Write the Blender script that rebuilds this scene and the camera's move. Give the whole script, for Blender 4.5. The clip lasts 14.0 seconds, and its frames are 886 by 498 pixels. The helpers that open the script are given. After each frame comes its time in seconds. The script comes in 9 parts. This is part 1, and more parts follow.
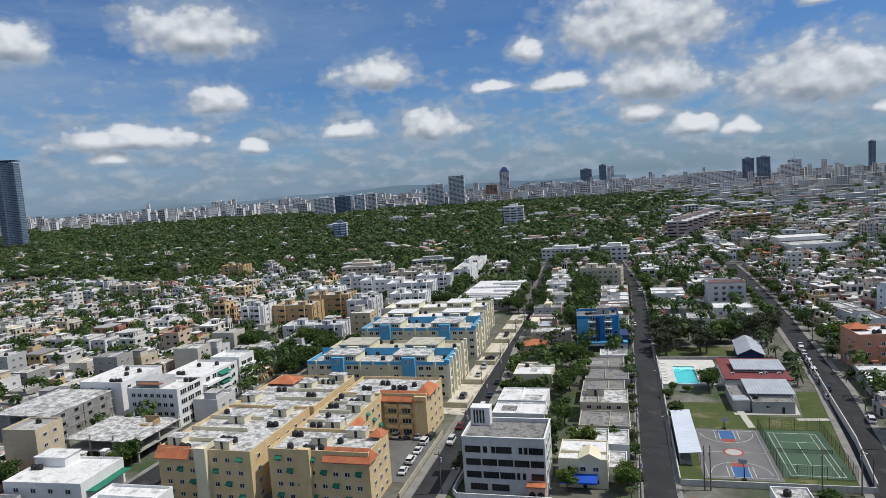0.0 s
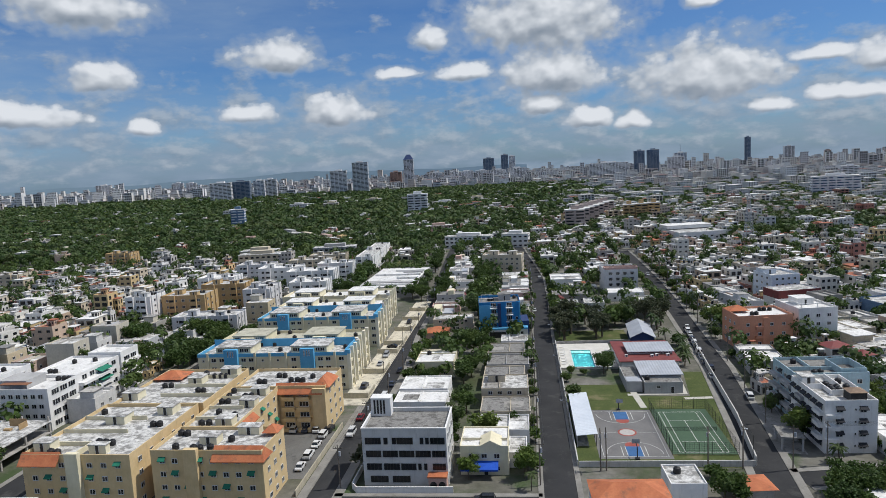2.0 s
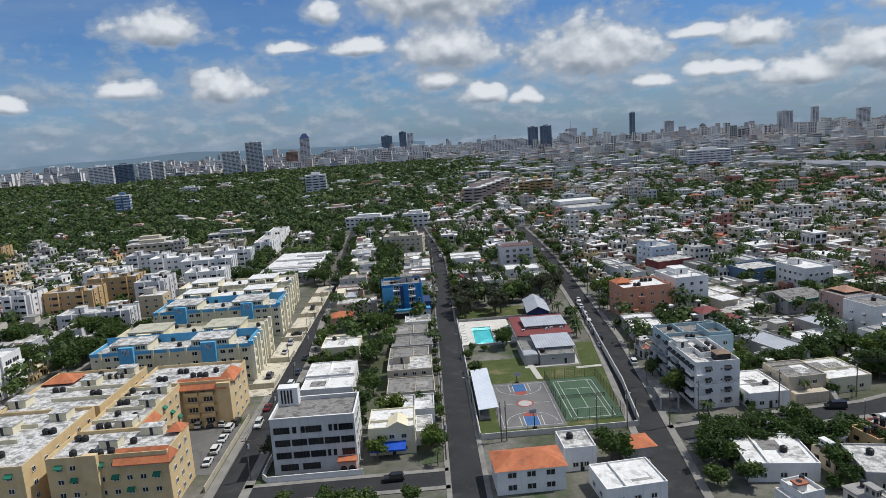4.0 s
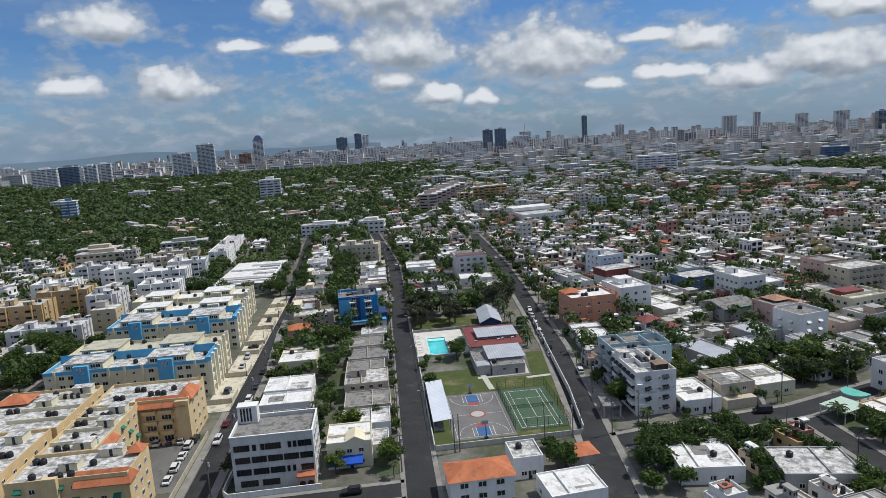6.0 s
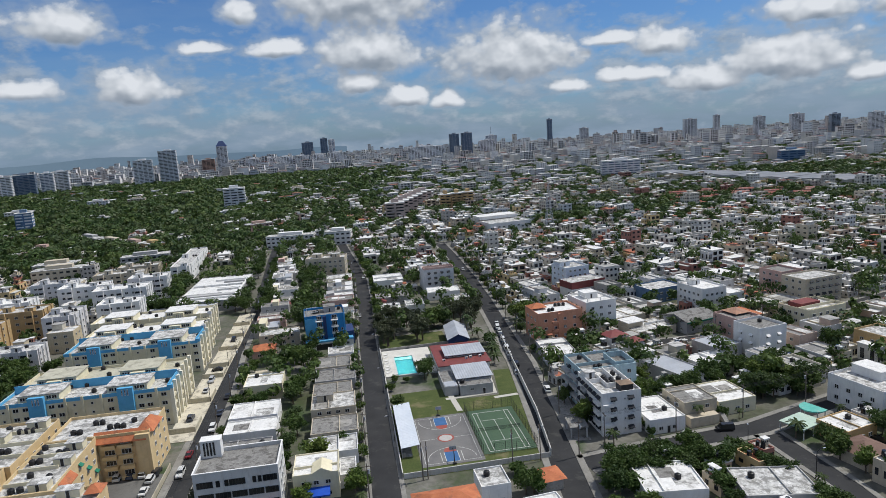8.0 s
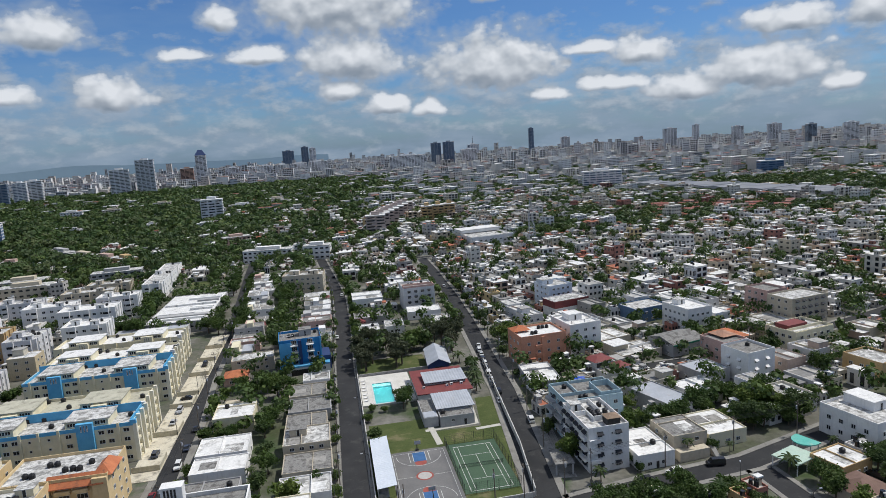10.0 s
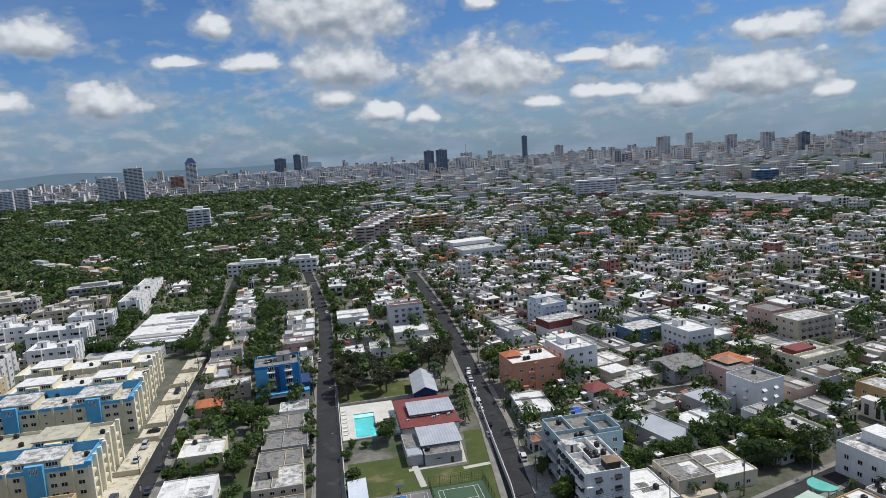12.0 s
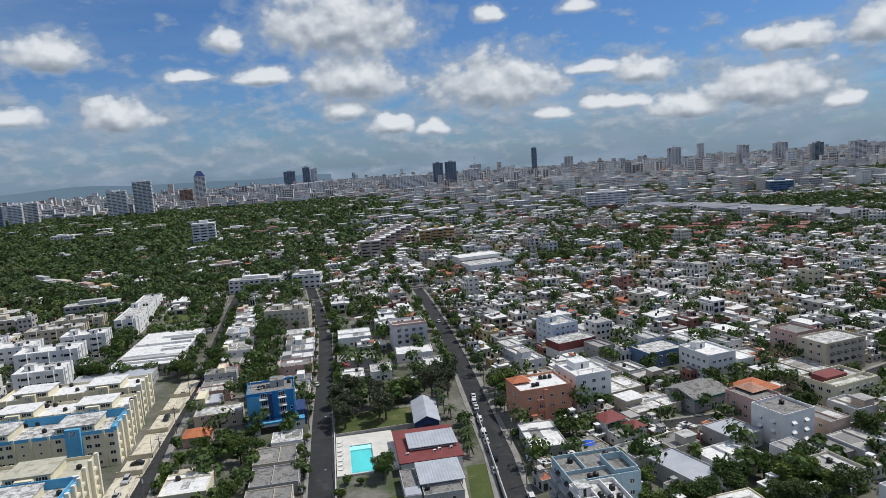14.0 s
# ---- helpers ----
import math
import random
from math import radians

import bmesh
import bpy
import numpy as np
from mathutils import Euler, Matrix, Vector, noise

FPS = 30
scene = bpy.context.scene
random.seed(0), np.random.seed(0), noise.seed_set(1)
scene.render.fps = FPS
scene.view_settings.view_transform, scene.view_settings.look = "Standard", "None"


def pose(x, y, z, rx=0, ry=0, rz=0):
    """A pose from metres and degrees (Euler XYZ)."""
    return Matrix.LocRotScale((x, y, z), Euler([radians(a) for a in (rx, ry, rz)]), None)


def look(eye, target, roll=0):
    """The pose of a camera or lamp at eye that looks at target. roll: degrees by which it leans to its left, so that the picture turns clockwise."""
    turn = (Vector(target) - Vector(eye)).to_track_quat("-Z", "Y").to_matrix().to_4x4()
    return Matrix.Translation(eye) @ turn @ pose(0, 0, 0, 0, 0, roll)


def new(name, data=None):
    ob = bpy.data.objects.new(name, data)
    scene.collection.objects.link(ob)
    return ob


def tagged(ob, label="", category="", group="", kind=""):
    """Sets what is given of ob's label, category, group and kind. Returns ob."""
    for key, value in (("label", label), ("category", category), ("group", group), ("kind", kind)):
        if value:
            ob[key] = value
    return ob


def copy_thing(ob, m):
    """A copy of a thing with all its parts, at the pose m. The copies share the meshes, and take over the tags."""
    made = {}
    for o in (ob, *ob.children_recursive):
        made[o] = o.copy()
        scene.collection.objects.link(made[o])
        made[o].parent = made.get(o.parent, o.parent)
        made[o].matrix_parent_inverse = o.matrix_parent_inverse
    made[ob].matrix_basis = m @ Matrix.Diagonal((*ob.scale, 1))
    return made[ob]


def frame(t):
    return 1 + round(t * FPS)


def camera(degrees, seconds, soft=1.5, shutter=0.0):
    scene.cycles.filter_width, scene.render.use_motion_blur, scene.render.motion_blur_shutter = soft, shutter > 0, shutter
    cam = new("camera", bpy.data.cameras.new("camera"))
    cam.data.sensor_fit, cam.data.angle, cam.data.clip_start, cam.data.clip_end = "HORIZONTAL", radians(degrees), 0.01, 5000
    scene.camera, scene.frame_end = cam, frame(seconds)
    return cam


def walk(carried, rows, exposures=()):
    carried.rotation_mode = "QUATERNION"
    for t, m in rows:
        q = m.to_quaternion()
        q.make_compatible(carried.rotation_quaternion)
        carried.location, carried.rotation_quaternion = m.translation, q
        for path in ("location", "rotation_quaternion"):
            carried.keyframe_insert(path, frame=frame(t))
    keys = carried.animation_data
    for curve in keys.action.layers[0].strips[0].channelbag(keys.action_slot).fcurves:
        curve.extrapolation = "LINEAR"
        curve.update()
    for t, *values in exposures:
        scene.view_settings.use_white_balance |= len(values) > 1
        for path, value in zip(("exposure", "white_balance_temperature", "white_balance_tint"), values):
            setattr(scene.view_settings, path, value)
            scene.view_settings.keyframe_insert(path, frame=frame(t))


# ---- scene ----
cam = camera(68.76, 14.0, soft=0.2)
PATH = [
    (0, (-34.50, -157.50, 71.24), 15.702, -5.669, -4.014),
    (0.5, (-34.84, -155.81, 70.74), 14.797, -5.827, -3.752),
    (1, (-35.06, -154.28, 70.30), 13.010, -6.104, -3.385),
    (1.5, (-35.00, -153.22, 70.11), 10.378, -6.612, -3.002),
    (2, (-34.59, -152.86, 70.27), 7.291, -7.271, -3.087),
    (2.5, (-34.08, -153.15, 70.81), 4.439, -8.130, -3.583),
    (3, (-34.01, -153.81, 71.53), 2.174, -8.963, -3.745),
    (3.2, (-34.00, -154.14, 71.83), 1.332, -9.428, -3.809),
    (5.5, (-33.48, -162.42, 77.58), -4.349, -9.992, -3.617),
    (6, (-33.26, -162.95, 79.33), -5.239, -9.988, -3.582),
    (6.5, (-33.01, -163.16, 81.03), -6.054, -9.996, -3.606),
    (7, (-32.80, -163.07, 82.57), -6.832, -10.001, -3.583),
    (7.5, (-32.47, -162.45, 83.95), -7.507, -9.985, -3.713),
    (8, (-31.97, -161.47, 85.22), -8.103, -9.969, -3.857),
    (10.5, (-28.07, -148.99, 89.72), -9.948, -9.254, -3.716),
    (11, (-26.64, -145.17, 90.30), -10.116, -9.142, -3.711),
    (11.5, (-25.13, -141.31, 90.75), -10.253, -8.995, -3.700),
    (12, (-23.61, -137.47, 91.18), -10.303, -8.805, -3.713),
    (12.5, (-22.13, -133.74, 91.55), -10.221, -8.590, -3.756),
    (13, (-20.73, -130.12, 91.92), -10.055, -8.349, -3.754),
    (13.5, (-19.49, -126.77, 92.01), -9.799, -8.017, -3.738),
    (14, (-18.37, -123.81, 91.58), -9.485, -7.728, -3.953),
]


def aim(place, yaw, pitch, roll):
    return Matrix.Translation(place) @ pose(0, 0, 0, 90 + pitch, 0, yaw) @ pose(0, 0, 0, 0, 0, roll)


walk(cam, [(t, aim(p, a, b, c)) for t, p, a, b, c in PATH], [(0, -0.27, 6150, 10)])

# ---- light ----
SUN_EL, SUN_AZ = 58.0, 78.0  # degrees; azimuth from +y towards +x
sun_way = Vector((math.cos(radians(SUN_EL)) * math.sin(radians(SUN_AZ)),
                  math.cos(radians(SUN_EL)) * math.cos(radians(SUN_AZ)), math.sin(radians(SUN_EL))))
sun = new("sun", bpy.data.lights.new("sun", "SUN"))
sun.data.energy, sun.data.angle, sun.data.color = 4.5, radians(0.55), (1.0, 0.94, 0.83)
sun.matrix_world = look(sun_way * 200, (0, 0, 0))


def join(tree, a, b):
    tree.links.new(a, b)


def math_node(tree, op, a, b=None, c=None, clamp=False):
    n = tree.nodes.new("ShaderNodeMath")
    n.operation, n.use_clamp = op, clamp
    for i, v in enumerate((a, b, c)):
        if v is None:
            continue
        if isinstance(v, (int, float)):
            n.inputs[i].default_value = v
        else:
            join(tree, v, n.inputs[i])
    return n.outputs[0]


def noise_node(tree, vec, scale, detail=5, rough=0.55, dims="3D"):
    n = tree.nodes.new("ShaderNodeTexNoise")
    n.noise_dimensions = dims
    n.inputs["Scale"].default_value, n.inputs["Detail"].default_value, n.inputs["Roughness"].default_value = scale, detail, rough
    if vec is not None:
        join(tree, vec, n.inputs["Vector"])
    return n.outputs["Fac"]


def ramp_node(tree, fac, stops, mode="LINEAR"):
    n = tree.nodes.new("ShaderNodeValToRGB")
    n.color_ramp.interpolation = mode
    while len(n.color_ramp.elements) < len(stops):
        n.color_ramp.elements.new(0.5)
    for e, (p, c) in zip(n.color_ramp.elements, stops):
        e.position = p
        e.color = (*c, 1) if not isinstance(c, (int, float)) else (c, c, c, 1)
    join(tree, fac, n.inputs[0])
    return n.outputs[0]


def mix_node(tree, fac, a, b, mode="MIX"):
    n = tree.nodes.new("ShaderNodeMix")
    n.data_type, n.blend_type = "RGBA", mode
    for i, v in ((0, fac), (6, a), (7, b)):
        sock = n.inputs[i]
        if isinstance(v, (int, float)):
            sock.default_value = v if i == 0 else (v, v, v, 1)
        elif isinstance(v, tuple):
            sock.default_value = (*v, 1)
        else:
            join(tree, v, sock)
    return n.outputs[2]


def vec_node(tree, op, a, b):
    n = tree.nodes.new("ShaderNodeVectorMath")
    n.operation = op
    for i, v in enumerate((a, b)):
        if isinstance(v, tuple):
            n.inputs[i].default_value = v
        elif v is not None:
            join(tree, v, n.inputs[i])
    return n.outputs["Value"] if op in ("LENGTH", "DISTANCE") else n.outputs["Vector"]


# cumulus clouds: heading and height in degrees, half width and half height
CLOUDS = [(2.0, 12.4, 6.6, 3.4), (-7.3, 10.9, 1.5, 1.2), (-20.4, 10.0, 3.0, 1.7), (-22.8, 5.4, 2.4, 1.0), (-16.0, 5.5, 2.9, 1.8), (3.1, 7.8, 4.8, 2.6), (14.9, 6.8, 5.6, 3.0)]
CLOUDS += [(-4.4, 8.0, 2.6, 0.9), (-10.4, 8.2, 1.9, 0.6), (2.1, 5.0, 2.0, 1.2), (5.9, 3.6, 2.3, 1.2), (9.3, 3.1, 1.5, 0.9), (22.8, 7.0, 2.3, 0.7), (27.5, 6.5, 2.6, 1.4), (35.9, 4.6, 5.0, 2.3)]
CLOUDS += [(38.0, 7.6, 3.4, 1.2), (30.9, 3.2, 3.1, 1.3), (24.5, 4.1, 3.4, 0.8), (41.3, 2.7, 1.4, 0.9), (43.5, 8.0, 2.2, 1.7), (14.7, 11.9, 1.1, 0.8), (22.0, 11.9, 1.4, 0.7)]
CLOUDS += [(-35.0, 13.7, 4.6, 2.4), (-47.6, 12.4, 2.2, 1.6), (-33.9, 8.4, 2.0, 1.6), (-40.8, 5.4, 5.4, 1.2), (-42.0, 4.0, 1.3, 0.7), (-31.3, 4.6, 1.3, 0.9), (20.0, 3.6, 2.0, 0.8)]
CLOUDS += [(60.0, 14.0, 9.0, 4.0), (85.0, 10.0, 8.0, 3.0), (-70.0, 12.0, 9.0, 4.0), (-100.0, 18.0, 12.0, 5.0), (180.0, 16.0, 14.0, 6.0)]


def lump_node(tree, vec, scale):
    """Rounded billows: high in the middle of each cell."""
    n = tree.nodes.new("ShaderNodeTexVoronoi")
    n.feature = "SMOOTH_F1"
    n.inputs["Scale"].default_value, n.inputs["Smoothness"].default_value = scale, 0.35
    join(tree, vec, n.inputs["Vector"])
    return n.outputs["Distance"]


def cloud_field():
    """A node group: heading and height in degrees to the thickness of the clouds there."""
    tree = bpy.data.node_groups.new("cloud_field", "ShaderNodeTree")
    tree.interface.new_socket("place", in_out="INPUT", socket_type="NodeSocketVector")
    tree.interface.new_socket("thickness", in_out="OUTPUT", socket_type="NodeSocketFloat")
    tree.interface.new_socket("form", in_out="OUTPUT", socket_type="NodeSocketFloat")
    start, end = tree.nodes.new("NodeGroupInput"), tree.nodes.new("NodeGroupOutput")
    place = start.outputs[0]
    best = None
    for a, e, w, h in CLOUDS:
        off = vec_node(tree, "MULTIPLY", vec_node(tree, "SUBTRACT", place, (a, e - 0.3 * h, 0)), (1 / w, 1 / h, 0))
        apart = tree.nodes.new("ShaderNodeSeparateXYZ")
        join(tree, off, apart.inputs[0])
        u, v = apart.outputs[0], math_node(tree, "MAXIMUM", apart.outputs[1], math_node(tree, "MULTIPLY", apart.outputs[1], -1.75))
        d = math_node(tree, "SQRT", math_node(tree, "MULTIPLY_ADD", u, u, math_node(tree, "MULTIPLY", v, v)))
        best = d if best is None else math_node(tree, "SMOOTH_MIN", best, d, 0.25)
    flat = vec_node(tree, "MULTIPLY", place, (1, 1.3, 0))
    lumps = noise_node(tree, flat, 0.34, 3, 0.5)
    fine = noise_node(tree, flat, 1.0, 5, 0.55)
    t = math_node(tree, "MAXIMUM", math_node(tree, "MULTIPLY", math_node(tree, "SUBTRACT", 1.12, best), 1.7), -1.5)
    t = math_node(tree, "ADD", t, math_node(tree, "MULTIPLY_ADD", lumps, 1.9, -0.95))
    t = math_node(tree, "ADD", t, math_node(tree, "MULTIPLY_ADD", lump_node(tree, flat, 0.62), -0.8, 0.36))
    t = math_node(tree, "ADD", t, math_node(tree, "MULTIPLY_ADD", lump_node(tree, flat, 1.5), -0.35, 0.14))
    join(tree, t, end.inputs[1])
    t = math_node(tree, "ADD", t, math_node(tree, "MULTIPLY_ADD", fine, 1.1, -0.55))
    join(tree, t, end.inputs[0])
    return tree


def make_sky():
    world = bpy.data.worlds.new("sky")
    scene.world = world
    world.use_nodes = True
    tree = world.node_tree
    tree.nodes.clear()
    out, back = tree.nodes.new("ShaderNodeOutputWorld"), tree.nodes.new("ShaderNodeBackground")
    join(tree, back.outputs[0], out.inputs[0])
    back.inputs[1].default_value = 0.1
    sky = tree.nodes.new("ShaderNodeTexSky")
    sky.sky_type, sky.sun_disc = "NISHITA", False
    sky.sun_elevation, sky.sun_rotation = radians(SUN_EL), radians(SUN_AZ)
    sky.altitude, sky.air_density, sky.dust_density, sky.ozone_density = 50, 1.0, 0.5, 4.0
    way = tree.nodes.new("ShaderNodeTexCoord").outputs["Generated"]
    parts = tree.nodes.new("ShaderNodeSeparateXYZ")
    join(tree, way, parts.inputs[0])
    x, y, z = parts.outputs
    heading = math_node(tree, "MULTIPLY", math_node(tree, "ARCTAN2", x, y), 180 / math.pi)
    height = math_node(tree, "MULTIPLY", math_node(tree, "ARCSINE", z), 180 / math.pi)
    place = tree.nodes.new("ShaderNodeCombineXYZ")
    join(tree, heading, place.inputs[0])
    join(tree, height, place.inputs[1])
    place = place.outputs[0]
    field = cloud_field()

    def thick(off):
        g = tree.nodes.new("ShaderNodeGroup")
        g.node_tree = field
        join(tree, vec_node(tree, "ADD", place, off), g.inputs[0])
        return g.outputs

    (here, form), (_, sunward) = thick((0, 0, 0)), thick((0.25, 0.8, 0))
    cover = ramp_node(tree, here, [(0.0, 0.0), (0.12, 0.25), (0.45, 0.85), (0.8, 1.0)])
    # the low, flat layer of far clouds near the horizon and thin high veils
    flat = noise_node(tree, vec_node(tree, "MULTIPLY", place, (1, 3.4, 0)), 0.14, 7, 0.56)
    band = ramp_node(tree, math_node(tree, "DIVIDE", height, 20.0, None, True), [(0.0, 1.0), (0.12, 0.8), (0.26, 0.5), (0.42, 0.2), (1.0, 0.1)])
    low = ramp_node(tree, math_node(tree, "ADD", flat, math_node(tree, "MULTIPLY_ADD", band, 0.5, -0.38)), [(0.36, 0.0), (0.66, 1.0)])
    veil = ramp_node(tree, noise_node(tree, vec_node(tree, "MULTIPLY", place, (0.4, 1.6, 0)), 0.11, 6, 0.62), [(0.36, 0.0), (0.68, 0.75)])
    west = ramp_node(tree, math_node(tree, "MULTIPLY_ADD", heading, 1 / 90, 0.5, True), [(0.02, 1.0), (0.35, 0.4), (0.5, 0.15)])
    veil = math_node(tree, "MULTIPLY", veil, west)
    # light on the clouds: brighter towards the sun, greyer underneath
    lit = math_node(tree, "MULTIPLY_ADD", math_node(tree, "SUBTRACT", form, sunward), 0.45, 0.58, True)
    puff = ramp_node(tree, lit, [(0.0, (2.7, 3.2, 3.8)), (0.35, (4.0, 4.4, 4.9)), (0.68, (6.4, 6.7, 7.0)), (1.0, (9.0, 9.1, 9.2))])
    far = ramp_node(tree, flat, [(0.35, (2.0, 2.85, 3.95)), (0.7, (3.5, 4.3, 5.25))])
    blue = mix_node(tree, 1.0, sky.outputs[0], (0.53, 0.74, 1.0), "MULTIPLY")
    colour = mix_node(tree, veil, blue, (3.4, 4.5, 5.9))
    colour = mix_node(tree, math_node(tree, "MULTIPLY", low, 0.85), colour, far)
    # thin mist round the heaps
    skirt = ramp_node(tree, math_node(tree, "ADD", here, 0.75), [(0.0, 0.0), (0.9, 0.68)])
    colour = mix_node(tree, skirt, colour, (4.2, 4.9, 5.8))
    # rows of small cumulus low over the horizon
    def row(off):
        n = noise_node(tree, vec_node(tree, "MULTIPLY", vec_node(tree, "ADD", place, off), (1, 1.9, 0)), 0.36, 6, 0.56)
        return n

    rows, rows_up = row((0, 0, 0)), row((0.3, 0.45, 0))
    zone = ramp_node(tree, math_node(tree, "DIVIDE", height, 20.0, None, True), [(0.0, 0.0), (0.06, 0.9), (0.2, 1.0), (0.36, 0.62), (0.5, 0.0)])
    thin = ramp_node(tree, math_node(tree, "MULTIPLY_ADD", zone, 0.16, rows), [(0.57, 0.0), (0.78, 0.7)])
    glow = math_node(tree, "MULTIPLY_ADD", math_node(tree, "SUBTRACT", rows, rows_up), 2.6, 0.5, True)
    colour = mix_node(tree, thin, colour, ramp_node(tree, glow, [(0.15, (2.6, 3.3, 4.1)), (0.8, (4.9, 5.4, 5.9))]))
    colour = mix_node(tree, cover, colour, puff)
    # unseen broken cumulus overhead and behind, added to raise the fill light
    above = tree.nodes.new("ShaderNodeCombineXYZ")
    join(tree, math_node(tree, "DIVIDE", x, math_node(tree, "MAXIMUM", z, 0.05)), above.inputs[0])
    join(tree, math_node(tree, "DIVIDE", y, math_node(tree, "MAXIMUM", z, 0.05)), above.inputs[1])
    heap = noise_node(tree, above.outputs[0], 1.6, 6, 0.58)
    high = ramp_node(tree, math_node(tree, "DIVIDE", height, 40.0, None, True), [(0.42, 0.0), (0.6, 1.0)])
    heaps = math_node(tree, "MULTIPLY", ramp_node(tree, heap, [(0.455, 0.0), (0.58, 1.0)]), high)
    colour = mix_node(tree, heaps, colour, ramp_node(tree, heap, [(0.5, (8.2, 8.2, 8.2)), (0.75, (5.6, 5.7, 5.9))]))
    join(tree, colour, back.inputs[0])


make_sky()

# ---- materials ----
def surface(name, stops, scale=0.5, rough=0.85, metal=0.0, stain=None, stain_amount=0.0, stain_scale=0.35, grain=4.0, grain_amount=0.18,
            bump=0.0, palette=None, island=0.0, streak=0.0, spec=0.3):
    """A weathered surface. stops: colours of the broad variation; palette: colours, one of which each object takes,
    or, with island, each house of a joined mesh by its tone;
    stain: the colour of patches of dirt with ragged edges."""
    m = bpy.data.materials.new(name)
    m.use_nodes = True
    t = m.node_tree
    b = t.nodes["Principled BSDF"]
    b.inputs["Roughness"].default_value, b.inputs["Metallic"].default_value = rough, metal
    b.inputs["Specular IOR Level"].default_value = spec
    co = t.nodes.new("ShaderNodeTexCoord").outputs["Object"]
    info = t.nodes.new("ShaderNodeObjectInfo").outputs["Random"]
    shift = t.nodes.new("ShaderNodeCombineXYZ")
    join(t, math_node(t, "MULTIPLY", info, 173.0), shift.inputs[0])
    join(t, math_node(t, "MULTIPLY", info, 71.0), shift.inputs[1])
    vec = vec_node(t, "ADD", co, shift.outputs[0])
    broad = noise_node(t, vec, scale, 4)
    chance = info
    if island:
        tone = t.nodes.new("ShaderNodeAttribute")
        tone.attribute_name = "tone"
        chance = math_node(t, "FRACT", math_node(t, "MULTIPLY", tone.outputs["Fac"], island))
    if palette:
        base = ramp_node(t, chance, [(i / len(palette), c) for i, c in enumerate(palette)], "CONSTANT")
        base = mix_node(t, 0.45, base, ramp_node(t, broad, [(0.3, 0.72), (0.7, 1.0)]), "MULTIPLY")
    else:
        base = ramp_node(t, broad, [(0.3 + 0.4 * i / max(1, len(stops) - 1), c) for i, c in enumerate(stops)])
    fine = ramp_node(t, noise_node(t, vec, grain, 6, 0.65), [(0.3, 1 - grain_amount), (0.7, 1.0)])
    base = mix_node(t, 1.0, base, fine, "MULTIPLY")
    if stain:
        amount = ramp_node(t, noise_node(t, vec, stain_scale, 8, 0.68), [(0.62 - 0.3 * stain_amount, 0.0), (0.74 - 0.3 * stain_amount, 0.85)])
        base = mix_node(t, amount, base, stain)
    if streak:
        run = noise_node(t, vec_node(t, "MULTIPLY", vec, (1, 1, 0.12)), 1.6, 5, 0.7)
        base = mix_node(t, ramp_node(t, run, [(0.52, 0.0), (0.75, streak)]), base, (0.16, 0.15, 0.13))
    join(t, base, b.inputs["Base Color"])
    if bump:
        n = t.nodes.new("ShaderNodeBump")
        n.inputs["Strength"].default_value, n.inputs["Distance"].default_value = 0.6, bump
        join(t, noise_node(t, vec, grain * 1.5, 5), n.inputs["Height"])
        join(t, n.outputs[0], b.inputs["Normal"])
    return m


def leaves(name, palette, scale=0.11, rough=0.6):
    """Foliage: each crown takes a shade of its own, and its leaves vary a little round it."""
    m = bpy.data.materials.new(name)
    m.use_nodes = True
    t = m.node_tree
    b = t.nodes["Principled BSDF"]
    b.inputs["Roughness"].default_value, b.inputs["Specular IOR Level"].default_value = rough, 0.25
    co = t.nodes.new("ShaderNodeTexCoord").outputs["Object"]
    info = t.nodes.new("ShaderNodeObjectInfo").outputs["Random"]
    leaf = t.nodes.new("ShaderNodeNewGeometry").outputs["Random Per Island"]
    cell = t.nodes.new("ShaderNodeTexVoronoi")
    cell.inputs["Scale"].default_value = scale
    join(t, vec_node(t, "MULTIPLY", co, (1, 1, 0)), cell.inputs["Vector"])
    split = t.nodes.new("ShaderNodeSeparateColor")
    join(t, cell.outputs["Color"], split.inputs[0])
    chance = math_node(t, "FRACT", math_node(t, "ADD", split.outputs[0], math_node(t, "MULTIPLY", info, 7.3)))
    base = ramp_node(t, chance, [((i + 0.5) / len(palette), c) for i, c in enumerate(palette)])
    base = mix_node(t, 1.0, base, ramp_node(t, leaf, [(0.0, 0.78), (1.0, 1.15)]), "MULTIPLY")
    base = mix_node(t, 1.0, base, ramp_node(t, noise_node(t, co, 0.6, 4), [(0.3, 0.7), (0.7, 1.1)]), "MULTIPLY")
    join(t, base, b.inputs["Base Color"])
    thin = t.nodes.new("ShaderNodeBsdfTranslucent")
    mixed = t.nodes.new("ShaderNodeMixShader")
    mixed.inputs[0].default_value = 0.28
    join(t, base, thin.inputs[0])
    join(t, b.outputs[0], mixed.inputs[1])
    join(t, thin.outputs[0], mixed.inputs[2])
    join(t, mixed.outputs[0], t.nodes["Material Output"].inputs[0])
    return m


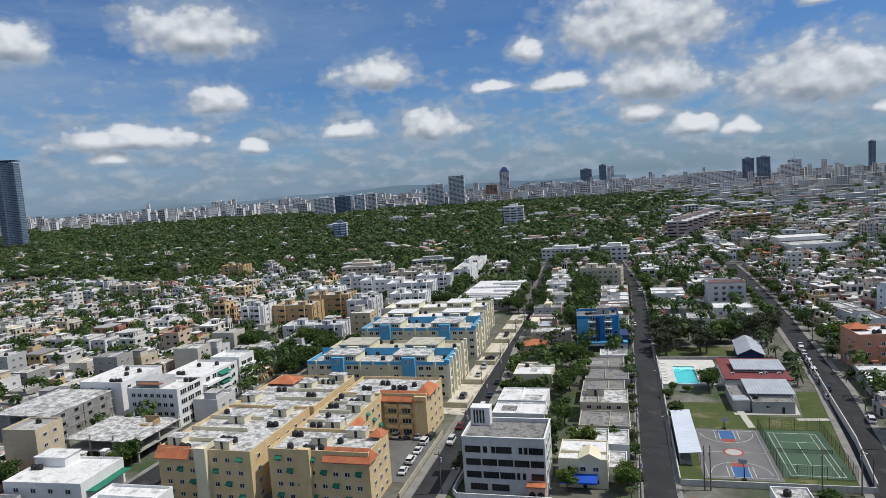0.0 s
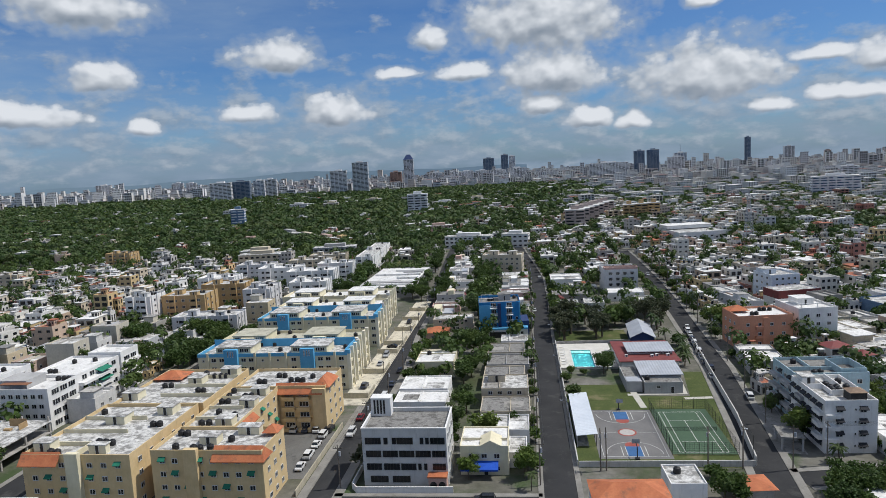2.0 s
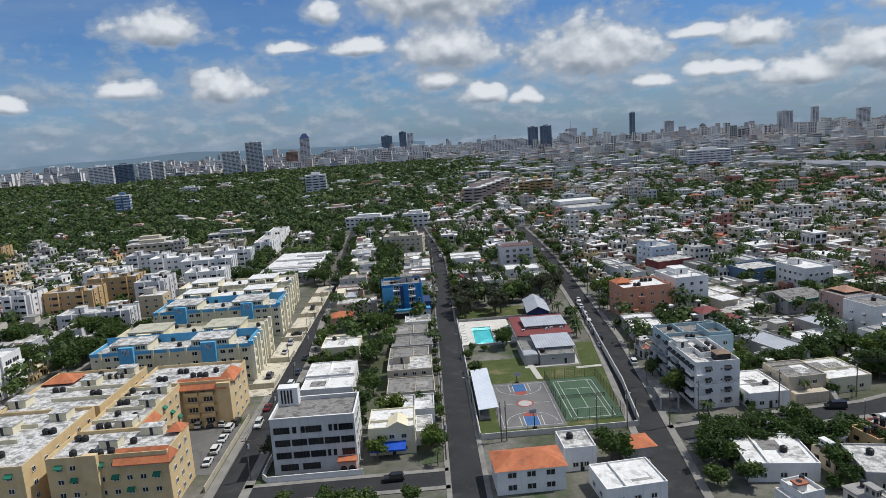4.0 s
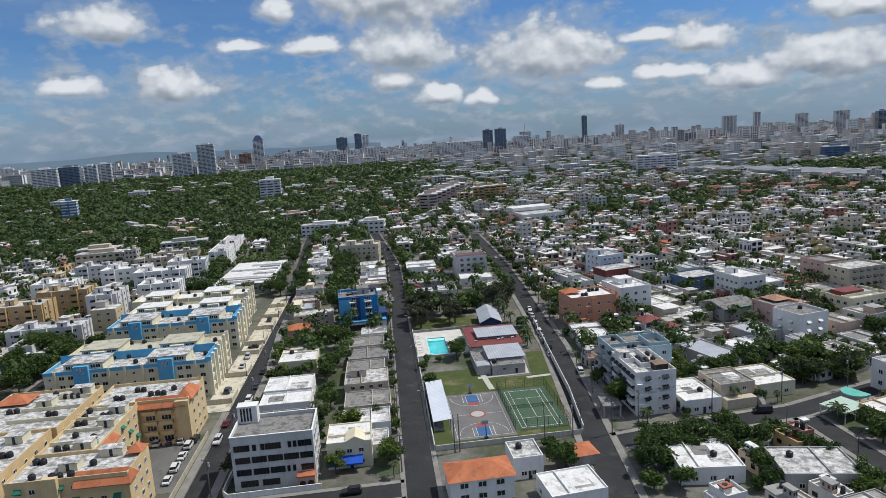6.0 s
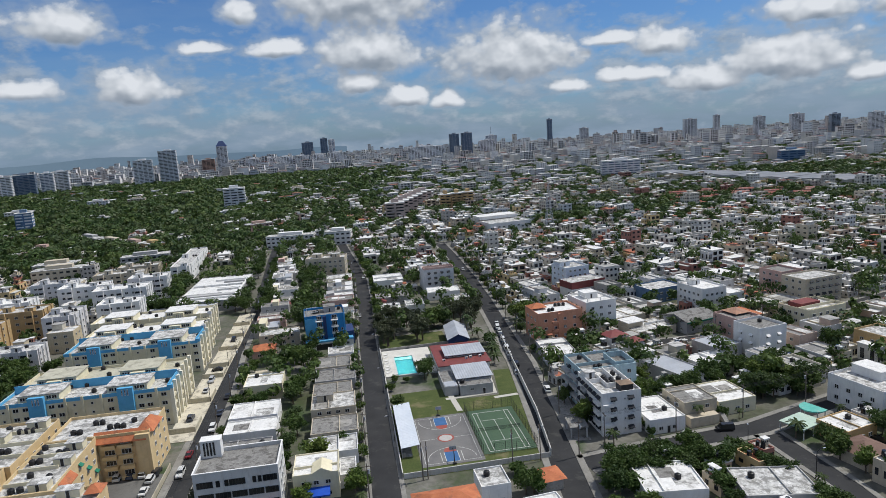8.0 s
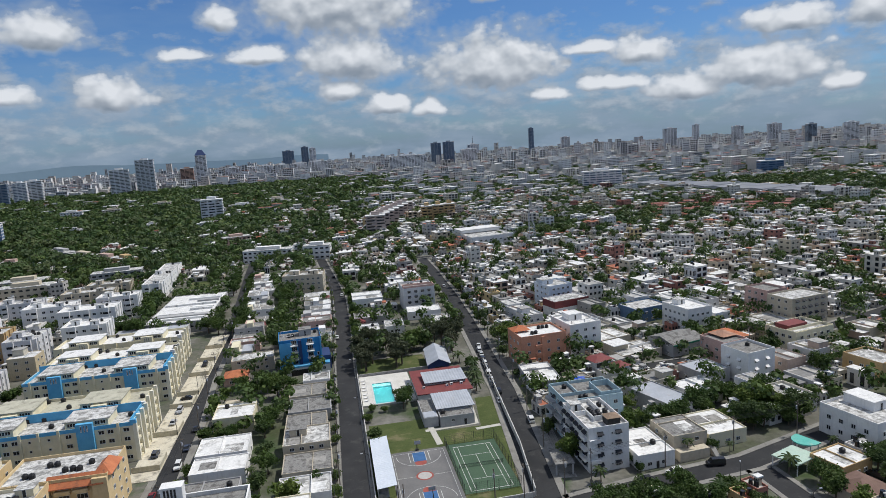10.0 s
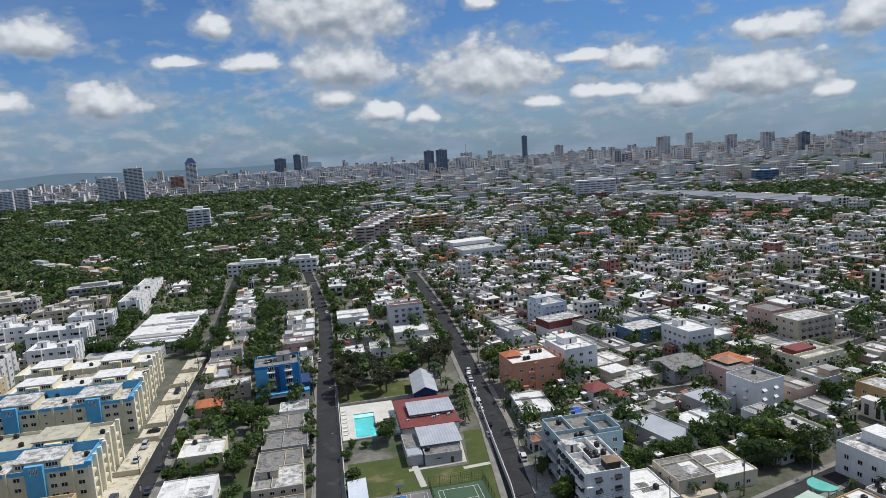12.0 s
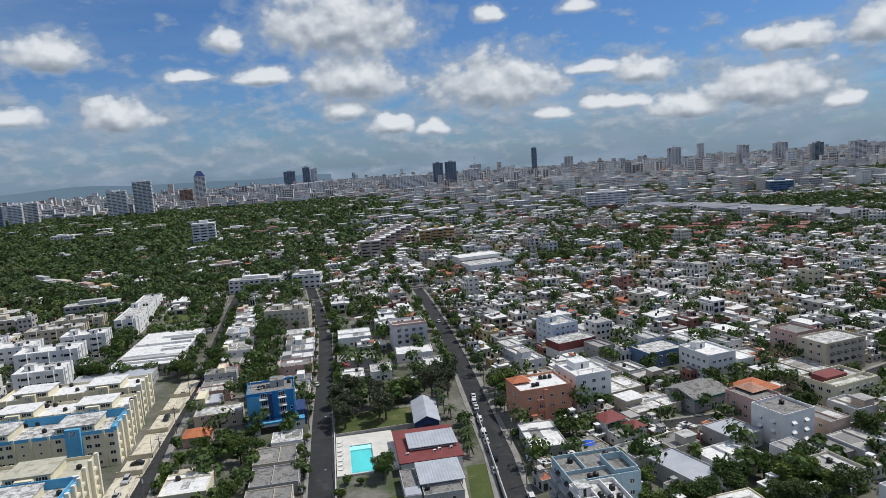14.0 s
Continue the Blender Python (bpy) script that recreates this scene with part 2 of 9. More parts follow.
DIRT = (0.10, 0.095, 0.085)
asphalt = surface("asphalt", [(0.024, 0.025, 0.027), (0.042, 0.042, 0.044)], 0.12, 0.9, grain=3, stain=(0.06, 0.059, 0.057), stain_amount=0.22, stain_scale=0.2)
concrete = surface("concrete", [(0.25, 0.24, 0.22), (0.40, 0.385, 0.36)], 0.25, 0.9, grain=2, stain=DIRT, stain_amount=0.3)
pave = surface("pavement_concrete", [(0.20, 0.19, 0.175), (0.30, 0.29, 0.265)], 0.2, 0.9, grain=2.5, stain=(0.15, 0.14, 0.12), stain_amount=0.2)
earth = surface("town_ground", [(0.07, 0.085, 0.04), (0.15, 0.145, 0.12), (0.27, 0.26, 0.235)], 0.035, 0.95, grain=0.5, grain_amount=0.4, stain=(0.04, 0.07, 0.02), stain_amount=0.35, stain_scale=0.05)
grass = surface("grass_turf", [(0.06, 0.085, 0.022), (0.105, 0.125, 0.04)], 0.12, 0.95, grain=1.8, grain_amount=0.35, stain=(0.17, 0.15, 0.08), stain_amount=0.25, stain_scale=0.12)
roof_white = surface("limewashed_roof", [(0.62, 0.61, 0.58), (0.85, 0.84, 0.82)], 0.3, 0.8, stain=(0.17, 0.165, 0.155), stain_amount=0.55, stain_scale=0.5, grain=1.3, grain_amount=0.5)
roof_bright = surface("white_sealed_roof", [(0.74, 0.73, 0.71), (0.84, 0.83, 0.81)], 0.2, 0.7, stain=(0.33, 0.32, 0.3), stain_amount=0.3, stain_scale=0.35, grain=1.2, grain_amount=0.28)
roof_grey = surface("grey_concrete_roof", [(0.19, 0.185, 0.175), (0.46, 0.45, 0.43)], 0.45, 0.9, stain=(0.075, 0.07, 0.065), stain_amount=0.5, stain_scale=0.45, grain=1.7, grain_amount=0.4)
roof_mixed = surface("flat_roofs", [], 0.25, 0.85, stain=(0.17, 0.165, 0.155), stain_amount=0.4, stain_scale=0.35, grain=1.1, grain_amount=0.3,
                     palette=[(0.76, 0.75, 0.73), (0.5, 0.48, 0.45), (0.38, 0.37, 0.35), (0.76, 0.75, 0.73), (0.42, 0.41, 0.39), (0.66, 0.65, 0.62), (0.68, 0.665, 0.64), (0.42, 0.41, 0.39), (0.74, 0.73, 0.71), (0.27, 0.265, 0.26), (0.78, 0.77, 0.75), (0.55, 0.54, 0.52)])
roof_far = surface("distant_flat_roofs", [], 0.05, 0.85, grain=0.4, island=7.77,
                   palette=[(0.7, 0.69, 0.67), (0.34, 0.33, 0.31), (0.22, 0.215, 0.21), (0.5, 0.49, 0.47), (0.3, 0.29, 0.28), (0.28, 0.12, 0.08), (0.4, 0.39, 0.37), (0.26, 0.25, 0.245)])
roof_mid = surface("mid_flat_roofs", [], 0.1, 0.85, grain=0.9, grain_amount=0.3, stain=(0.26, 0.25, 0.235), stain_amount=0.2, stain_scale=0.3, island=7.77,
                   palette=[(0.84, 0.83, 0.81), (0.55, 0.53, 0.5), (0.82, 0.81, 0.79), (0.78, 0.77, 0.75), (0.36, 0.35, 0.335), (0.84, 0.83, 0.81), (0.68, 0.66, 0.63), (0.44, 0.43, 0.41), (0.42, 0.15, 0.085), (0.82, 0.81, 0.78), (0.6, 0.59, 0.56), (0.85, 0.84, 0.82), (0.3, 0.29, 0.28), (0.8, 0.79, 0.76)])
tile_orange = surface("terracotta_tiles", [(0.42, 0.13, 0.06), (0.55, 0.20, 0.09)], 0.4, 0.8, grain=2.5, stain=(0.22, 0.10, 0.06), stain_amount=0.25)
tile_red = surface("red_painted_roof", [(0.17, 0.045, 0.045), (0.23, 0.06, 0.055)], 0.3, 0.7, grain=2, stain=(0.16, 0.07, 0.06), stain_amount=0.25)
zinc = surface("zinc_sheet", [(0.36, 0.38, 0.42), (0.48, 0.50, 0.54)], 0.2, 0.5, 0.0, grain=2, stain=(0.36, 0.36, 0.37), stain_amount=0.2)
walls_mixed = surface("painted_walls", [], 0.3, 0.85, grain=1.5, streak=0.35,
                      palette=[(0.70, 0.69, 0.66), (0.62, 0.57, 0.47), (0.48, 0.47, 0.45), (0.72, 0.72, 0.73), (0.58, 0.44, 0.36), (0.66, 0.61, 0.50), (0.54, 0.55, 0.57), (0.68, 0.67, 0.65), (0.40, 0.38, 0.35), (0.62, 0.52, 0.36)])
walls_mid = surface("mid_painted_walls", [], 0.2, 0.85, grain=1.0, streak=0.3, island=1.0,
                    palette=[(0.74, 0.72, 0.67), (0.62, 0.53, 0.40), (0.46, 0.44, 0.41), (0.76, 0.75, 0.73), (0.62, 0.47, 0.36), (0.68, 0.60, 0.46), (0.55, 0.52, 0.47), (0.74, 0.71, 0.65), (0.66, 0.50, 0.27), (0.78, 0.77, 0.75), (0.40, 0.19, 0.15), (0.70, 0.65, 0.56), (0.76, 0.75, 0.73), (0.72, 0.70, 0.66)])
# Lighter than the nearer walls: haze is painted into this palette.
walls_far = surface("hazed_distant_walls", [], 0.03, 0.85, grain=0.2, island=1.0,
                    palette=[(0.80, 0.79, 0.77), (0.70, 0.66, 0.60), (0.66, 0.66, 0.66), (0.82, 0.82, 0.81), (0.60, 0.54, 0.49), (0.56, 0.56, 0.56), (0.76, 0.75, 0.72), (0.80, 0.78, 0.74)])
white_wall = surface("white_render", [(0.72, 0.71, 0.69), (0.82, 0.81, 0.79)], 0.3, 0.8, grain=1.5, grain_amount=0.08, streak=0.25)
grey_wall = surface("grey_render", [(0.36, 0.355, 0.35), (0.46, 0.455, 0.45)], 0.3, 0.85, grain=1.5, grain_amount=0.1, streak=0.3)
cream_wall = surface("cream_render", [(0.66, 0.60, 0.42), (0.76, 0.70, 0.52)], 0.3, 0.85, grain=1.5, grain_amount=0.08, streak=0.15)
tan_wall = surface("tan_render", [(0.60, 0.45, 0.24), (0.70, 0.54, 0.31)], 0.3, 0.85, grain=1.5, grain_amount=0.1, streak=0.2)
orange_wall = surface("salmon_render", [(0.58, 0.27, 0.17), (0.66, 0.33, 0.21)], 0.3, 0.85, grain=1.5, streak=0.25)
blue_wall = surface("bright_blue_render", [(0.02, 0.19, 0.47), (0.035, 0.24, 0.54)], 0.3, 0.7, grain=1.5)
navy_wall = surface("navy_render", [(0.03, 0.05, 0.13), (0.04, 0.07, 0.18)], 0.3, 0.7, grain=1.5)
sky_blue = surface("azure_render", [(0.10, 0.36, 0.62), (0.14, 0.44, 0.70)], 0.3, 0.75, grain=1.5, grain_amount=0.1)
pale_blue = surface("pale_blue_render", [(0.36, 0.50, 0.55), (0.46, 0.58, 0.62)], 0.3, 0.85, grain=1.5, streak=0.5)
lavender = surface("lavender_render", [(0.62, 0.61, 0.62), (0.72, 0.71, 0.71)], 0.3, 0.85, grain=1.5, streak=0.3)
pink_wall = surface("pink_render", [(0.55, 0.36, 0.31), (0.62, 0.42, 0.36)], 0.3, 0.85, grain=1.5, streak=0.25)
yellow_wall = surface("ochre_render", [(0.50, 0.34, 0.16), (0.58, 0.41, 0.21)], 0.3, 0.85, grain=1.5, streak=0.25)
beige_wall = surface("beige_render", [(0.52, 0.45, 0.34), (0.60, 0.53, 0.41)], 0.3, 0.85, grain=1.5, streak=0.25)
raw_wall = surface("raw_concrete", [(0.33, 0.315, 0.29), (0.46, 0.44, 0.41)], 0.5, 0.9, grain=2, stain=(0.2, 0.19, 0.17), stain_amount=0.3)
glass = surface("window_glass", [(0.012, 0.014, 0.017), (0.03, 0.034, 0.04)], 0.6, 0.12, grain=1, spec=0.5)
blue_glass = surface("blue_glazing", [(0.02, 0.05, 0.11), (0.04, 0.09, 0.18)], 0.2, 0.1, grain=1, spec=0.5)
frame_white = surface("white_frames", [(0.6, 0.6, 0.58), (0.7, 0.7, 0.68)], 1, 0.6)
black_plastic = surface("black_plastic", [(0.012, 0.012, 0.013), (0.025, 0.025, 0.027)], 1, 0.45)
dark_metal = surface("dark_metal", [(0.03, 0.03, 0.032), (0.06, 0.06, 0.06)], 1, 0.5, 0.4)
green_cloth = surface("green_awning_cloth", [(0.02, 0.16, 0.10), (0.03, 0.22, 0.14)], 0.5, 0.8)
dark_cloth = surface("charcoal_awning_cloth", [(0.02, 0.022, 0.028), (0.035, 0.037, 0.045)], 0.5, 0.8)
blue_cloth = surface("blue_awning_cloth", [(0.01, 0.07, 0.45), (0.02, 0.10, 0.55)], 0.5, 0.7)
wood_pole = surface("pole_wood", [(0.13, 0.11, 0.09), (0.22, 0.19, 0.16)], 2, 0.9)
bark = surface("tree_bark", [(0.09, 0.07, 0.05), (0.16, 0.13, 0.10)], 1, 0.95, grain=6)
court_grey = surface("court_asphalt", [(0.15, 0.145, 0.145), (0.205, 0.2, 0.195)], 0.15, 0.85, grain=2)
court_green = surface("court_green", [(0.055, 0.10, 0.06), (0.075, 0.125, 0.075)], 0.15, 0.8, grain=2)
line_paint = surface("line_paint", [(0.55, 0.55, 0.53), (0.7, 0.7, 0.68)], 1, 0.8)
blue_paint = surface("blue_court_paint", [(0.045, 0.12, 0.27), (0.06, 0.15, 0.33)], 0.5, 0.8)
red_paint = surface("red_court_paint", [(0.28, 0.07, 0.055), (0.36, 0.1, 0.08)], 0.5, 0.8)
pool_tile = surface("pool_tile", [(0.05, 0.33, 0.36), (0.08, 0.4, 0.42)], 0.3, 0.3, grain=2, grain_amount=0.06)
leaf_green = leaves("broad_leaves", [(0.06, 0.105, 0.024), (0.085, 0.135, 0.03), (0.05, 0.088, 0.024), (0.10, 0.15, 0.034), (0.068, 0.105, 0.034)])
leaf_light = leaves("light_leaves", [(0.12, 0.18, 0.035), (0.10, 0.155, 0.034), (0.14, 0.19, 0.04)])
leaf_dry = leaves("sparse_needles", [(0.085, 0.10, 0.052), (0.10, 0.11, 0.062), (0.07, 0.085, 0.046)])
leaf_palm = leaves("palm_leaves", [(0.045, 0.078, 0.023), (0.065, 0.095, 0.028)])
leaf_far = leaves("park_leaves", [(0.052, 0.096, 0.026), (0.075, 0.124, 0.032), (0.045, 0.08, 0.026), (0.11, 0.155, 0.038), (0.058, 0.098, 0.034), (0.088, 0.115, 0.04)])
# Blue base colour and a faint glow paint haze over the far hills.
hill_mat = surface("hazed_hill_woods", [(0.10, 0.14, 0.16), (0.12, 0.16, 0.18)], 0.002, 0.95, grain=0.01)
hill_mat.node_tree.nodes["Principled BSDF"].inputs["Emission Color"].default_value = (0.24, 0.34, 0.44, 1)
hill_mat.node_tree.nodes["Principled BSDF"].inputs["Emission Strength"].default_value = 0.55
CAR_PAINTS = [surface("car_paint", [], 1, 0.25, palette=[(0.7, 0.7, 0.7), (0.02, 0.02, 0.022), (0.30, 0.31, 0.33), (0.66, 0.66, 0.65), (0.05, 0.06, 0.09), (0.03, 0.03, 0.035), (0.75, 0.75, 0.74), (0.45, 0.46, 0.48), (0.72, 0.72, 0.71), (0.2, 0.02, 0.025), (0.015, 0.015, 0.018)], grain_amount=0.03, spec=0.5)]
tyre_mat = surface("tyre_rubber", [(0.012, 0.012, 0.012), (0.02, 0.02, 0.02)], 1, 0.8)

# ---- tools ----
class Shape:
    """Collects faces with a material number each."""

    def __init__(self):
        self.v, self.f, self.m = [], [], []
        self.now, self.tones = 0.0, []  # the tone of the house that is being added

    def add(self, verts, faces, mat=0):
        k = len(self.v)
        self.v += [tuple(p) for p in verts]
        self.f += [tuple(i + k for i in f) for f in faces]
        self.m += [mat] * len(faces)
        self.tones += [self.now] * len(faces)
        return self

    def box(self, x0, y0, z0, x1, y1, z1, mat=0, top=True, bottom=True):
        v = [(x0, y0, z0), (x1, y0, z0), (x1, y1, z0), (x0, y1, z0), (x0, y0, z1), (x1, y0, z1), (x1, y1, z1), (x0, y1, z1)]
        f = [(0, 1, 5, 4), (1, 2, 6, 5), (2, 3, 7, 6), (3, 0, 4, 7)]
        return self.add(v, f + ([(4, 5, 6, 7)] if top else []) + ([(3, 2, 1, 0)] if bottom else []), mat)

    def ring(self, x0, y0, x1, y1, z0, z1, t, mat=0):
        """Four walls of thickness t round a rectangle."""
        v, o, i = [], ((x0, y0), (x1, y0), (x1, y1), (x0, y1)), ((x0 + t, y0 + t), (x1 - t, y0 + t), (x1 - t, y1 - t), (x0 + t, y1 - t))
        for z in (z0, z1):
            v += [(*p, z) for p in o] + [(*p, z) for p in i]
        f = []
        for a in range(4):
            b = (a + 1) % 4
            f += [(a, b, 8 + b, 8 + a), (4 + b, 4 + a, 12 + a, 12 + b), (8 + a, 8 + b, 12 + b, 12 + a), (4 + a, 4 + b, b, a)]
        return self.add(v, f, mat)

    def tube(self, p0, p1, r0, r1, n=6, mat=0, cap=True):
        a, b = Vector(p0), Vector(p1)
        w = (b - a).normalized()
        s = w.orthogonal().normalized()
        q = w.cross(s)
        v = []
        for c, r in ((a, r0), (b, r1)):
            v += [c + (s * math.cos(2 * math.pi * i / n) + q * math.sin(2 * math.pi * i / n)) * r for i in range(n)]
        f = [(i, (i + 1) % n, n + (i + 1) % n, n + i) for i in range(n)]
        if cap:
            f += [tuple(range(n, 2 * n)), tuple(reversed(range(n)))]
        return self.add(v, f, mat)

    def hip(self, x0, y0, x1, y1, z0, z1, mat=0, over=0.4):
        x0, y0, x1, y1 = x0 - over, y0 - over, x1 + over, y1 + over
        w, d = x1 - x0, y1 - y0
        if w >= d:
            r = [(x0 + d / 2, (y0 + y1) / 2, z1), (x1 - d / 2 + 0.01, (y0 + y1) / 2, z1)]
            f = [(0, 1, 5, 4), (1, 2, 5), (2, 3, 4, 5), (3, 0, 4)]
        else:
            r = [((x0 + x1) / 2, y0 + w / 2, z1), ((x0 + x1) / 2, y1 - w / 2 + 0.01, z1)]
            f = [(0, 1, 4), (1, 2, 5, 4), (2, 3, 5), (3, 0, 4, 5)]
        return self.add([(x0, y0, z0), (x1, y0, z0), (x1, y1, z0), (x0, y1, z0), *r], f + [(3, 2, 1, 0)], mat)

    def data(self, name, mats):
        me = bpy.data.meshes.new(name)
        me.from_pydata(self.v, [], self.f)
        for m in mats if isinstance(mats, (list, tuple)) else [mats]:
            me.materials.append(m)
        me.polygons.foreach_set("material_index", self.m)
        if any(self.tones):
            me.attributes.new("tone", "FLOAT", "FACE").data.foreach_set("value", self.tones)
        me.update()
        return me


def part(name, shape, mats, parent=None, label="", m=None, kind=""):
    """Links a shape (or a mesh made before) as one mesh object under a thing or a part."""
    ob = new(name, shape.data(name, mats) if isinstance(shape, Shape) else shape)
    if parent:
        ob.parent = parent
    if m is not None:
        ob.matrix_local = m
    return tagged(ob, label, kind=kind)


def thing(name, label, category, m=None, group=""):
    ob = new(name)
    ob.empty_display_size = 0.5
    if m is not None:
        ob.matrix_basis = m
    return tagged(ob, label, category, group)


def rise(x, y):
    """The ground climbs gently far off, under the woods."""
    u = min(1.0, max(0.0, (y - 420) / 900))
    s = min(1.0, max(0.0, (420 - x) / 450))
    return 8 * u * u * (3 - 2 * u) * s * s * (3 - 2 * s)


MADE = {}


def kept(key, make):
    if key not in MADE:
        MADE[key] = make()
    return MADE[key]


def window_mesh(w, h, split, frame_mat=frame_white, pane_mat=glass):
    """A window on a wall that faces -y: one raised frame with its mullions, and the panes set back in it."""
    def make():
        s = Shape()
        f, t = 0.12, 0.085
        v = [(-w / 2, 0, -0.05), (w / 2, 0, -0.05), (w / 2, 0, h), (-w / 2, 0, h)]
        xs = [-w / 2 + w * i / split for i in range(split + 1)]
        low, top = len(v), len(v) + split + 1
        v += [(x, -f, -0.05) for x in xs] + [(x, -f, h) for x in xs]
        faces, mats = [], []
        for i in range(split):
            k = len(v)
            x0, x1 = xs[i] + (t if i == 0 else t / 2), xs[i + 1] - (t if i == split - 1 else t / 2)
            for y in (-f, -0.04):
                v += [(x0, y, t), (x1, y, t), (x1, y, h - t), (x0, y, h - t)]
            a, b, c, d = low + i, low + i + 1, top + i + 1, top + i
            for p, q, m, n in ((a, b, 1, 0), (b, c, 2, 1), (c, d, 3, 2), (d, a, 0, 3)):
                if (p, q) == (b, c) and i < split - 1 or (p, q) == (d, a) and i > 0:
                    pass
                faces.append((p, q, k + m, k + n))
                mats.append(0)
            for m in range(4):
                n = (m + 1) % 4
                faces.append((k + m, k + n, k + 4 + n, k + 4 + m))
                mats.append(0)
            faces.append((k + 4, k + 5, k + 6, k + 7))
            mats.append(1)
        L, T = list(range(low, low + split + 1)), list(range(top, top + split + 1))
        faces += [(0, 1, *reversed(L)), (1, 2, T[-1], L[-1]), (2, 3, *T), (3, 0, L[0], T[0])]
        mats += [0] * 4
        s.v, s.f, s.m = v, faces, mats
        return s.data("window", [frame_mat, pane_mat])
    return kept(("window", round(w, 2), round(h, 2), split, frame_mat.name, pane_mat.name), make)


def awning_mesh(w, mat):
    def make():
        s = Shape()
        s.add([(-w / 2, 0, 0.75), (w / 2, 0, 0.75), (w / 2, -0.85, 0.15), (-w / 2, -0.85, 0.15), (-w / 2, -0.85, 0), (w / 2, -0.85, 0),
               (-w / 2, 0, 0.68), (w / 2, 0, 0.68), (-w / 2, 0, 0.2), (w / 2, 0, 0.2)],
              [(0, 3, 2, 1), (3, 4, 5, 2), (0, 6, 4, 3), (1, 2, 5, 7), (6, 7, 5, 4)])
        return s.data("awning", mat)
    return kept(("awning", round(w, 2), mat.name), make)


def door_mesh(w, h):
    def make():
        s = Shape()
        s.box(-w / 2, -0.1, 0, -w / 2 + 0.08, 0, h, 0).box(w / 2 - 0.08, -0.1, 0, w / 2, 0, h, 0).box(-w / 2 + 0.08, -0.1, h - 0.08, w / 2 - 0.08, 0, h, 0)
        s.box(-w / 2 + 0.08, -0.05, 0, w / 2 - 0.08, 0, h - 0.08, 1)
        return s.data("door", [frame_white, dark_metal])
    return kept(("door", w, h), make)


SIDES = {"s": 0, "e": 90, "n": 180, "w": 270}


def on_wall(w, d, side, u, z):
    """The local pose of a thing on a wall of a w x d block, u metres from its middle, seen from outside."""
    turn = SIDES[side]
    off = d / 2 if side in "sn" else w / 2
    return pose(0, 0, 0, 0, 0, turn) @ pose(u, -off, z)


def windows(b, w, d, side, floors, n, ww=1.5, wh=1.2, z0=1.0, step=3.0, split=2, margin=1.2, awn=None, skip=(), frame_mat=frame_white, pane_mat=glass, inset=0.0, awn_every=1):
    """Rows of windows on one side of a building, each a part of its own."""
    length = (w if side in "sn" else d) - 2 * margin
    me = window_mesh(ww, wh, split, frame_mat, pane_mat)
    for k in range(floors):
        for i in range(n):
            if (k, i) in skip:
                continue
            u = -length / 2 + length * (i + 0.5) / n
            p = on_wall(w - 2 * inset, d - 2 * inset, side, u, z0 + k * step)
            part("window", me, None, b, m=p)
            if awn and (i + k) % awn_every == 0:
                part("awning", awning_mesh(ww + 0.3, awn), None, b, m=p @ pose(0, 0, wh - 0.45))


def shell(b, w, d, h, wall, roof, parapet=0.7, wall_name="wall", z0=-0.3):
    """Walls with a parapet and the roof slab between them."""
    part(wall_name, Shape().ring(-w / 2, -d / 2, w / 2, d / 2, z0, h + parapet, 0.2), wall, b)
    part("roof", Shape().box(-w / 2 + 0.2, -d / 2 + 0.2, h - 0.25, w / 2 - 0.2, d / 2 - 0.2, h), roof, b)


FOOT = []  # footprints taken: x, y, half diagonal rectangle with its turn


def claim(x, y, w, d, turn=0):
    FOOT.append((x, y, w / 2, d / 2, math.cos(radians(turn)), math.sin(radians(turn))))


def free(x, y, w, d, gap=0.8):
    for fx, fy, hw, hd, c, s in FOOT:
        dx, dy = x - fx, y - fy
        if abs(dx) > 90 and hw < 60 or abs(dx) > hw + hd + w + d:
            continue
        u, v = dx * c + dy * s, -dx * s + dy * c
        if abs(u) < hw + w / 2 + gap and abs(v) < hd + d / 2 + gap:
            return False
    return True


def building(label, x, y, w, d, h, turn, wall, roof=roof_white, category="apartment building", parapet=0.7, name="apartment_building"):
    """A block with walls, roof and parapet; windows and the rest are added to it."""
    claim(x, y, w, d, turn)
    if len(label.split()) < 4:
        label += " beside a yard"
    b = thing(name, label, category, pose(x, y, rise(x, y), 0, 0, turn))
    shell(b, w, d, h, wall, roof, parapet)
    return b


def roof_room(b, x0, y0, x1, y1, z, h, mat, roof=roof_white):
    """A stair house on a roof, with its slab standing proud and a door."""
    part("stair_house", Shape().box(x0, y0, z + 0.004, x1, y1, z + h), mat, b)
    part("stair_house_roof", Shape().box(x0 - 0.2, y0 - 0.2, z + h + 0.003, x1 + 0.2, y1 + 0.2, z + h + 0.18), roof, b)
    part("door", door_mesh(0.9, 2.0), None, b, m=pose((x0 + x1) / 2, y0 - 0.003, z + 0.02))


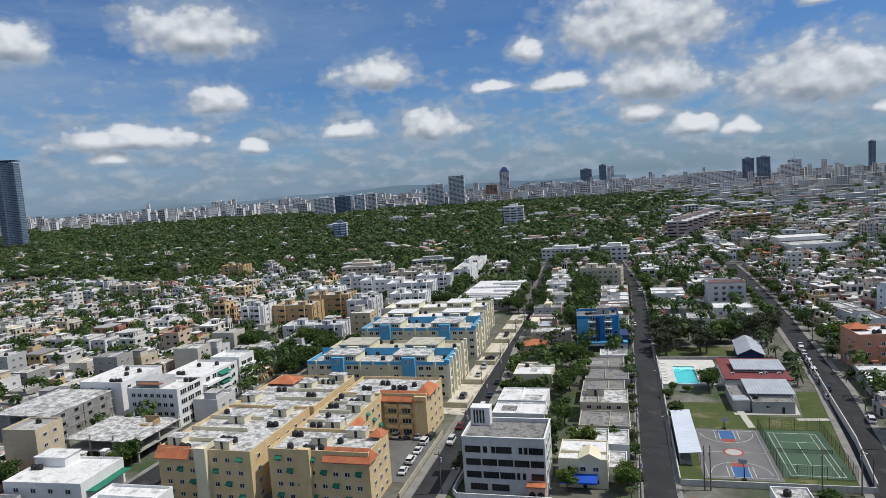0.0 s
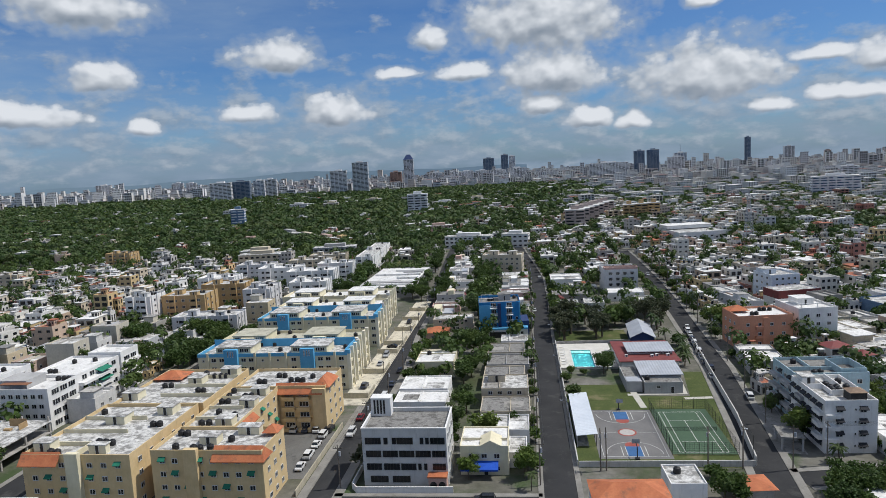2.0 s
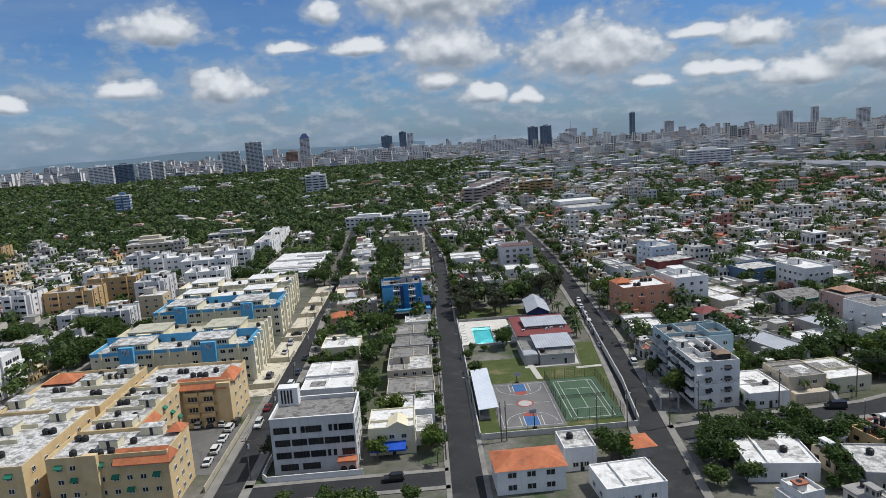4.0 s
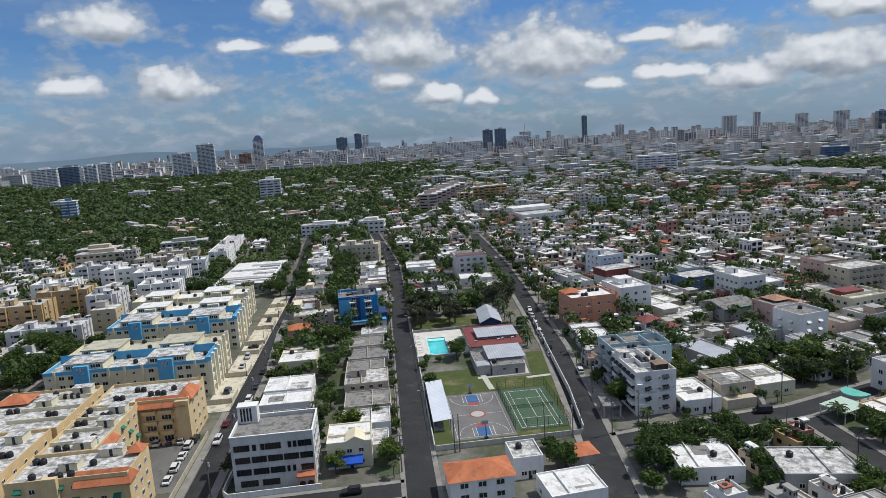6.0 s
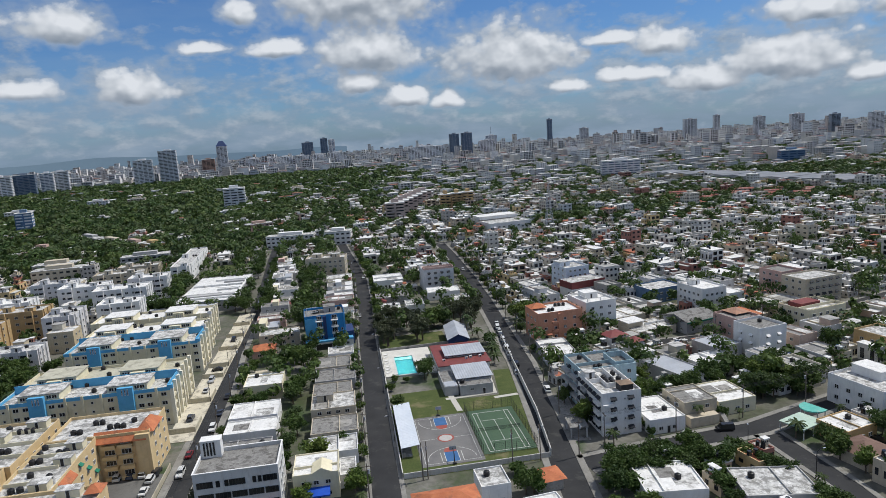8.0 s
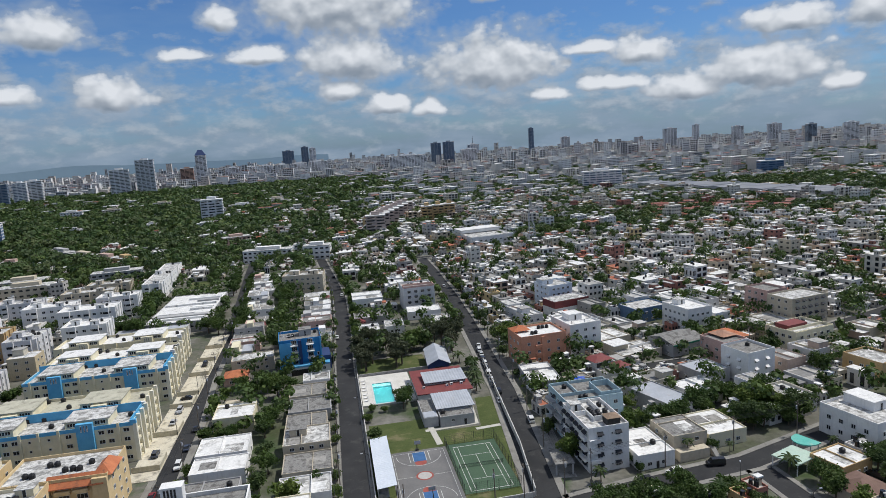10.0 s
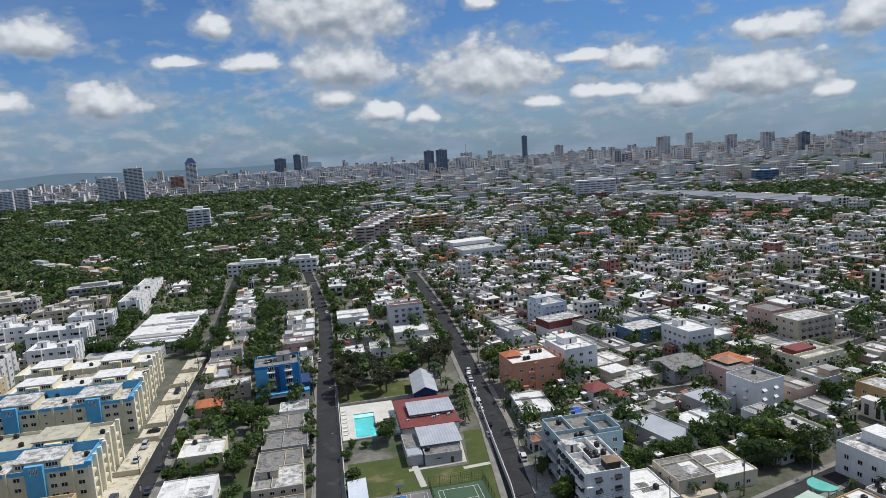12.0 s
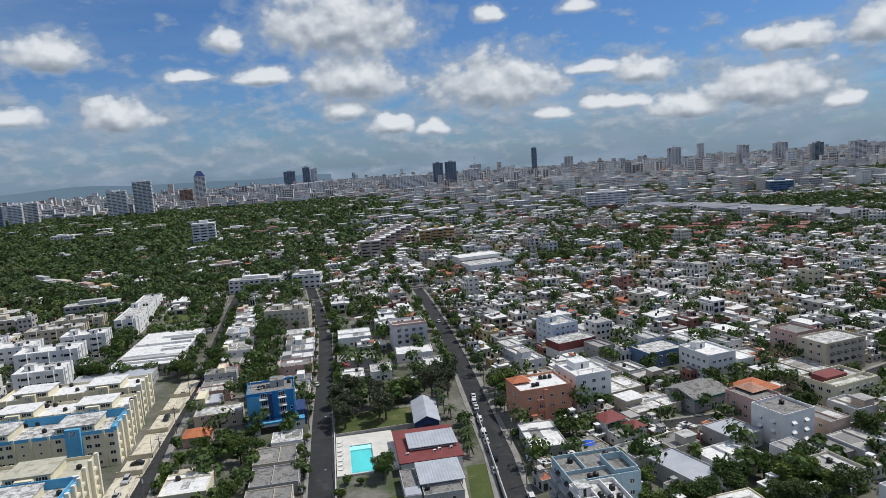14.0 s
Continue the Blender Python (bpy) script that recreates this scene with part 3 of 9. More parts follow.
def tank_mesh(kind):
    """A round plastic roof tank with ribs and a domed lid."""
    s = Shape()
    r, n = (0.62, 12) if kind else (0.78, 12)
    prof = [(0, r * 0.95), (0.25, r), (0.3, r * 0.96), (0.6, r), (0.65, r * 0.96), (0.95, r), (1.15, r * 0.82), (1.3, r * 0.4), (1.38, r * 0.36), (1.42, 0.1)]
    v = [(p[1] * math.cos(2 * math.pi * i / n), p[1] * math.sin(2 * math.pi * i / n), p[0]) for p in prof for i in range(n)]
    f = [(k * n + i, k * n + (i + 1) % n, (k + 1) * n + (i + 1) % n, (k + 1) * n + i) for k in range(len(prof) - 1) for i in range(n)]
    s.add(v, f + [tuple(range((len(prof) - 1) * n, len(prof) * n))], 0)
    return s


TANK = {}


def water_tank(x, y, z, white=False):
    if white not in TANK:
        me = tank_mesh(0).data("water_tank", white_wall if white else black_plastic)
        ob = new("water_tank", me)
        ob.matrix_basis = pose(x, y, z)
        TANK[white] = tagged(ob, "white plastic water tank on a flat roof" if white else "black ribbed plastic water tank on a flat roof", "water tank", "roof water tanks")
    else:
        copy_thing(TANK[white], pose(x, y, z, 0, 0, random.uniform(0, 360)))


def tanks_on(b, spots, z, white=False):
    for u, v in spots:
        p = b.matrix_basis @ Vector((u, v, z))
        water_tank(p.x, p.y, p.z, white)

# ---- ground, roads ----
def make_ground():
    xs = [-5200, -3600, -2400, -1600, -1000, -600, -300, -100, 0, 120, 260, 420, 600, 900, 1500, 2600, 3800, 5200]
    ys = [-2500, -600, 0, 300, 420, 520, 640, 760, 880, 1000, 1150, 1320, 1700, 2400, 3400, 4600]
    v = [(x, y, rise(x, y)) for y in ys for x in xs]
    n = len(xs)
    f = [(j * n + i, j * n + i + 1, (j + 1) * n + i + 1, (j + 1) * n + i) for j in range(len(ys) - 1) for i in range(n - 1)]
    tagged(part("ground", Shape().add(v, f), earth), "grey-brown town ground with grass, earth and yards", "ground", kind="structure")


make_ground()


def strip(pts, width, z, thick):
    """A slab that follows a line of points."""
    s, side = Shape(), []
    for i, p in enumerate(pts):
        a, b = Vector(pts[max(0, i - 1)]), Vector(pts[min(len(pts) - 1, i + 1)])
        w = (b - a).normalized()
        n = Vector((-w.y, w.x))
        side.append((Vector(p) + n * width / 2, Vector(p) - n * width / 2))
    v = []
    for l, r in side:
        v += [(l.x, l.y, z), (r.x, r.y, z), (l.x, l.y, z - thick), (r.x, r.y, z - thick)]
    f = []
    for i in range(len(pts) - 1):
        a, b = 4 * i, 4 * i + 4
        f += [(a, a + 1, b + 1, b), (a + 2, a, b, b + 2), (a + 1, a + 3, b + 3, b + 1)]
    k = 4 * (len(pts) - 1)
    return s.add(v, f + [(0, 2, 3, 1), (k, k + 1, k + 3, k + 2)])


def road(name, label, pts, width, z=0.05, side=2.0, skip_left=False, skip_right=False):
    tagged(part(name, strip(pts, width, z, 0.3), asphalt), label, "road", kind="structure")
    for sgn in (1, -1):
        if (sgn == 1 and skip_left) or (sgn == -1 and skip_right) or not side:
            continue
        off = []
        for i, p in enumerate(pts):
            a, b = Vector(pts[max(0, i - 1)]), Vector(pts[min(len(pts) - 1, i + 1)])
            w = (b - a).normalized()
            off.append(Vector(p) + Vector((-w.y, w.x)) * sgn * (width / 2 + side / 2 + 0.004))
        tagged(part("pavement", strip(off, side, 0.17, 0.4), pave), "pale concrete pavement with a kerb along the road", "pavement", kind="structure")
    for a, b in zip(pts[:-1], pts[1:]):
        a, b = Vector(a), Vector(b)
        c = (a + b) / 2
        claim(c.x, c.y, width + 2 * side + 0.6, (b - a).length, -math.degrees(math.atan2(b.x - a.x, b.y - a.y)))


LEFT_ROAD = [(-81.2, -90), (-81.2, 0), (-81.6, 60), (-84.6, 110), (-85.4, 207), (-88, 253), (-93, 340), (-97, 430)]
MID_ROAD = [(-29, -100), (-29, 0), (-28.9, 110), (-27.8, 175), (-28.2, 239), (-32.5, 292), (-37.5, 352), (-41, 396)]
RIGHT_ROAD = [(8, -80), (15, -28), (21, 18), (26.5, 62), (30, 112), (33.4, 160), (36, 212), (37.4, 266), (38, 302), (38, 345)]


def along(line, y):
    """The x of a street's middle at a given y."""
    for (ax, ay), (bx, by) in zip(line[:-1], line[1:]):
        if y <= by:
            return ax + (bx - ax) * (y - ay) / (by - ay)
    return line[-1][0]


road("road", "dark asphalt side street beside the cream apartment blocks", LEFT_ROAD, 5.6, 0.05, 2.2, skip_left=True)
road("road", "dark asphalt street between the houses and the sports ground", MID_ROAD, 7.0, 0.054, 1.2)
road("road", "dark asphalt street with cars parked along a white wall", RIGHT_ROAD, 7.2, 0.05, 1.8)
road("road", "short cross street behind the grey office block", [(-78, -26.8), (-32.8, -26.0)], 6.0, 0.046, 1.4)
road("road", "asphalt street beside the white modern apartment house", [(-156, -100), (-156, 20), (-157, 110)], 9.0, 0.05, 1.5)
road("road", "cross street with a parked van and hedges", [(22, -14.5), (44, -11.2), (74, -8.4), (120, 5), (190, 25)], 6.5, 0.046, 1.6)
road("road", "lane that turns off past the shrubs", [(74.5, -12), (75, -40), (70, -90)], 6.0, 0.042, 1.4)
road("road", "street between apartment houses", [(40, 60 + 62), (84, 66), (120, 66), (160, 78), (230, 100)][1:], 6.0, 0.05, 1.4)
road("road", "far cross street under trees", [(-90, 330), (-20, 338), (60, 350), (200, 372)], 6.0, 0.046, 1.2)

def surface_yard():
    return kept("yard", lambda: surface("yard_wall_render", [(0.48, 0.44, 0.33), (0.6, 0.55, 0.42)], 0.5, 0.9, grain=2, streak=0.4))


# cream forecourt strip between the blocks and the side street
tagged(part("pavement", Shape().box(-92.6, 30, -0.2, -84.4, 178, 0.2), surface("cream_paving", [(0.56, 0.51, 0.40), (0.68, 0.63, 0.51)], 0.2, 0.9, grain=2, stain=(0.22, 0.2, 0.16), stain_amount=0.35)), "cream concrete forecourt beside apartment blocks", "pavement", kind="structure")
tagged(part("pavement", Shape().box(-86.2, -60, -0.2, -84.05, 29.9, 0.17), pave), "pale concrete pavement beside a car park", "pavement", kind="structure")
tagged(part("car_park", Shape().box(-103.1, -15.9, -0.2, -86.9, 11.2, 0.06), surface("worn_asphalt", [(0.12, 0.118, 0.115), (0.17, 0.168, 0.16)], 0.15, 0.9, grain=2, stain=(0.07, 0.07, 0.07), stain_amount=0.2)), "small asphalt car park between tan blocks", "car park", kind="structure")
tagged(part("car_park", Shape().box(-170.6, -2, -0.2, -162.6, 56, 0.06), concrete), "concrete parking strip in front of white apartments", "car park", kind="structure")
claim(-95, -3, 16, 36)
claim(-88, 104, 9, 150)

tagged(part("boundary_wall", Shape().box(-86.75, -24, -0.2, -86.5, 14, 1.5), surface("grimy_cream_wall", [(0.38, 0.34, 0.26), (0.5, 0.46, 0.36)], 0.5, 0.9, streak=0.5)), "low grimy wall between car park and pavement", "wall", kind="structure")
for y in (36, 60, 84, 96, 118, 137, 156):
    tagged(part("boundary_wall", Shape().box(-92.4, y, 0.204, -84.6, y + 0.25, 1.9).box(-84.85, y + 0.26, 0.204, -84.6, y + 9, 1.6), surface_yard()), "cream yard wall across the forecourt", "wall", kind="structure")

# ---- sports ground ----
def sports_ground():
    tagged(part("lawn", Shape().add([(-24.2, -9.5, 0.03), (13.5, -9, 0.03), (18.0, 36, 0.03), (-24.2, 36, 0.03), (-24.2, -9.5, -0.2), (13.5, -9, -0.2), (18.0, 36, -0.2), (-24.2, 36, -0.2)],
                                    [(0, 1, 2, 3), (0, 4, 5, 1), (1, 5, 6, 2), (2, 6, 7, 3), (3, 7, 4, 0)]), grass), "worn green lawn round the sports courts", "lawn", kind="structure")
    tagged(part("lawn", Shape().add([(11.5, 36.1, 0.03), (18, 36.1, 0.03), (20.5, 58, 0.03), (14.6, 58, 0.03), (11.5, 36.1, -0.2), (18, 36.1, -0.2), (20.5, 58, -0.2), (14.6, 58, -0.2)],
                                    [(0, 1, 2, 3), (0, 4, 5, 1), (1, 5, 6, 2), (2, 6, 7, 3), (3, 7, 4, 0)]), grass), "narrow strip of lawn beside a path", "lawn", kind="structure")
    tagged(part("lawn", Shape().box(-24, 93, -0.2, 4, 112, 0.03), grass), "shaded lawn under thin trees", "lawn", kind="structure")
    claim(-4, 50, 44, 124)
    court = thing("basketball_court", "grey basketball court with blue and red keys", "sports court", pose(-10.4, 10.2, 0.05))
    part("court_surface", Shape().box(-8.6, -15.2, -0.2, 8.4, 15.2, 0.02), court_grey, court)
    for x0, y0, x1, y1 in ((-7.5, -14, -7.4, 14), (7.4, -14, 7.5, 14), (-7.4, -14, 7.4, -13.9), (-7.4, 13.9, 7.4, 14), (-7.4, -0.05, 7.4, 0.05)):
        part("court_line", Shape().box(x0, y0, 0.021, x1, y1, 0.026), line_paint, court)
    for sy in (-1, 1):
        for x in (-2.9, -1.9, 1.8, 2.8):
            part("lane_line", Shape().box(x, min(sy * 8.3, sy * 13.9), 0.035, x + 0.14, max(sy * 8.3, sy * 13.9), 0.04), line_paint, court)
        arc = Shape()
        for k in range(24):
            a0, a1 = math.pi * k / 24, math.pi * (k + 1) / 24
            arc.add([(r * math.cos(a), sy * (12.4 - r * math.sin(a)), 0.03) for r, a in ((6.6, a0), (6.6, a1), (6.48, a1), (6.48, a0))], [(0, 1, 2, 3)])
        part("three_point_line", arc, line_paint, court)
    for sy in (-1, 1):
        part("key", Shape().box(-1.8, min(sy * 8.4, sy * 13.8), 0.021, 1.8, max(sy * 8.4, sy * 13.8), 0.03), blue_paint, court, "blue painted key")
        part("free_throw_circle", Shape().tube((0, sy * 7.6, 0.021), (0, sy * 7.6, 0.028), 1.7, 1.7, 24), red_paint, court, "red painted circle")
    ring = Shape().tube((0, 0, 0.021), (0, 0, 0.03), 2.4, 2.4, 28, 0)
    part("centre_circle", ring, red_paint, court, "red painted centre circle")
    part("centre_mark", Shape().tube((0, 0, 0.031), (0, 0, 0.036), 1.9, 1.9, 28).box(-1.4, -0.9, 0.037, 1.4, -0.4, 0.041).box(-1.5, 0.0, 0.037, 1.5, 0.5, 0.041), surface("court_mark_paint", [(0.42, 0.40, 0.38), (0.5, 0.48, 0.45)], 1, 0.8), court)
    for sy in (-1, 1):
        hoop = thing("basketball_hoop", "black basketball hoop post with a backboard", "basketball hoop", pose(-10.4, 10.2 + sy * 15.0, 0.06, 0, 0, 0 if sy < 0 else 180), "hoops of the court")
        part("post", Shape().tube((0, 0, 0), (0, 0, 2.9), 0.14, 0.12, 8).tube((0, 0, 2.85), (0, 1.9, 3.3), 0.11, 0.09, 8), dark_metal, hoop)
        part("backboard", Shape().box(-0.9, 1.9, 2.9, 0.9, 1.95, 3.95), zinc, hoop, "pale backboard")
        rim = Shape()
        for i in range(12):
            a, b = 2 * math.pi * i / 12, 2 * math.pi * (i + 1) / 12
            rim.tube((0.25 * math.cos(a), 2.25 + 0.25 * math.sin(a), 3.05), (0.25 * math.cos(b), 2.25 + 0.25 * math.sin(b), 3.05), 0.02, 0.02, 4)
        part("rim", rim, red_paint, hoop, "red metal ring")
        part("weight_box", Shape().box(-0.5, -0.7, 0, 0.5, 0.1, 0.35), dark_metal, hoop)
    tennis = thing("tennis_court", "green tennis court with white lines and a net", "sports court", pose(5.6, 11.2, 0.05))
    part("court_surface", Shape().box(-7.4, -13.6, -0.2, 7.4, 14.6, 0.02), court_green, tennis)
    for x0, y0, x1, y1 in ((-5.5, -11.9, -5.38, 11.9), (5.38, -11.9, 5.5, 11.9), (-4.2, -11.9, -4.08, 11.9), (4.08, -11.9, 4.2, 11.9), (-5.5, -11.98, 5.5, -11.82), (-5.5, 11.82, 5.5, 11.98),
                           (-4.1, -6.45, 4.1, -6.33), (-4.1, 6.33, 4.1, 6.45), (-0.06, -6.35, 0.06, 6.35)):
        part("court_line", Shape().box(x0 * 1.03, y0 * 1.05, 0.021, x1 * 1.03, y1 * 1.05, 0.027), line_paint, tennis)
    for x in (-6.2, 6.2):
        part("net_post", Shape().tube((x, 0, 0), (x, 0, 1.1), 0.06, 0.06, 8), dark_metal, tennis)
    net = Shape().box(-6.2, -0.03, 0.95, 6.2, 0.03, 1.03)
    for i in range(60):
        x = -6.2 + 12.4 * i / 59
        net.box(x - 0.015, -0.008, 0.05, x + 0.015, 0.008, 0.95)
    for i in range(6):
        net.box(-6.2, -0.007, 0.1 + i * 0.15, 6.2, 0.007, 0.125 + i * 0.15)
    part("net", net, dark_metal, tennis, "dark net")
    # chain-link fence round the tennis court
    fence = thing("wire_fence", "tall grey wire fence round the tennis court", "fence", pose(5.6, 11.2, 0.03))
    post = Shape().tube((0, 0, 0), (0, 0, 3.2), 0.05, 0.05, 6).data("post", dark_metal)
    x0, x1, y0, y1 = -7.6, 7.4, -13.9, 14.9
    spots = [(x, y) for y in (y0, y1) for x in [x0 + 3 * i for i in range(6)]] + [(x, y0 + 3.11 * i) for x in (x0, x1) for i in range(1, 9)]
    for x, y in spots:
        part("post", post, None, fence, m=pose(x, y, 0))
    for ax, ay, bx, by in ((x0, y0, x1, y0), (x0, y1, x1, y1), (x0, y0, x0, y1), (x1, y0, x1, y1)):
        mesh = Shape()
        L, turn = math.hypot(bx - ax, by - ay), math.degrees(math.atan2(by - ay, bx - ax))
        k = int(L / 0.55)
        for i in range(k + 1):
            mesh.box(L * i / k - 0.012, -0.012, 0.1, L * i / k + 0.012, 0.012, 3.15)
        for i in range(7):
            mesh.box(0, -0.01, 0.1 + 0.5 * i, L, 0.01, 0.125 + 0.5 * i)
        part("wire_panel", mesh, dark_metal, fence, m=pose(ax, ay, 0, 0, 0, turn))
    # spectators' shelter: a lean-to sheet roof on posts over steps
    shed = thing("shelter", "long lean-to shelter with a pale sheet-metal roof", "shelter", pose(-21.2, 16, 0.03))
    sheet = Shape()
    n = 60
    v = []
    for i in range(n + 1):
        y, a = -14.6 + 29.2 * i / n, 0.05 * (i % 2)
        v += [(-2.6, y, 3.0 + a), (2.5, y, 3.5 + a), (-2.6, y, 2.94), (2.5, y, 3.44)]
    f = [(0, 1, 3, 2), (4 * n, 4 * n + 2, 4 * n + 3, 4 * n + 1)]
    for k in range(0, 4 * n, 4):
        f += [(k, k + 4, k + 5, k + 1), (k + 2, k + 3, k + 7, k + 6), (k, k + 2, k + 6, k + 4), (k + 1, k + 5, k + 7, k + 3)]
    sheet.add(v, f)
    part("roof", sheet, surface("pale_blue_sheet", [(0.60, 0.65, 0.72), (0.70, 0.74, 0.80)], 0.15, 0.5, 0.0, grain=2), shed)
    for i in range(7):
        part("post", Shape().tube((2.2, -13.8 + 4.6 * i, 0), (2.2, -13.8 + 4.6 * i, 3.4), 0.08, 0.08, 8), dark_metal, shed)
    part("back_wall", Shape().box(-2.5, -14.4, -0.2, -2.3, 14.4, 2.9), grey_wall, shed)
    for i in range(3):
        part("step", Shape().box(-2.28 + 0.9 * i, -14, -0.2, -2.28 + 0.9 * (i + 1) - 0.004, 14, 1.2 - 0.4 * i), concrete, shed)
    # bounding walls
    white_rough = surface("stained_white_wall", [(0.5, 0.49, 0.46), (0.64, 0.63, 0.6)], 0.3, 0.9, grain=1.5, streak=0.5)
    for pts, hgt, lab in (([(15.0, -8), (18.9, 18), (23.1, 62), (26.0, 92)], 2.2, "stained white boundary wall beside the street"),
                          ([(-24.4, -9), (-24.4, 93)], 1.7, "pale boundary wall along the street"),
                          ([(-24.2, -9.2), (14.6, -8.4)], 1.5, "low grey boundary wall south of the courts")):
        tagged(part("boundary_wall", strip(pts, 0.25, hgt, hgt + 0.2), white_rough), lab, "wall", kind="structure")
    tagged(part("boundary_wall", strip([(-24.2, 91.5), (5, 92.5)], 0.25, 1.6, 1.8), raw_wall), "brown-grey wall behind the pool deck", "wall", kind="structure")
    # paths
    path = surface("path_concrete", [(0.45, 0.43, 0.38), (0.56, 0.54, 0.49)], 0.3, 0.9, grain=2)
    for k, pts in enumerate(([(-3.2, 27), (-4.2, 42)], [(-6, 37.4), (10.6, 38.0), (12.2, 57)], [(9.5, 34.0), (17.5, 34.6)])):
        tagged(part("path", strip(pts, 1.6 if k else 1.8, 0.09 + 0.006 * k, 0.2), path), "narrow pale concrete path across the lawn", "path", kind="structure")


sports_ground()


def club_buildings():
    hall = thing("club_house", "low club house with a dark red roof and raised zinc roof", "club house", pose(4.4, 70, 0))
    part("wall", Shape().ring(-9.2, -11.6, 9.2, 11.8, -0.2, 3.55, 0.2), white_wall, hall)
    part("roof", Shape().box(-9.8, -12.2, 3.554, 9.8, 12.2, 3.85), tile_red, hall)
    part("upper_wall", Shape().box(-5.7, -4.4, 3.854, 8.7, 4.4, 4.9), grey_wall, hall)
    for u in (-4, -1.2, 1.6, 4.4, 7):
        part("window", window_mesh(2.2, 0.5, 3), None, hall, m=pose(u, -4.404, 4.1))

    def sheet(x0, x1, y0, y1, za, zb, b):
        s, n = Shape(), 30
        v = []
        for i in range(n + 1):
            x, a = x0 + (x1 - x0) * i / n, 0.06 * (i % 2)
            v += [(x, y0, za + a), (x, y1, zb + a), (x, y0, za - 0.1), (x, y1, zb - 0.1)]
        f = [(0, 1, 3, 2), (4 * n, 4 * n + 2, 4 * n + 3, 4 * n + 1)]
        for k in range(0, 4 * n, 4):
            f += [(k, k + 4, k + 5, k + 1), (k + 2, k + 3, k + 7, k + 6), (k, k + 2, k + 6, k + 4), (k + 1, k + 5, k + 7, k + 3)]
        s.add(v, f)
        return part("sheet_roof", s, zinc, b, "grey corrugated sheet roof")

    sheet(-6.2, 9.2, -5.2, 5.4, 4.95, 5.35, hall)
    for x, y in ((1.5, -7.2), (3.2, -6.4), (6.8, -6.5), (-6.8, -7.0)):
        unit = thing("air_conditioner", "white air-conditioning unit on a red roof", "air conditioner", pose(4.4 + x, 70 + y, 3.85), "roof units")
        part("casing", Shape().box(-0.5, -0.25, 0, 0.5, 0.25, 0.7), white_wall, unit)
        part("fan_grille", Shape().tube((0.1, -0.252, 0.35), (0.1, -0.28, 0.35), 0.26, 0.26, 12), dark_metal, unit)
    gym = thing("club_hall", "grey hall with a pale corrugated sheet roof", "hall", pose(5.0, 48.5, 0))
    part("wall", Shape().ring(-5.8, -4.6, 5.8, 6.0, -0.2, 4.2, 0.2), grey_wall, gym)
    sheet(-6.4, 6.4, -5.6, 6.6, 4.25, 4.9, gym)
    windows(gym, 11.6, 9.2, "s", 1, 4, 1.6, 0.8, 2.6)
    annex = thing("changing_rooms", "low grey annexe with a stained flat roof", "annexe", pose(4.6, 40.8, 0))
    shell(annex, 11.0, 5.0, 3.2, grey_wall, roof_grey, 0.3)
    part("window", window_mesh(1.2, 0.8, 2), None, annex, m=on_wall(11, 5, "s", -1.5, 1.6))
    part("door", door_mesh(1.0, 2.1), None, annex, m=on_wall(11, 5, "s", 2.5, 0))
    tanks_on(annex, [(-4.2, 0.9)], 3.2)
    side = thing("store", "small grey store with a flat roof", "annexe", pose(-3.6, 47.5, 0))
    shell(side, 4.6, 15.6, 2.9, grey_wall, roof_grey, 0.25)
    part("roof_panel", Shape().box(-2.1, -7.6, 3.2, 2.1, -3.2, 3.32), zinc, side)
    barn = thing("gabled_shed", "dark open shed with a pale gabled metal roof", "shed", pose(7.8, 96, 0, 0, 0, -4))
    gable = Shape()
    for sx in (-1, 1):
        gable.add([(0, -10.5, 6.2), (0, 10.5, 6.2), (sx * 4.6, 10.5, 4.0), (sx * 4.6, -10.5, 4.0), (0, -10.5, 6.08), (0, 10.5, 6.08), (sx * 4.6, 10.5, 3.88), (sx * 4.6, -10.5, 3.88)],
                  [(0, 3, 2, 1), (4, 5, 6, 7), (0, 4, 7, 3), (1, 2, 6, 5), (2, 3, 7, 6)])
    part("roof", gable, zinc, barn)
    part("wall", Shape().ring(-4.1, -9.6, 4.1, 9.6, -0.2, 3.8, 0.2).add([(-4.1, -9.6, 3.804), (4.1, -9.6, 3.804), (0, -9.6, 5.9)], [(0, 1, 2)]), navy_wall, barn)
    part("doorway", Shape().box(-1.6, -9.68, 0, 1.6, -9.604, 2.8), dark_metal, barn)


club_buildings()


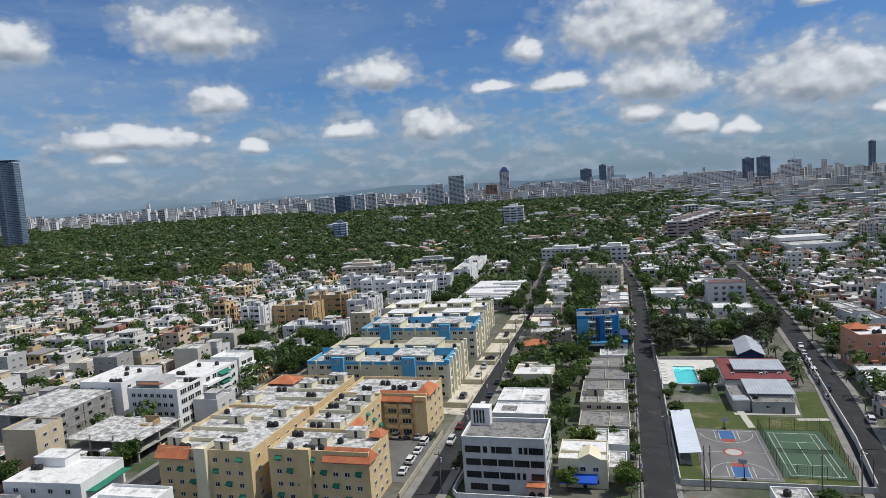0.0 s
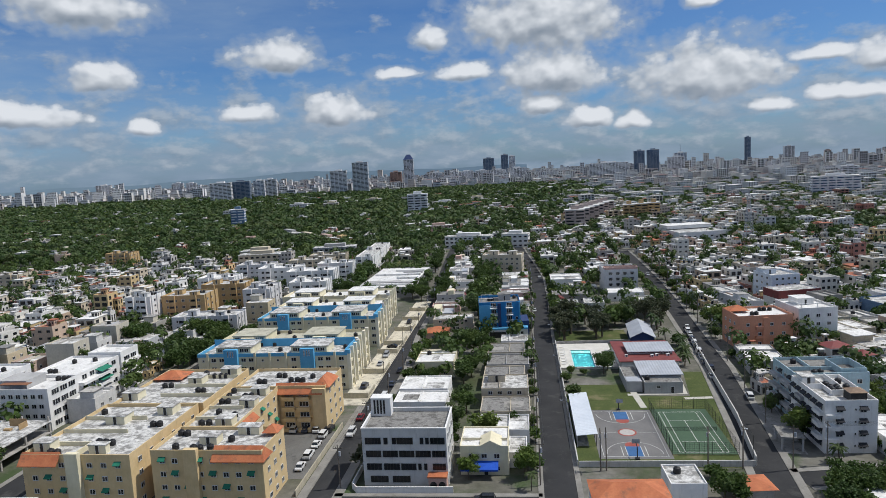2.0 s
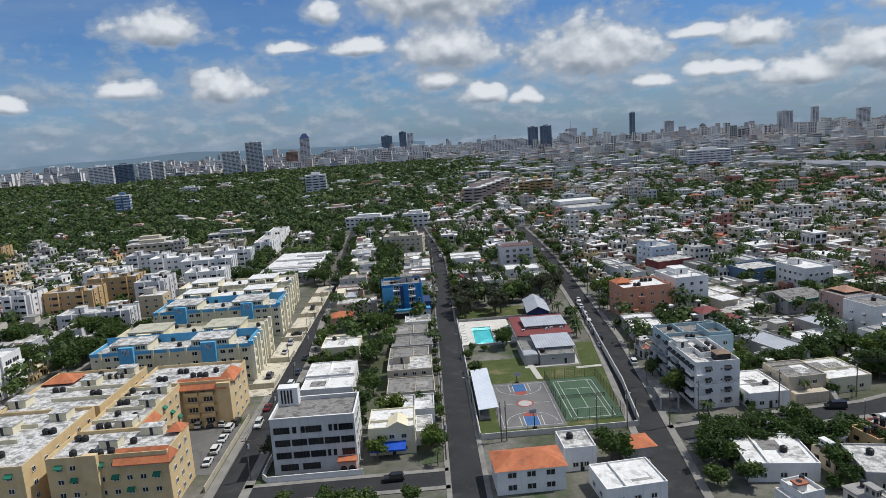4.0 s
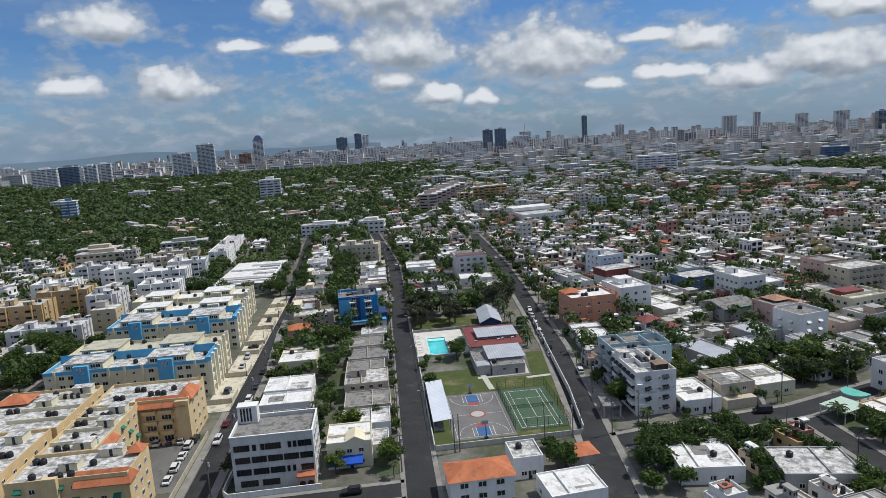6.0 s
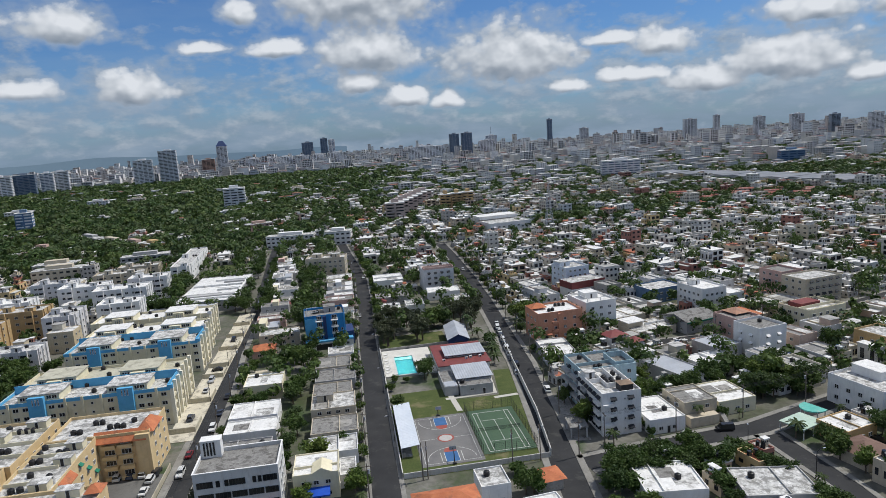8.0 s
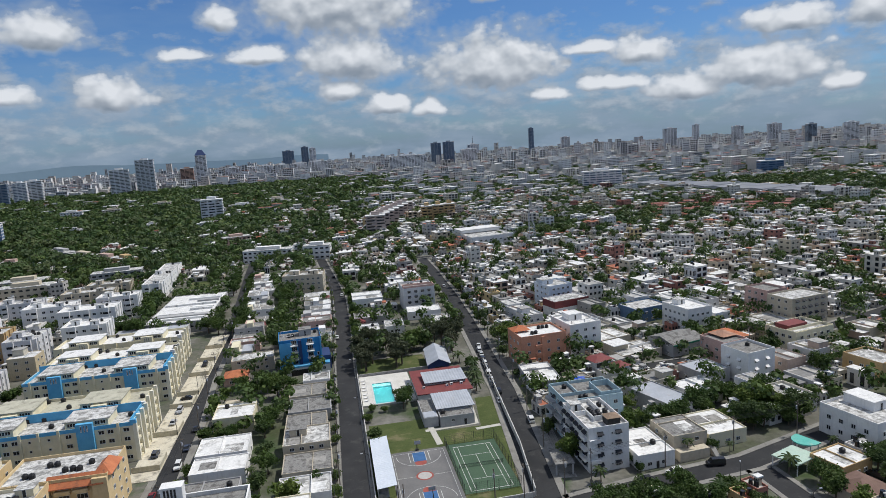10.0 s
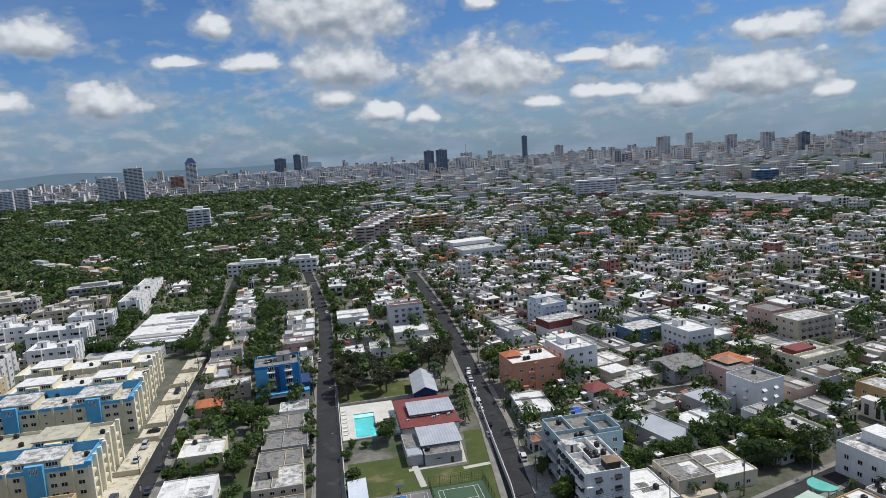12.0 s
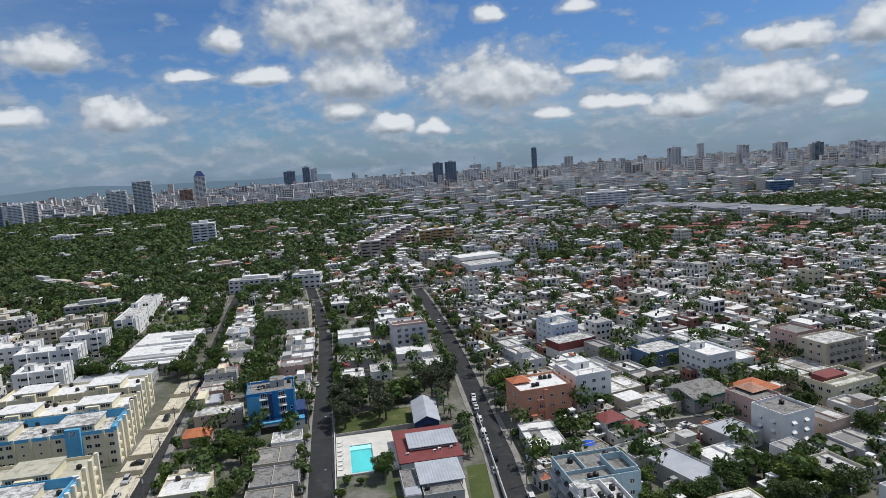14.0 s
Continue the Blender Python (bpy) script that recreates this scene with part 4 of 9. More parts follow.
def pool():
    deck = thing("pool_deck", "pale paved pool terrace", "terrace", pose(-15.0, 77, 0))
    deck_mat = surface("terrace_paving", [(0.56, 0.54, 0.49), (0.68, 0.66, 0.61)], 0.25, 0.85, grain=2)
    s = Shape()
    x0, x1, y0, y1 = -4.7, 2.7, -14.4, 5.6
    for a, b, c, d in ((-9, -14.8, 9.9, y0), (-9, y1, 9.9, 14.2), (-9, y0, x0, y1), (x1, y0, 9.9, y1)):
        s.box(a, b, -0.2, c, d, 0.62)
    part("paving", s, deck_mat, deck)
    p = thing("swimming_pool", "rectangular turquoise swimming pool with a white rim", "swimming pool", pose(-15.0, 77, 0))
    part("basin", Shape().ring(x0 + 0.003, y0 + 0.003, x1 - 0.003, y1 - 0.003, -0.2, 0.64, 0.2).box(x0 + 0.21, y0 + 0.21, -0.2, x1 - 0.21, y1 - 0.21, 0.06), pool_tile, p)
    part("rim", Shape().ring(x0 - 0.3, y0 - 0.3, x1 + 0.3, y1 + 0.3, 0.645, 0.69, 0.5), line_paint, p)
    part("step", Shape().box(x0 + 0.22, y1 - 3.2, 0.065, x1 - 0.22, y1 - 0.22, 0.4), surface("pool_step", [(0.34, 0.76, 0.78), (0.4, 0.82, 0.82)], 0.3, 0.3), p, "pale shallow end of the pool")
    water = bpy.data.materials.new("pool_water")
    water.use_nodes = True
    b = water.node_tree.nodes["Principled BSDF"]
    b.inputs["Base Color"].default_value, b.inputs["Roughness"].default_value = (0.85, 0.99, 0.98, 1), 0.04
    b.inputs["Transmission Weight"].default_value, b.inputs["IOR"].default_value = 1.0, 1.2
    w = part("water", Shape().box(x0 + 0.215, y0 + 0.215, 0.45, x1 - 0.215, y1 - 0.215, 0.5), water, p)
    w.visible_shadow = False
    lounger = None
    for i, y in enumerate((66, 69, 72, 76, 79, 83, 86)):
        if lounger is None:
            lounger = thing("sun_lounger", "white plastic sun lounger on the terrace", "sun lounger", pose(-22.6, y, 0.62), "loungers by the pool")
            part("seat", Shape().box(-0.9, -0.32, 0.28, 0.4, 0.32, 0.35), white_wall, lounger)
            part("backrest", Shape().add([(0.4, -0.32, 0.28), (0.4, 0.32, 0.28), (0.95, 0.32, 0.75), (0.95, -0.32, 0.75), (0.4, -0.32, 0.35), (0.4, 0.32, 0.35), (0.91, 0.32, 0.8), (0.91, -0.32, 0.8)],
                                         [(0, 1, 2, 3), (7, 6, 5, 4), (0, 3, 7, 4), (1, 5, 6, 2), (3, 2, 6, 7)]), white_wall, lounger)
            for lx, ly in ((-0.8, -0.28), (-0.8, 0.28), (0.3, -0.28), (0.3, 0.28)):
                part("leg", Shape().box(lx - 0.03, ly - 0.03, 0, lx + 0.03, ly + 0.03, 0.28), white_wall, lounger)
        else:
            copy_thing(lounger, pose(-22.6, y, 0.62, 0, 0, random.uniform(-8, 8)))


pool()


# ---- cream apartment blocks with blue trim ----
def cream_block(y, d, trim, label, roof=roof_white, x0=-144.0, x1=-93.0):
    """A long four-storey block: two blue stair bays on the front, fins on the end wall, set-back roof rooms."""
    w, h = x1 - x0, 11.6
    x = (x0 + x1) / 2
    b = building(label, x, y, w, d, h, 0, cream_wall, roof, parapet=1.0)
    if trim:
        part("parapet_band", Shape().ring(-w / 2 - 0.1, -d / 2 - 0.1, w / 2 + 0.1, d / 2 + 0.1, h - 0.1, h + 1.05, 0.095), trim, b, "azure painted parapet")
        part("parapet_lining", Shape().ring(-w / 2 + 0.204, -d / 2 + 0.204, w / 2 - 0.204, d / 2 - 0.204, h + 0.01, h + 0.98, 0.06), trim, b, "azure painted parapet lining")
        part("rear_wall", Shape().box(-w / 2 + 0.3, d / 2 - 1.6, h + 0.004, w / 2 - 0.3, d / 2 - 1.4, h + 2.7), trim, b, "azure rear terrace wall")
        part("side_wall", Shape().box(w / 2 - 0.55, -d / 2 + 0.3, h + 0.004, w / 2 - 0.3, d / 2 - 1.7, h + 2.0), trim, b, "azure terrace wall")
    for k, cx in enumerate((-13.5, 12.5)):
        part("stair_bay", Shape().box(cx - 2.3, -d / 2 - 1.3, -0.2, cx + 2.3, -d / 2 - 0.004, h + 2.6), trim or cream_wall, b, "projecting stair bay")
        part("roof_flat", Shape().box(cx - 6, -d / 2 + 1.2, h + 0.004, cx + 6, d / 2 - 3.6, h + 2.7), cream_wall, b, "set-back roof flat")
        part("roof_flat_slab", Shape().box(cx - 6.4, -d / 2 + 0.9, h + 2.704, cx + 6.4, d / 2 - 3.2, h + 2.95), roof, b)
        for u in (-4.6, -3.0, 3.0, 4.6):
            part("window", window_mesh(1.5, 1.2, 2), None, b, m=pose(cx + u, -d / 2 + 1.197, h + 1.15))
        for u in (-0.8, 0.1, 0.9):
            part("window", window_mesh(0.35, 1.9, 1), None, b, m=pose(cx + u, -d / 2 - 1.304, h + 0.2))
    for cx in (-22, -5.5, -0.5, 5.0, 21.5):
        part("pier", Shape().box(cx - 0.35, -d / 2 - 0.5, -0.2, cx + 0.35, -d / 2 - 0.004, h + 1.3), cream_wall, b)
    for k in range(4):
        for u in (-23.6, -20, -17.2, -9.6, -7, -3, 2.2, 7.6, 16.6, 19.2, 23.6):
            small = u in (-3, 2.2, -23.6)
            part("window", window_mesh(0.8 if small else 1.7, 0.8 if small else 1.25, 1 if small else 2), None, b, m=on_wall(w, d, "s", u, 1.1 + 2.9 * k))
    # end wall: pale fins with recessed strips between
    fins = max(3, int(d / 4.2))
    for i in range(fins + 1):
        v = -d / 2 + 0.45 + (d - 0.9) * i / fins
        part("fin", Shape().box(w / 2 + 0.004, v - 0.45, -0.2, w / 2 + 1.1, v + 0.45, h + 1.6), surface_once("pale_cream_render"), b, "pale vertical fin")
    for k in range(4):
        for i in range(fins):
            v = -d / 2 + 0.45 + (d - 0.9) * (i + 0.5) / fins
            if i % 2 == 0:
                part("balcony", Shape().box(w / 2 + 0.004, v - 1.2, 0.1 + 2.9 * k, w / 2 + 0.9, v + 1.2, 0.95 + 2.9 * k), cream_wall, b)
            part("window", window_mesh(1.4, 1.2, 2), None, b, m=on_wall(w, d, "e", v, 1.15 + 2.9 * k))
    part("corner_trim", Shape().box(w / 2 - 0.6, -d / 2 - 0.35, h + 0.5, w / 2 + 1.15, -d / 2 + 0.5, h + 1.75), trim or white_wall, b)
    tanks_on(b, [(-21 + 4.2 * i + random.uniform(-1, 1), d / 2 - 1.3) for i in range(5)] + [(23, 1), (1, -1)], h)
    return b


roof_cream = surface("cream_concrete_roof", [(0.42, 0.40, 0.31), (0.54, 0.52, 0.42)], 0.3, 0.9, stain=(0.26, 0.25, 0.2), stain_amount=0.35, grain=1.5)


def surface_once(name):
    return kept(name, lambda: surface(name, [(0.74, 0.70, 0.56), (0.82, 0.78, 0.64)], 0.3, 0.85, grain=1.5, grain_amount=0.08, streak=0.15))


cream_block(51.4, 13.4, sky_blue, "four-storey cream apartment block with azure stair bays")
cream_block(66.7, 15.4, None, "cream apartment block with plain parapet behind azure one", roof=roof_cream, x1=-94)
cream_block(102.5, 16, sky_blue, "cream and azure apartment block with end fins", x1=-95.0)
cream_block(122.5, 14, None, "cream apartment block with white sealed roof", roof=roof_bright, x1=-97)
cream_block(145.5, 15, None, "pale apartment block with white roof and green windows", roof=roof_bright, x0=-150, x1=-99)


# ---- tan apartment complex with terracotta eaves ----
def tan_complex():
    def wing(label, x, y, w, d, sides, h=12.2):
        b = building(label, x, y, w, d, h, 0, tan_wall, roof_white, parapet=0.8)
        for side, n, awn in sides:
            windows(b, w, d, side, 4, n, 1.3, 1.15, 1.0, 3.0, 2, awn=awn, awn_every=3)
        return b

    b = wing("tan four-storey apartment block with green awnings", -132.6, -16, 25.4, 30, (("s", 7, green_cloth), ("e", 6, None), ("w", 6, None)))
    part("eave", Shape().add([(-12.6, -16.6, 11.0), (-3.5, -16.6, 11.0), (-3.5, -14.6, 13.4), (-12.6, -14.6, 13.4), (-12.6, -16.6, 10.8), (-3.5, -16.6, 10.8), (-3.5, -14.6, 12.9), (-12.6, -14.6, 12.9)],
                            [(0, 1, 2, 3), (7, 6, 5, 4), (0, 4, 5, 1), (0, 3, 7, 4), (1, 5, 6, 2)]), tile_orange, b, "terracotta tiled eave")
    part("pier", Shape().box(-1.6, -16.2, -0.2, 1.4, -15.004, 13.6), cream_wall, b)
    for x0, y0, x1, y1 in ((-12, -12, -8, -9), (-5, 3, 0, 7), (2, -13, 6, -11.5), (5, 9, 9, 13)):
        roof_room(b, x0, y0, x1, y1, 12.2, 2.0, cream_wall)
    for y in (-9, -2, 6):
        part("roof_wall", Shape().box(-12.4, y, 12.204, 4, y + 0.2, 13.2), cream_wall, b)
    part("roof_wall", Shape().box(0, -14.6, 12.204, 0.2, -9.1, 13.4), cream_wall, b)
    tanks_on(b, [(1, -8), (2.7, -8.2), (4.4, -8.4), (1.5, -9.8), (-5.2, -13.4), (-6.9, -13.2), (8, 2), (9.6, 2.2), (-3, 8), (-10, 10)], 12.2)
    b = wing("tan apartment block behind with stained white roof", -131.4, 13.4, 25.4, 28.4, (("e", 6, None), ("w", 6, None), ("n", 6, None)))
    part("eave", Shape().hip(-12.2, 5, -4, 12, 12.9, 14.6), tile_orange, b, "terracotta hipped roof")
    for x0, y0, x1, y1 in ((-12.4, -10, -8, -6), (0, 2, 4, 6), (6, 10, 11, 13)):
        roof_room(b, x0, y0, x1, y1, 12.2, 2.0, cream_wall)
    for y in (-7.5, 0, 7.5):
        part("roof_wall", Shape().box(-3, y, 12.204, 12.4, y + 0.2, 13.2), cream_wall, b)
    tanks_on(b, [(6, -4), (7.7, -4.2), (5, 8), (6.8, 8.1), (8.5, 8), (-6, 0), (-4.2, 0.2), (1, 11)], 12.2)
    b = wing("tan apartment block with a terracotta hipped roof", -103.9, -22.4, 25.2, 12.8, (("s", 8, green_cloth), ("e", 3, None), ("w", 2, None)))
    part("eave", Shape().add([(1.5, -7.6, 10.9), (13.4, -7.6, 10.9), (12.4, -5.0, 13.5), (1.5, -5.0, 13.5), (1.5, -7.6, 10.7), (13.4, -7.6, 10.7), (12.4, -5.0, 13.0), (1.5, -5, 13.0), (13.4, -2.4, 10.9)],
                            [(0, 1, 2, 3), (7, 6, 5, 4), (0, 4, 5, 1), (0, 3, 7, 4), (1, 8, 2)]), tile_orange, b, "terracotta tiled eave")
    part("eave", Shape().hip(9.4, 2.6, 12.4, 6.2, 13.05, 14.4), tile_orange, b, "terracotta hipped roof")
    part("pier", Shape().box(-4.5, -7.6, -0.2, -1.5, -6.404, 13.6), tan_wall, b)
    for x0, y0, x1, y1 in ((-3.5, -2, 0.5, 1), (3, 3.4, 8, 5.8)):
        roof_room(b, x0, y0, x1, y1, 12.2, 1.8, cream_wall)
    tanks_on(b, [(-3.6, -4.6), (-2, -4.8), (0.2, -4.4), (-8, -4), (3, 0), (-9, 3), (-10.6, 3.2)], 12.2)
    b = wing("tan apartment wing beside a car park", -109.6, -2.4, 12.8, 27.0, (("e", 6, green_cloth),))
    part("eave", Shape().add([(6.2, -10, 12.6), (8.0, -10, 11.0), (8.0, -3, 11.0), (6.2, -3, 12.6), (6.2, -10, 12.4), (8.0, -10, 10.8), (8.0, -3, 10.8), (6.2, -3, 12.4)], [(0, 1, 2, 3), (7, 6, 5, 4), (1, 5, 6, 2), (0, 4, 5, 1), (3, 2, 6, 7)]), tile_orange, b, "terracotta tiled eave")
    for x0, y0, x1, y1 in ((1, -12, 5, -9), (1.5, 0, 5.5, 3), (1, 8.6, 5, 11.6)):
        roof_room(b, x0, y0, x1, y1, 12.2, 1.9, cream_wall)
    tanks_on(b, [(-3, -11), (-1.2, -10.8), (-4.6, 3), (-3, 3.2), (-4.5, 7), (0, 7), (1.6, 7.2), (-2, -4), (3, -6), (-5, 11)], 12.2)
    for y in (-8, -1, 6, 12):
        part("roof_wall", Shape().box(-6.1, y, 12.204, 3, y + 0.2, 13.1), cream_wall, b)
    b = wing("tan apartment block with balconies and terracotta roof", -102.6, 19.2, 25.6, 15.6, (("e", 3, None), ("w", 3, None)))
    part("eave", Shape().add([(-1.5, -9.0, 11.0), (12.0, -9.0, 11.0), (12.0, -6.6, 13.5), (-1.5, -6.6, 13.5), (-1.5, -9.0, 10.8), (12.0, -9.0, 10.8), (12.0, -6.6, 13.0), (-1.5, -6.6, 13.0)],
                            [(0, 1, 2, 3), (7, 6, 5, 4), (0, 4, 5, 1), (0, 3, 7, 4), (1, 5, 6, 2)]), tile_orange, b, "terracotta tiled eave")
    part("eave", Shape().hip(9.2, -7.2, 13.4, 1.5, 12.4, 14.6), tile_orange, b, "terracotta hipped roof")
    for k in range(4):
        for u in (2.2, 6.4):
            part("balcony", Shape().box(u - 1.8, -9.0, 0.2 + 3 * k, u + 1.8, -7.804, 1.15 + 3 * k), tan_wall, b)
            part("window", window_mesh(2.6, 1.4, 3), None, b, m=on_wall(25.6, 15.6, "s", u, 1.2 + 3 * k))
        part("window", window_mesh(1.3, 1.15, 2), None, b, m=on_wall(25.6, 15.6, "s", 10.4, 1.0 + 3 * k))
    part("pier", Shape().box(9.2, -8.8, -0.2, 12.804, -7.804, 12.4), tan_wall, b)
    tanks_on(b, [(-8, -3), (-6.3, -3.2), (-4, 2), (-2.3, 2), (1, -2), (2.8, -1.8), (4.5, -2.1), (6.4, 1)], 12.2)


tan_complex()


# ---- white modern apartments and the unfinished buildings ----
def white_group():
    b = building("white modern apartment house with stepped terraces", -182.4, 18.4, 19, 13, 11.8, 0, white_wall, roof_bright, parapet=0.9)
    windows(b, 19, 13, "s", 4, 7, 1.5, 1.3, 0.9, 2.95, 2)
    windows(b, 19, 13, "e", 4, 3, 3.0, 1.7, 0.9, 3.1, 3, pane_mat=glass)
    part("roof_flat", Shape().box(-8, -4, 11.804, 1, 4, 14.4), grey_wall, b, "set-back roof room")
    part("pergola", Shape().box(-6, -6.2, 13.8, 3, -4.004, 13.95), surface("brown_pergola", [(0.20, 0.09, 0.05), (0.28, 0.13, 0.07)], 1, 0.8), b, "brown terrace cover")
    tanks_on(b, [(5, 4), (6.8, 4.2), (8.4, 4)], 11.8)
    b = building("white apartment house with long shaded balconies", -181.6, 35.4, 17, 20.8, 11.9, 0, white_wall, roof_bright, parapet=0.7)
    for k in range(4):
        part("balcony", Shape().box(8.504, -10.4, 0.1 + 3 * k, 10.6, 4.2, 1.0 + 3 * k), white_wall, b)
        part("awning", Shape().add([(8.51, -2, 2.6 + 3 * k), (8.51, 3.8, 2.6 + 3 * k), (10.8, 3.8, 1.9 + 3 * k), (10.8, -2, 1.9 + 3 * k), (8.51, -2, 2.5 + 3 * k), (8.51, 3.8, 2.5 + 3 * k), (10.8, 3.8, 1.82 + 3 * k), (10.8, -2, 1.82 + 3 * k)],
                                   [(0, 3, 2, 1), (4, 5, 6, 7), (3, 7, 6, 2), (0, 4, 7, 3), (1, 2, 6, 5)]), grey_wall if k < 2 else green_cloth, b)
    windows(b, 17, 20.8, "e", 4, 5, 2.2, 1.6, 1.2, 3.0, 2)
    windows(b, 17, 20.8, "s", 4, 2, 1.5, 1.3, 1.2, 3.0, 2)
    tanks_on(b, [(-4, -6), (-2.2, -6), (-3, 4), (3, 6)], 11.9)
    b = building("tall white stair and flats block", -178.6, 51.2, 12, 10, 12.6, 0, white_wall, roof_bright, parapet=0.9)
    windows(b, 12, 10, "e", 4, 2, 3.2, 1.6, 1.0, 2.95, 3)
    for k in range(4):
        part("window", window_mesh(0.6, 1.0, 1), None, b, m=on_wall(12, 10, "s", 2.5 + 0.9 * (k % 3), 10.8))
        part("balcony", Shape().box(6.004, -4.4, 0.1 + 2.95 * k, 7.2, 4.4, 0.9 + 2.95 * k), white_wall, b)
    b = building("plain white apartment house with roof tanks", -206.0, 25.6, 17, 20, 12.6, 0, white_wall, roof_bright, parapet=0.7)
    windows(b, 17, 20, "e", 4, 4, 1.6, 1.3, 1.2, 3.0, 2)
    windows(b, 17, 20, "s", 4, 2, 1.2, 1.2, 1.2, 3.0, 2)
    tanks_on(b, [(3, -8), (4.8, -8), (6, -7.6), (2, 0), (4, 4), (-3, 6)], 12.6)
    # unfinished frame with bare slabs
    b = thing("unfinished_building", "unfinished grey concrete building with bare slabs", "unfinished building", pose(-211.5, 2.4, 0))
    claim(-211.5, 2.4, 24, 25)
    for k in range(4):
        part("floor_slab", Shape().box(-11, -12.4, 2.75 * (k + 1) - 0.2, 11, 12.4, 2.75 * (k + 1)), raw_wall if k < 3 else roof_white, b)
        for x in (-10.4, -5, 0.4, 5.6, 10.4):
            for y in (-11.8, 0, 11.8):
                part("column", Shape().box(x - 0.25, y - 0.25, 2.75 * k + (0.004 if k else -0.2), x + 0.25, y + 0.25, 2.75 * (k + 1) - 0.204), raw_wall, b)
        part("infill_wall", Shape().box(10.7, -11.5, 2.75 * k + 0.01, 10.9, -0.3, 2.75 * (k + 1) - 0.21).box(10.7, 0.3, 2.75 * k + 0.01, 10.9, 11.5, 2.75 * (k + 1) - 0.21), concrete, b, "bare block infill wall")
        part("infill_wall", Shape().box(-10, -11.9, 2.75 * k + 0.01, -5.3, -11.7, 2.75 * (k + 1) - 0.21).box(0.7, -11.9, 2.75 * k + 0.01, 5.3, -11.7, 2.75 * (k + 1) - 0.9), concrete, b, "bare block infill wall")
        windows(b, 21.8, 23, "e", 1, 4, 1.6, 1.2, 2.75 * k + 0.9, 3, 1, frame_mat=concrete)
    b = thing("unfinished_building", "unfinished concrete slab with columns and rebar", "unfinished building", pose(-179.6, -4.2, 0))
    claim(-179.6, -4.2, 26, 20)
    for k in range(2):
        part("floor_slab", Shape().box(-12.6, -9.4, 3 * (k + 1) - 0.25, 12.6, 9.4, 3 * (k + 1)), roof_white if k else raw_wall, b)
        for x in (-12, -4, 4, 12):
            for y in (-8.8, 0, 8.8):
                part("column", Shape().box(x - 0.25, y - 0.25, 3 * k + (0.004 if k else -0.2), x + 0.25, y + 0.25, 3 * (k + 1) - 0.254), raw_wall, b)
    for x in (-12, -4, 4, 12):
        for y in (-8.8, 8.8):
            part("column", Shape().box(x - 0.2, y - 0.2, 6.004, x + 0.2, y + 0.2, 7.4).tube((x - 0.12, y, 7.3), (x - 0.12, y, 8.4), 0.02, 0.02, 4).tube((x + 0.12, y, 7.3), (x + 0.12, y, 8.3), 0.02, 0.02, 4), raw_wall, b, "column stub with rebar")
    part("timber_shuttering", Shape().box(3, 5.5, 6.004, 8, 5.7, 8.0).box(8.2, 2.5, 6.004, 8.4, 5.5, 7.6).box(4, 2, 6.004, 6, 3, 6.5), surface("plywood", [(0.36, 0.24, 0.12), (0.46, 0.32, 0.17)], 0.8, 0.85), b, "plywood shuttering")
    b = building("low white workshop with a green side awning", -172.6, -32.5, 22, 15, 6.2, 4, white_wall, roof_bright, category="workshop", name="workshop", parapet=0.5)
    part("awning", Shape().box(11.01, -6, 4.0, 13.6, 7, 4.12), green_cloth, b)
    part("upper_room", Shape().box(-10.5, 2.0, 6.204, -1.5, 7.2, 8.6), white_wall, b)
    part("upper_room_roof", Shape().box(-10.8, 1.8, 8.604, -1.2, 7.4, 8.8), roof_bright, b)
    windows(b, 22, 15, "s", 2, 4, 1.4, 1.2, 1.0, 3, 2)
    tanks_on(b, [(-9.4, 0.4), (-7.8, 0.5)], 6.2)
    b = building("white house with ribbed white roof", -142, -49, 16, 17, 7.6, 2, white_wall, roof_bright, category="house", name="house", parapet=0.6)
    part("roof_rib", Shape().box(-7, -2, 7.604, 7, -1.4, 8.3), white_wall, b)
    part("roof_rib", Shape().box(-7, 3, 7.604, 7, 3.6, 8.3), white_wall, b)
    windows(b, 16, 17, "e", 2, 4, 1.4, 1.2, 1.0, 3, 2)


white_group()


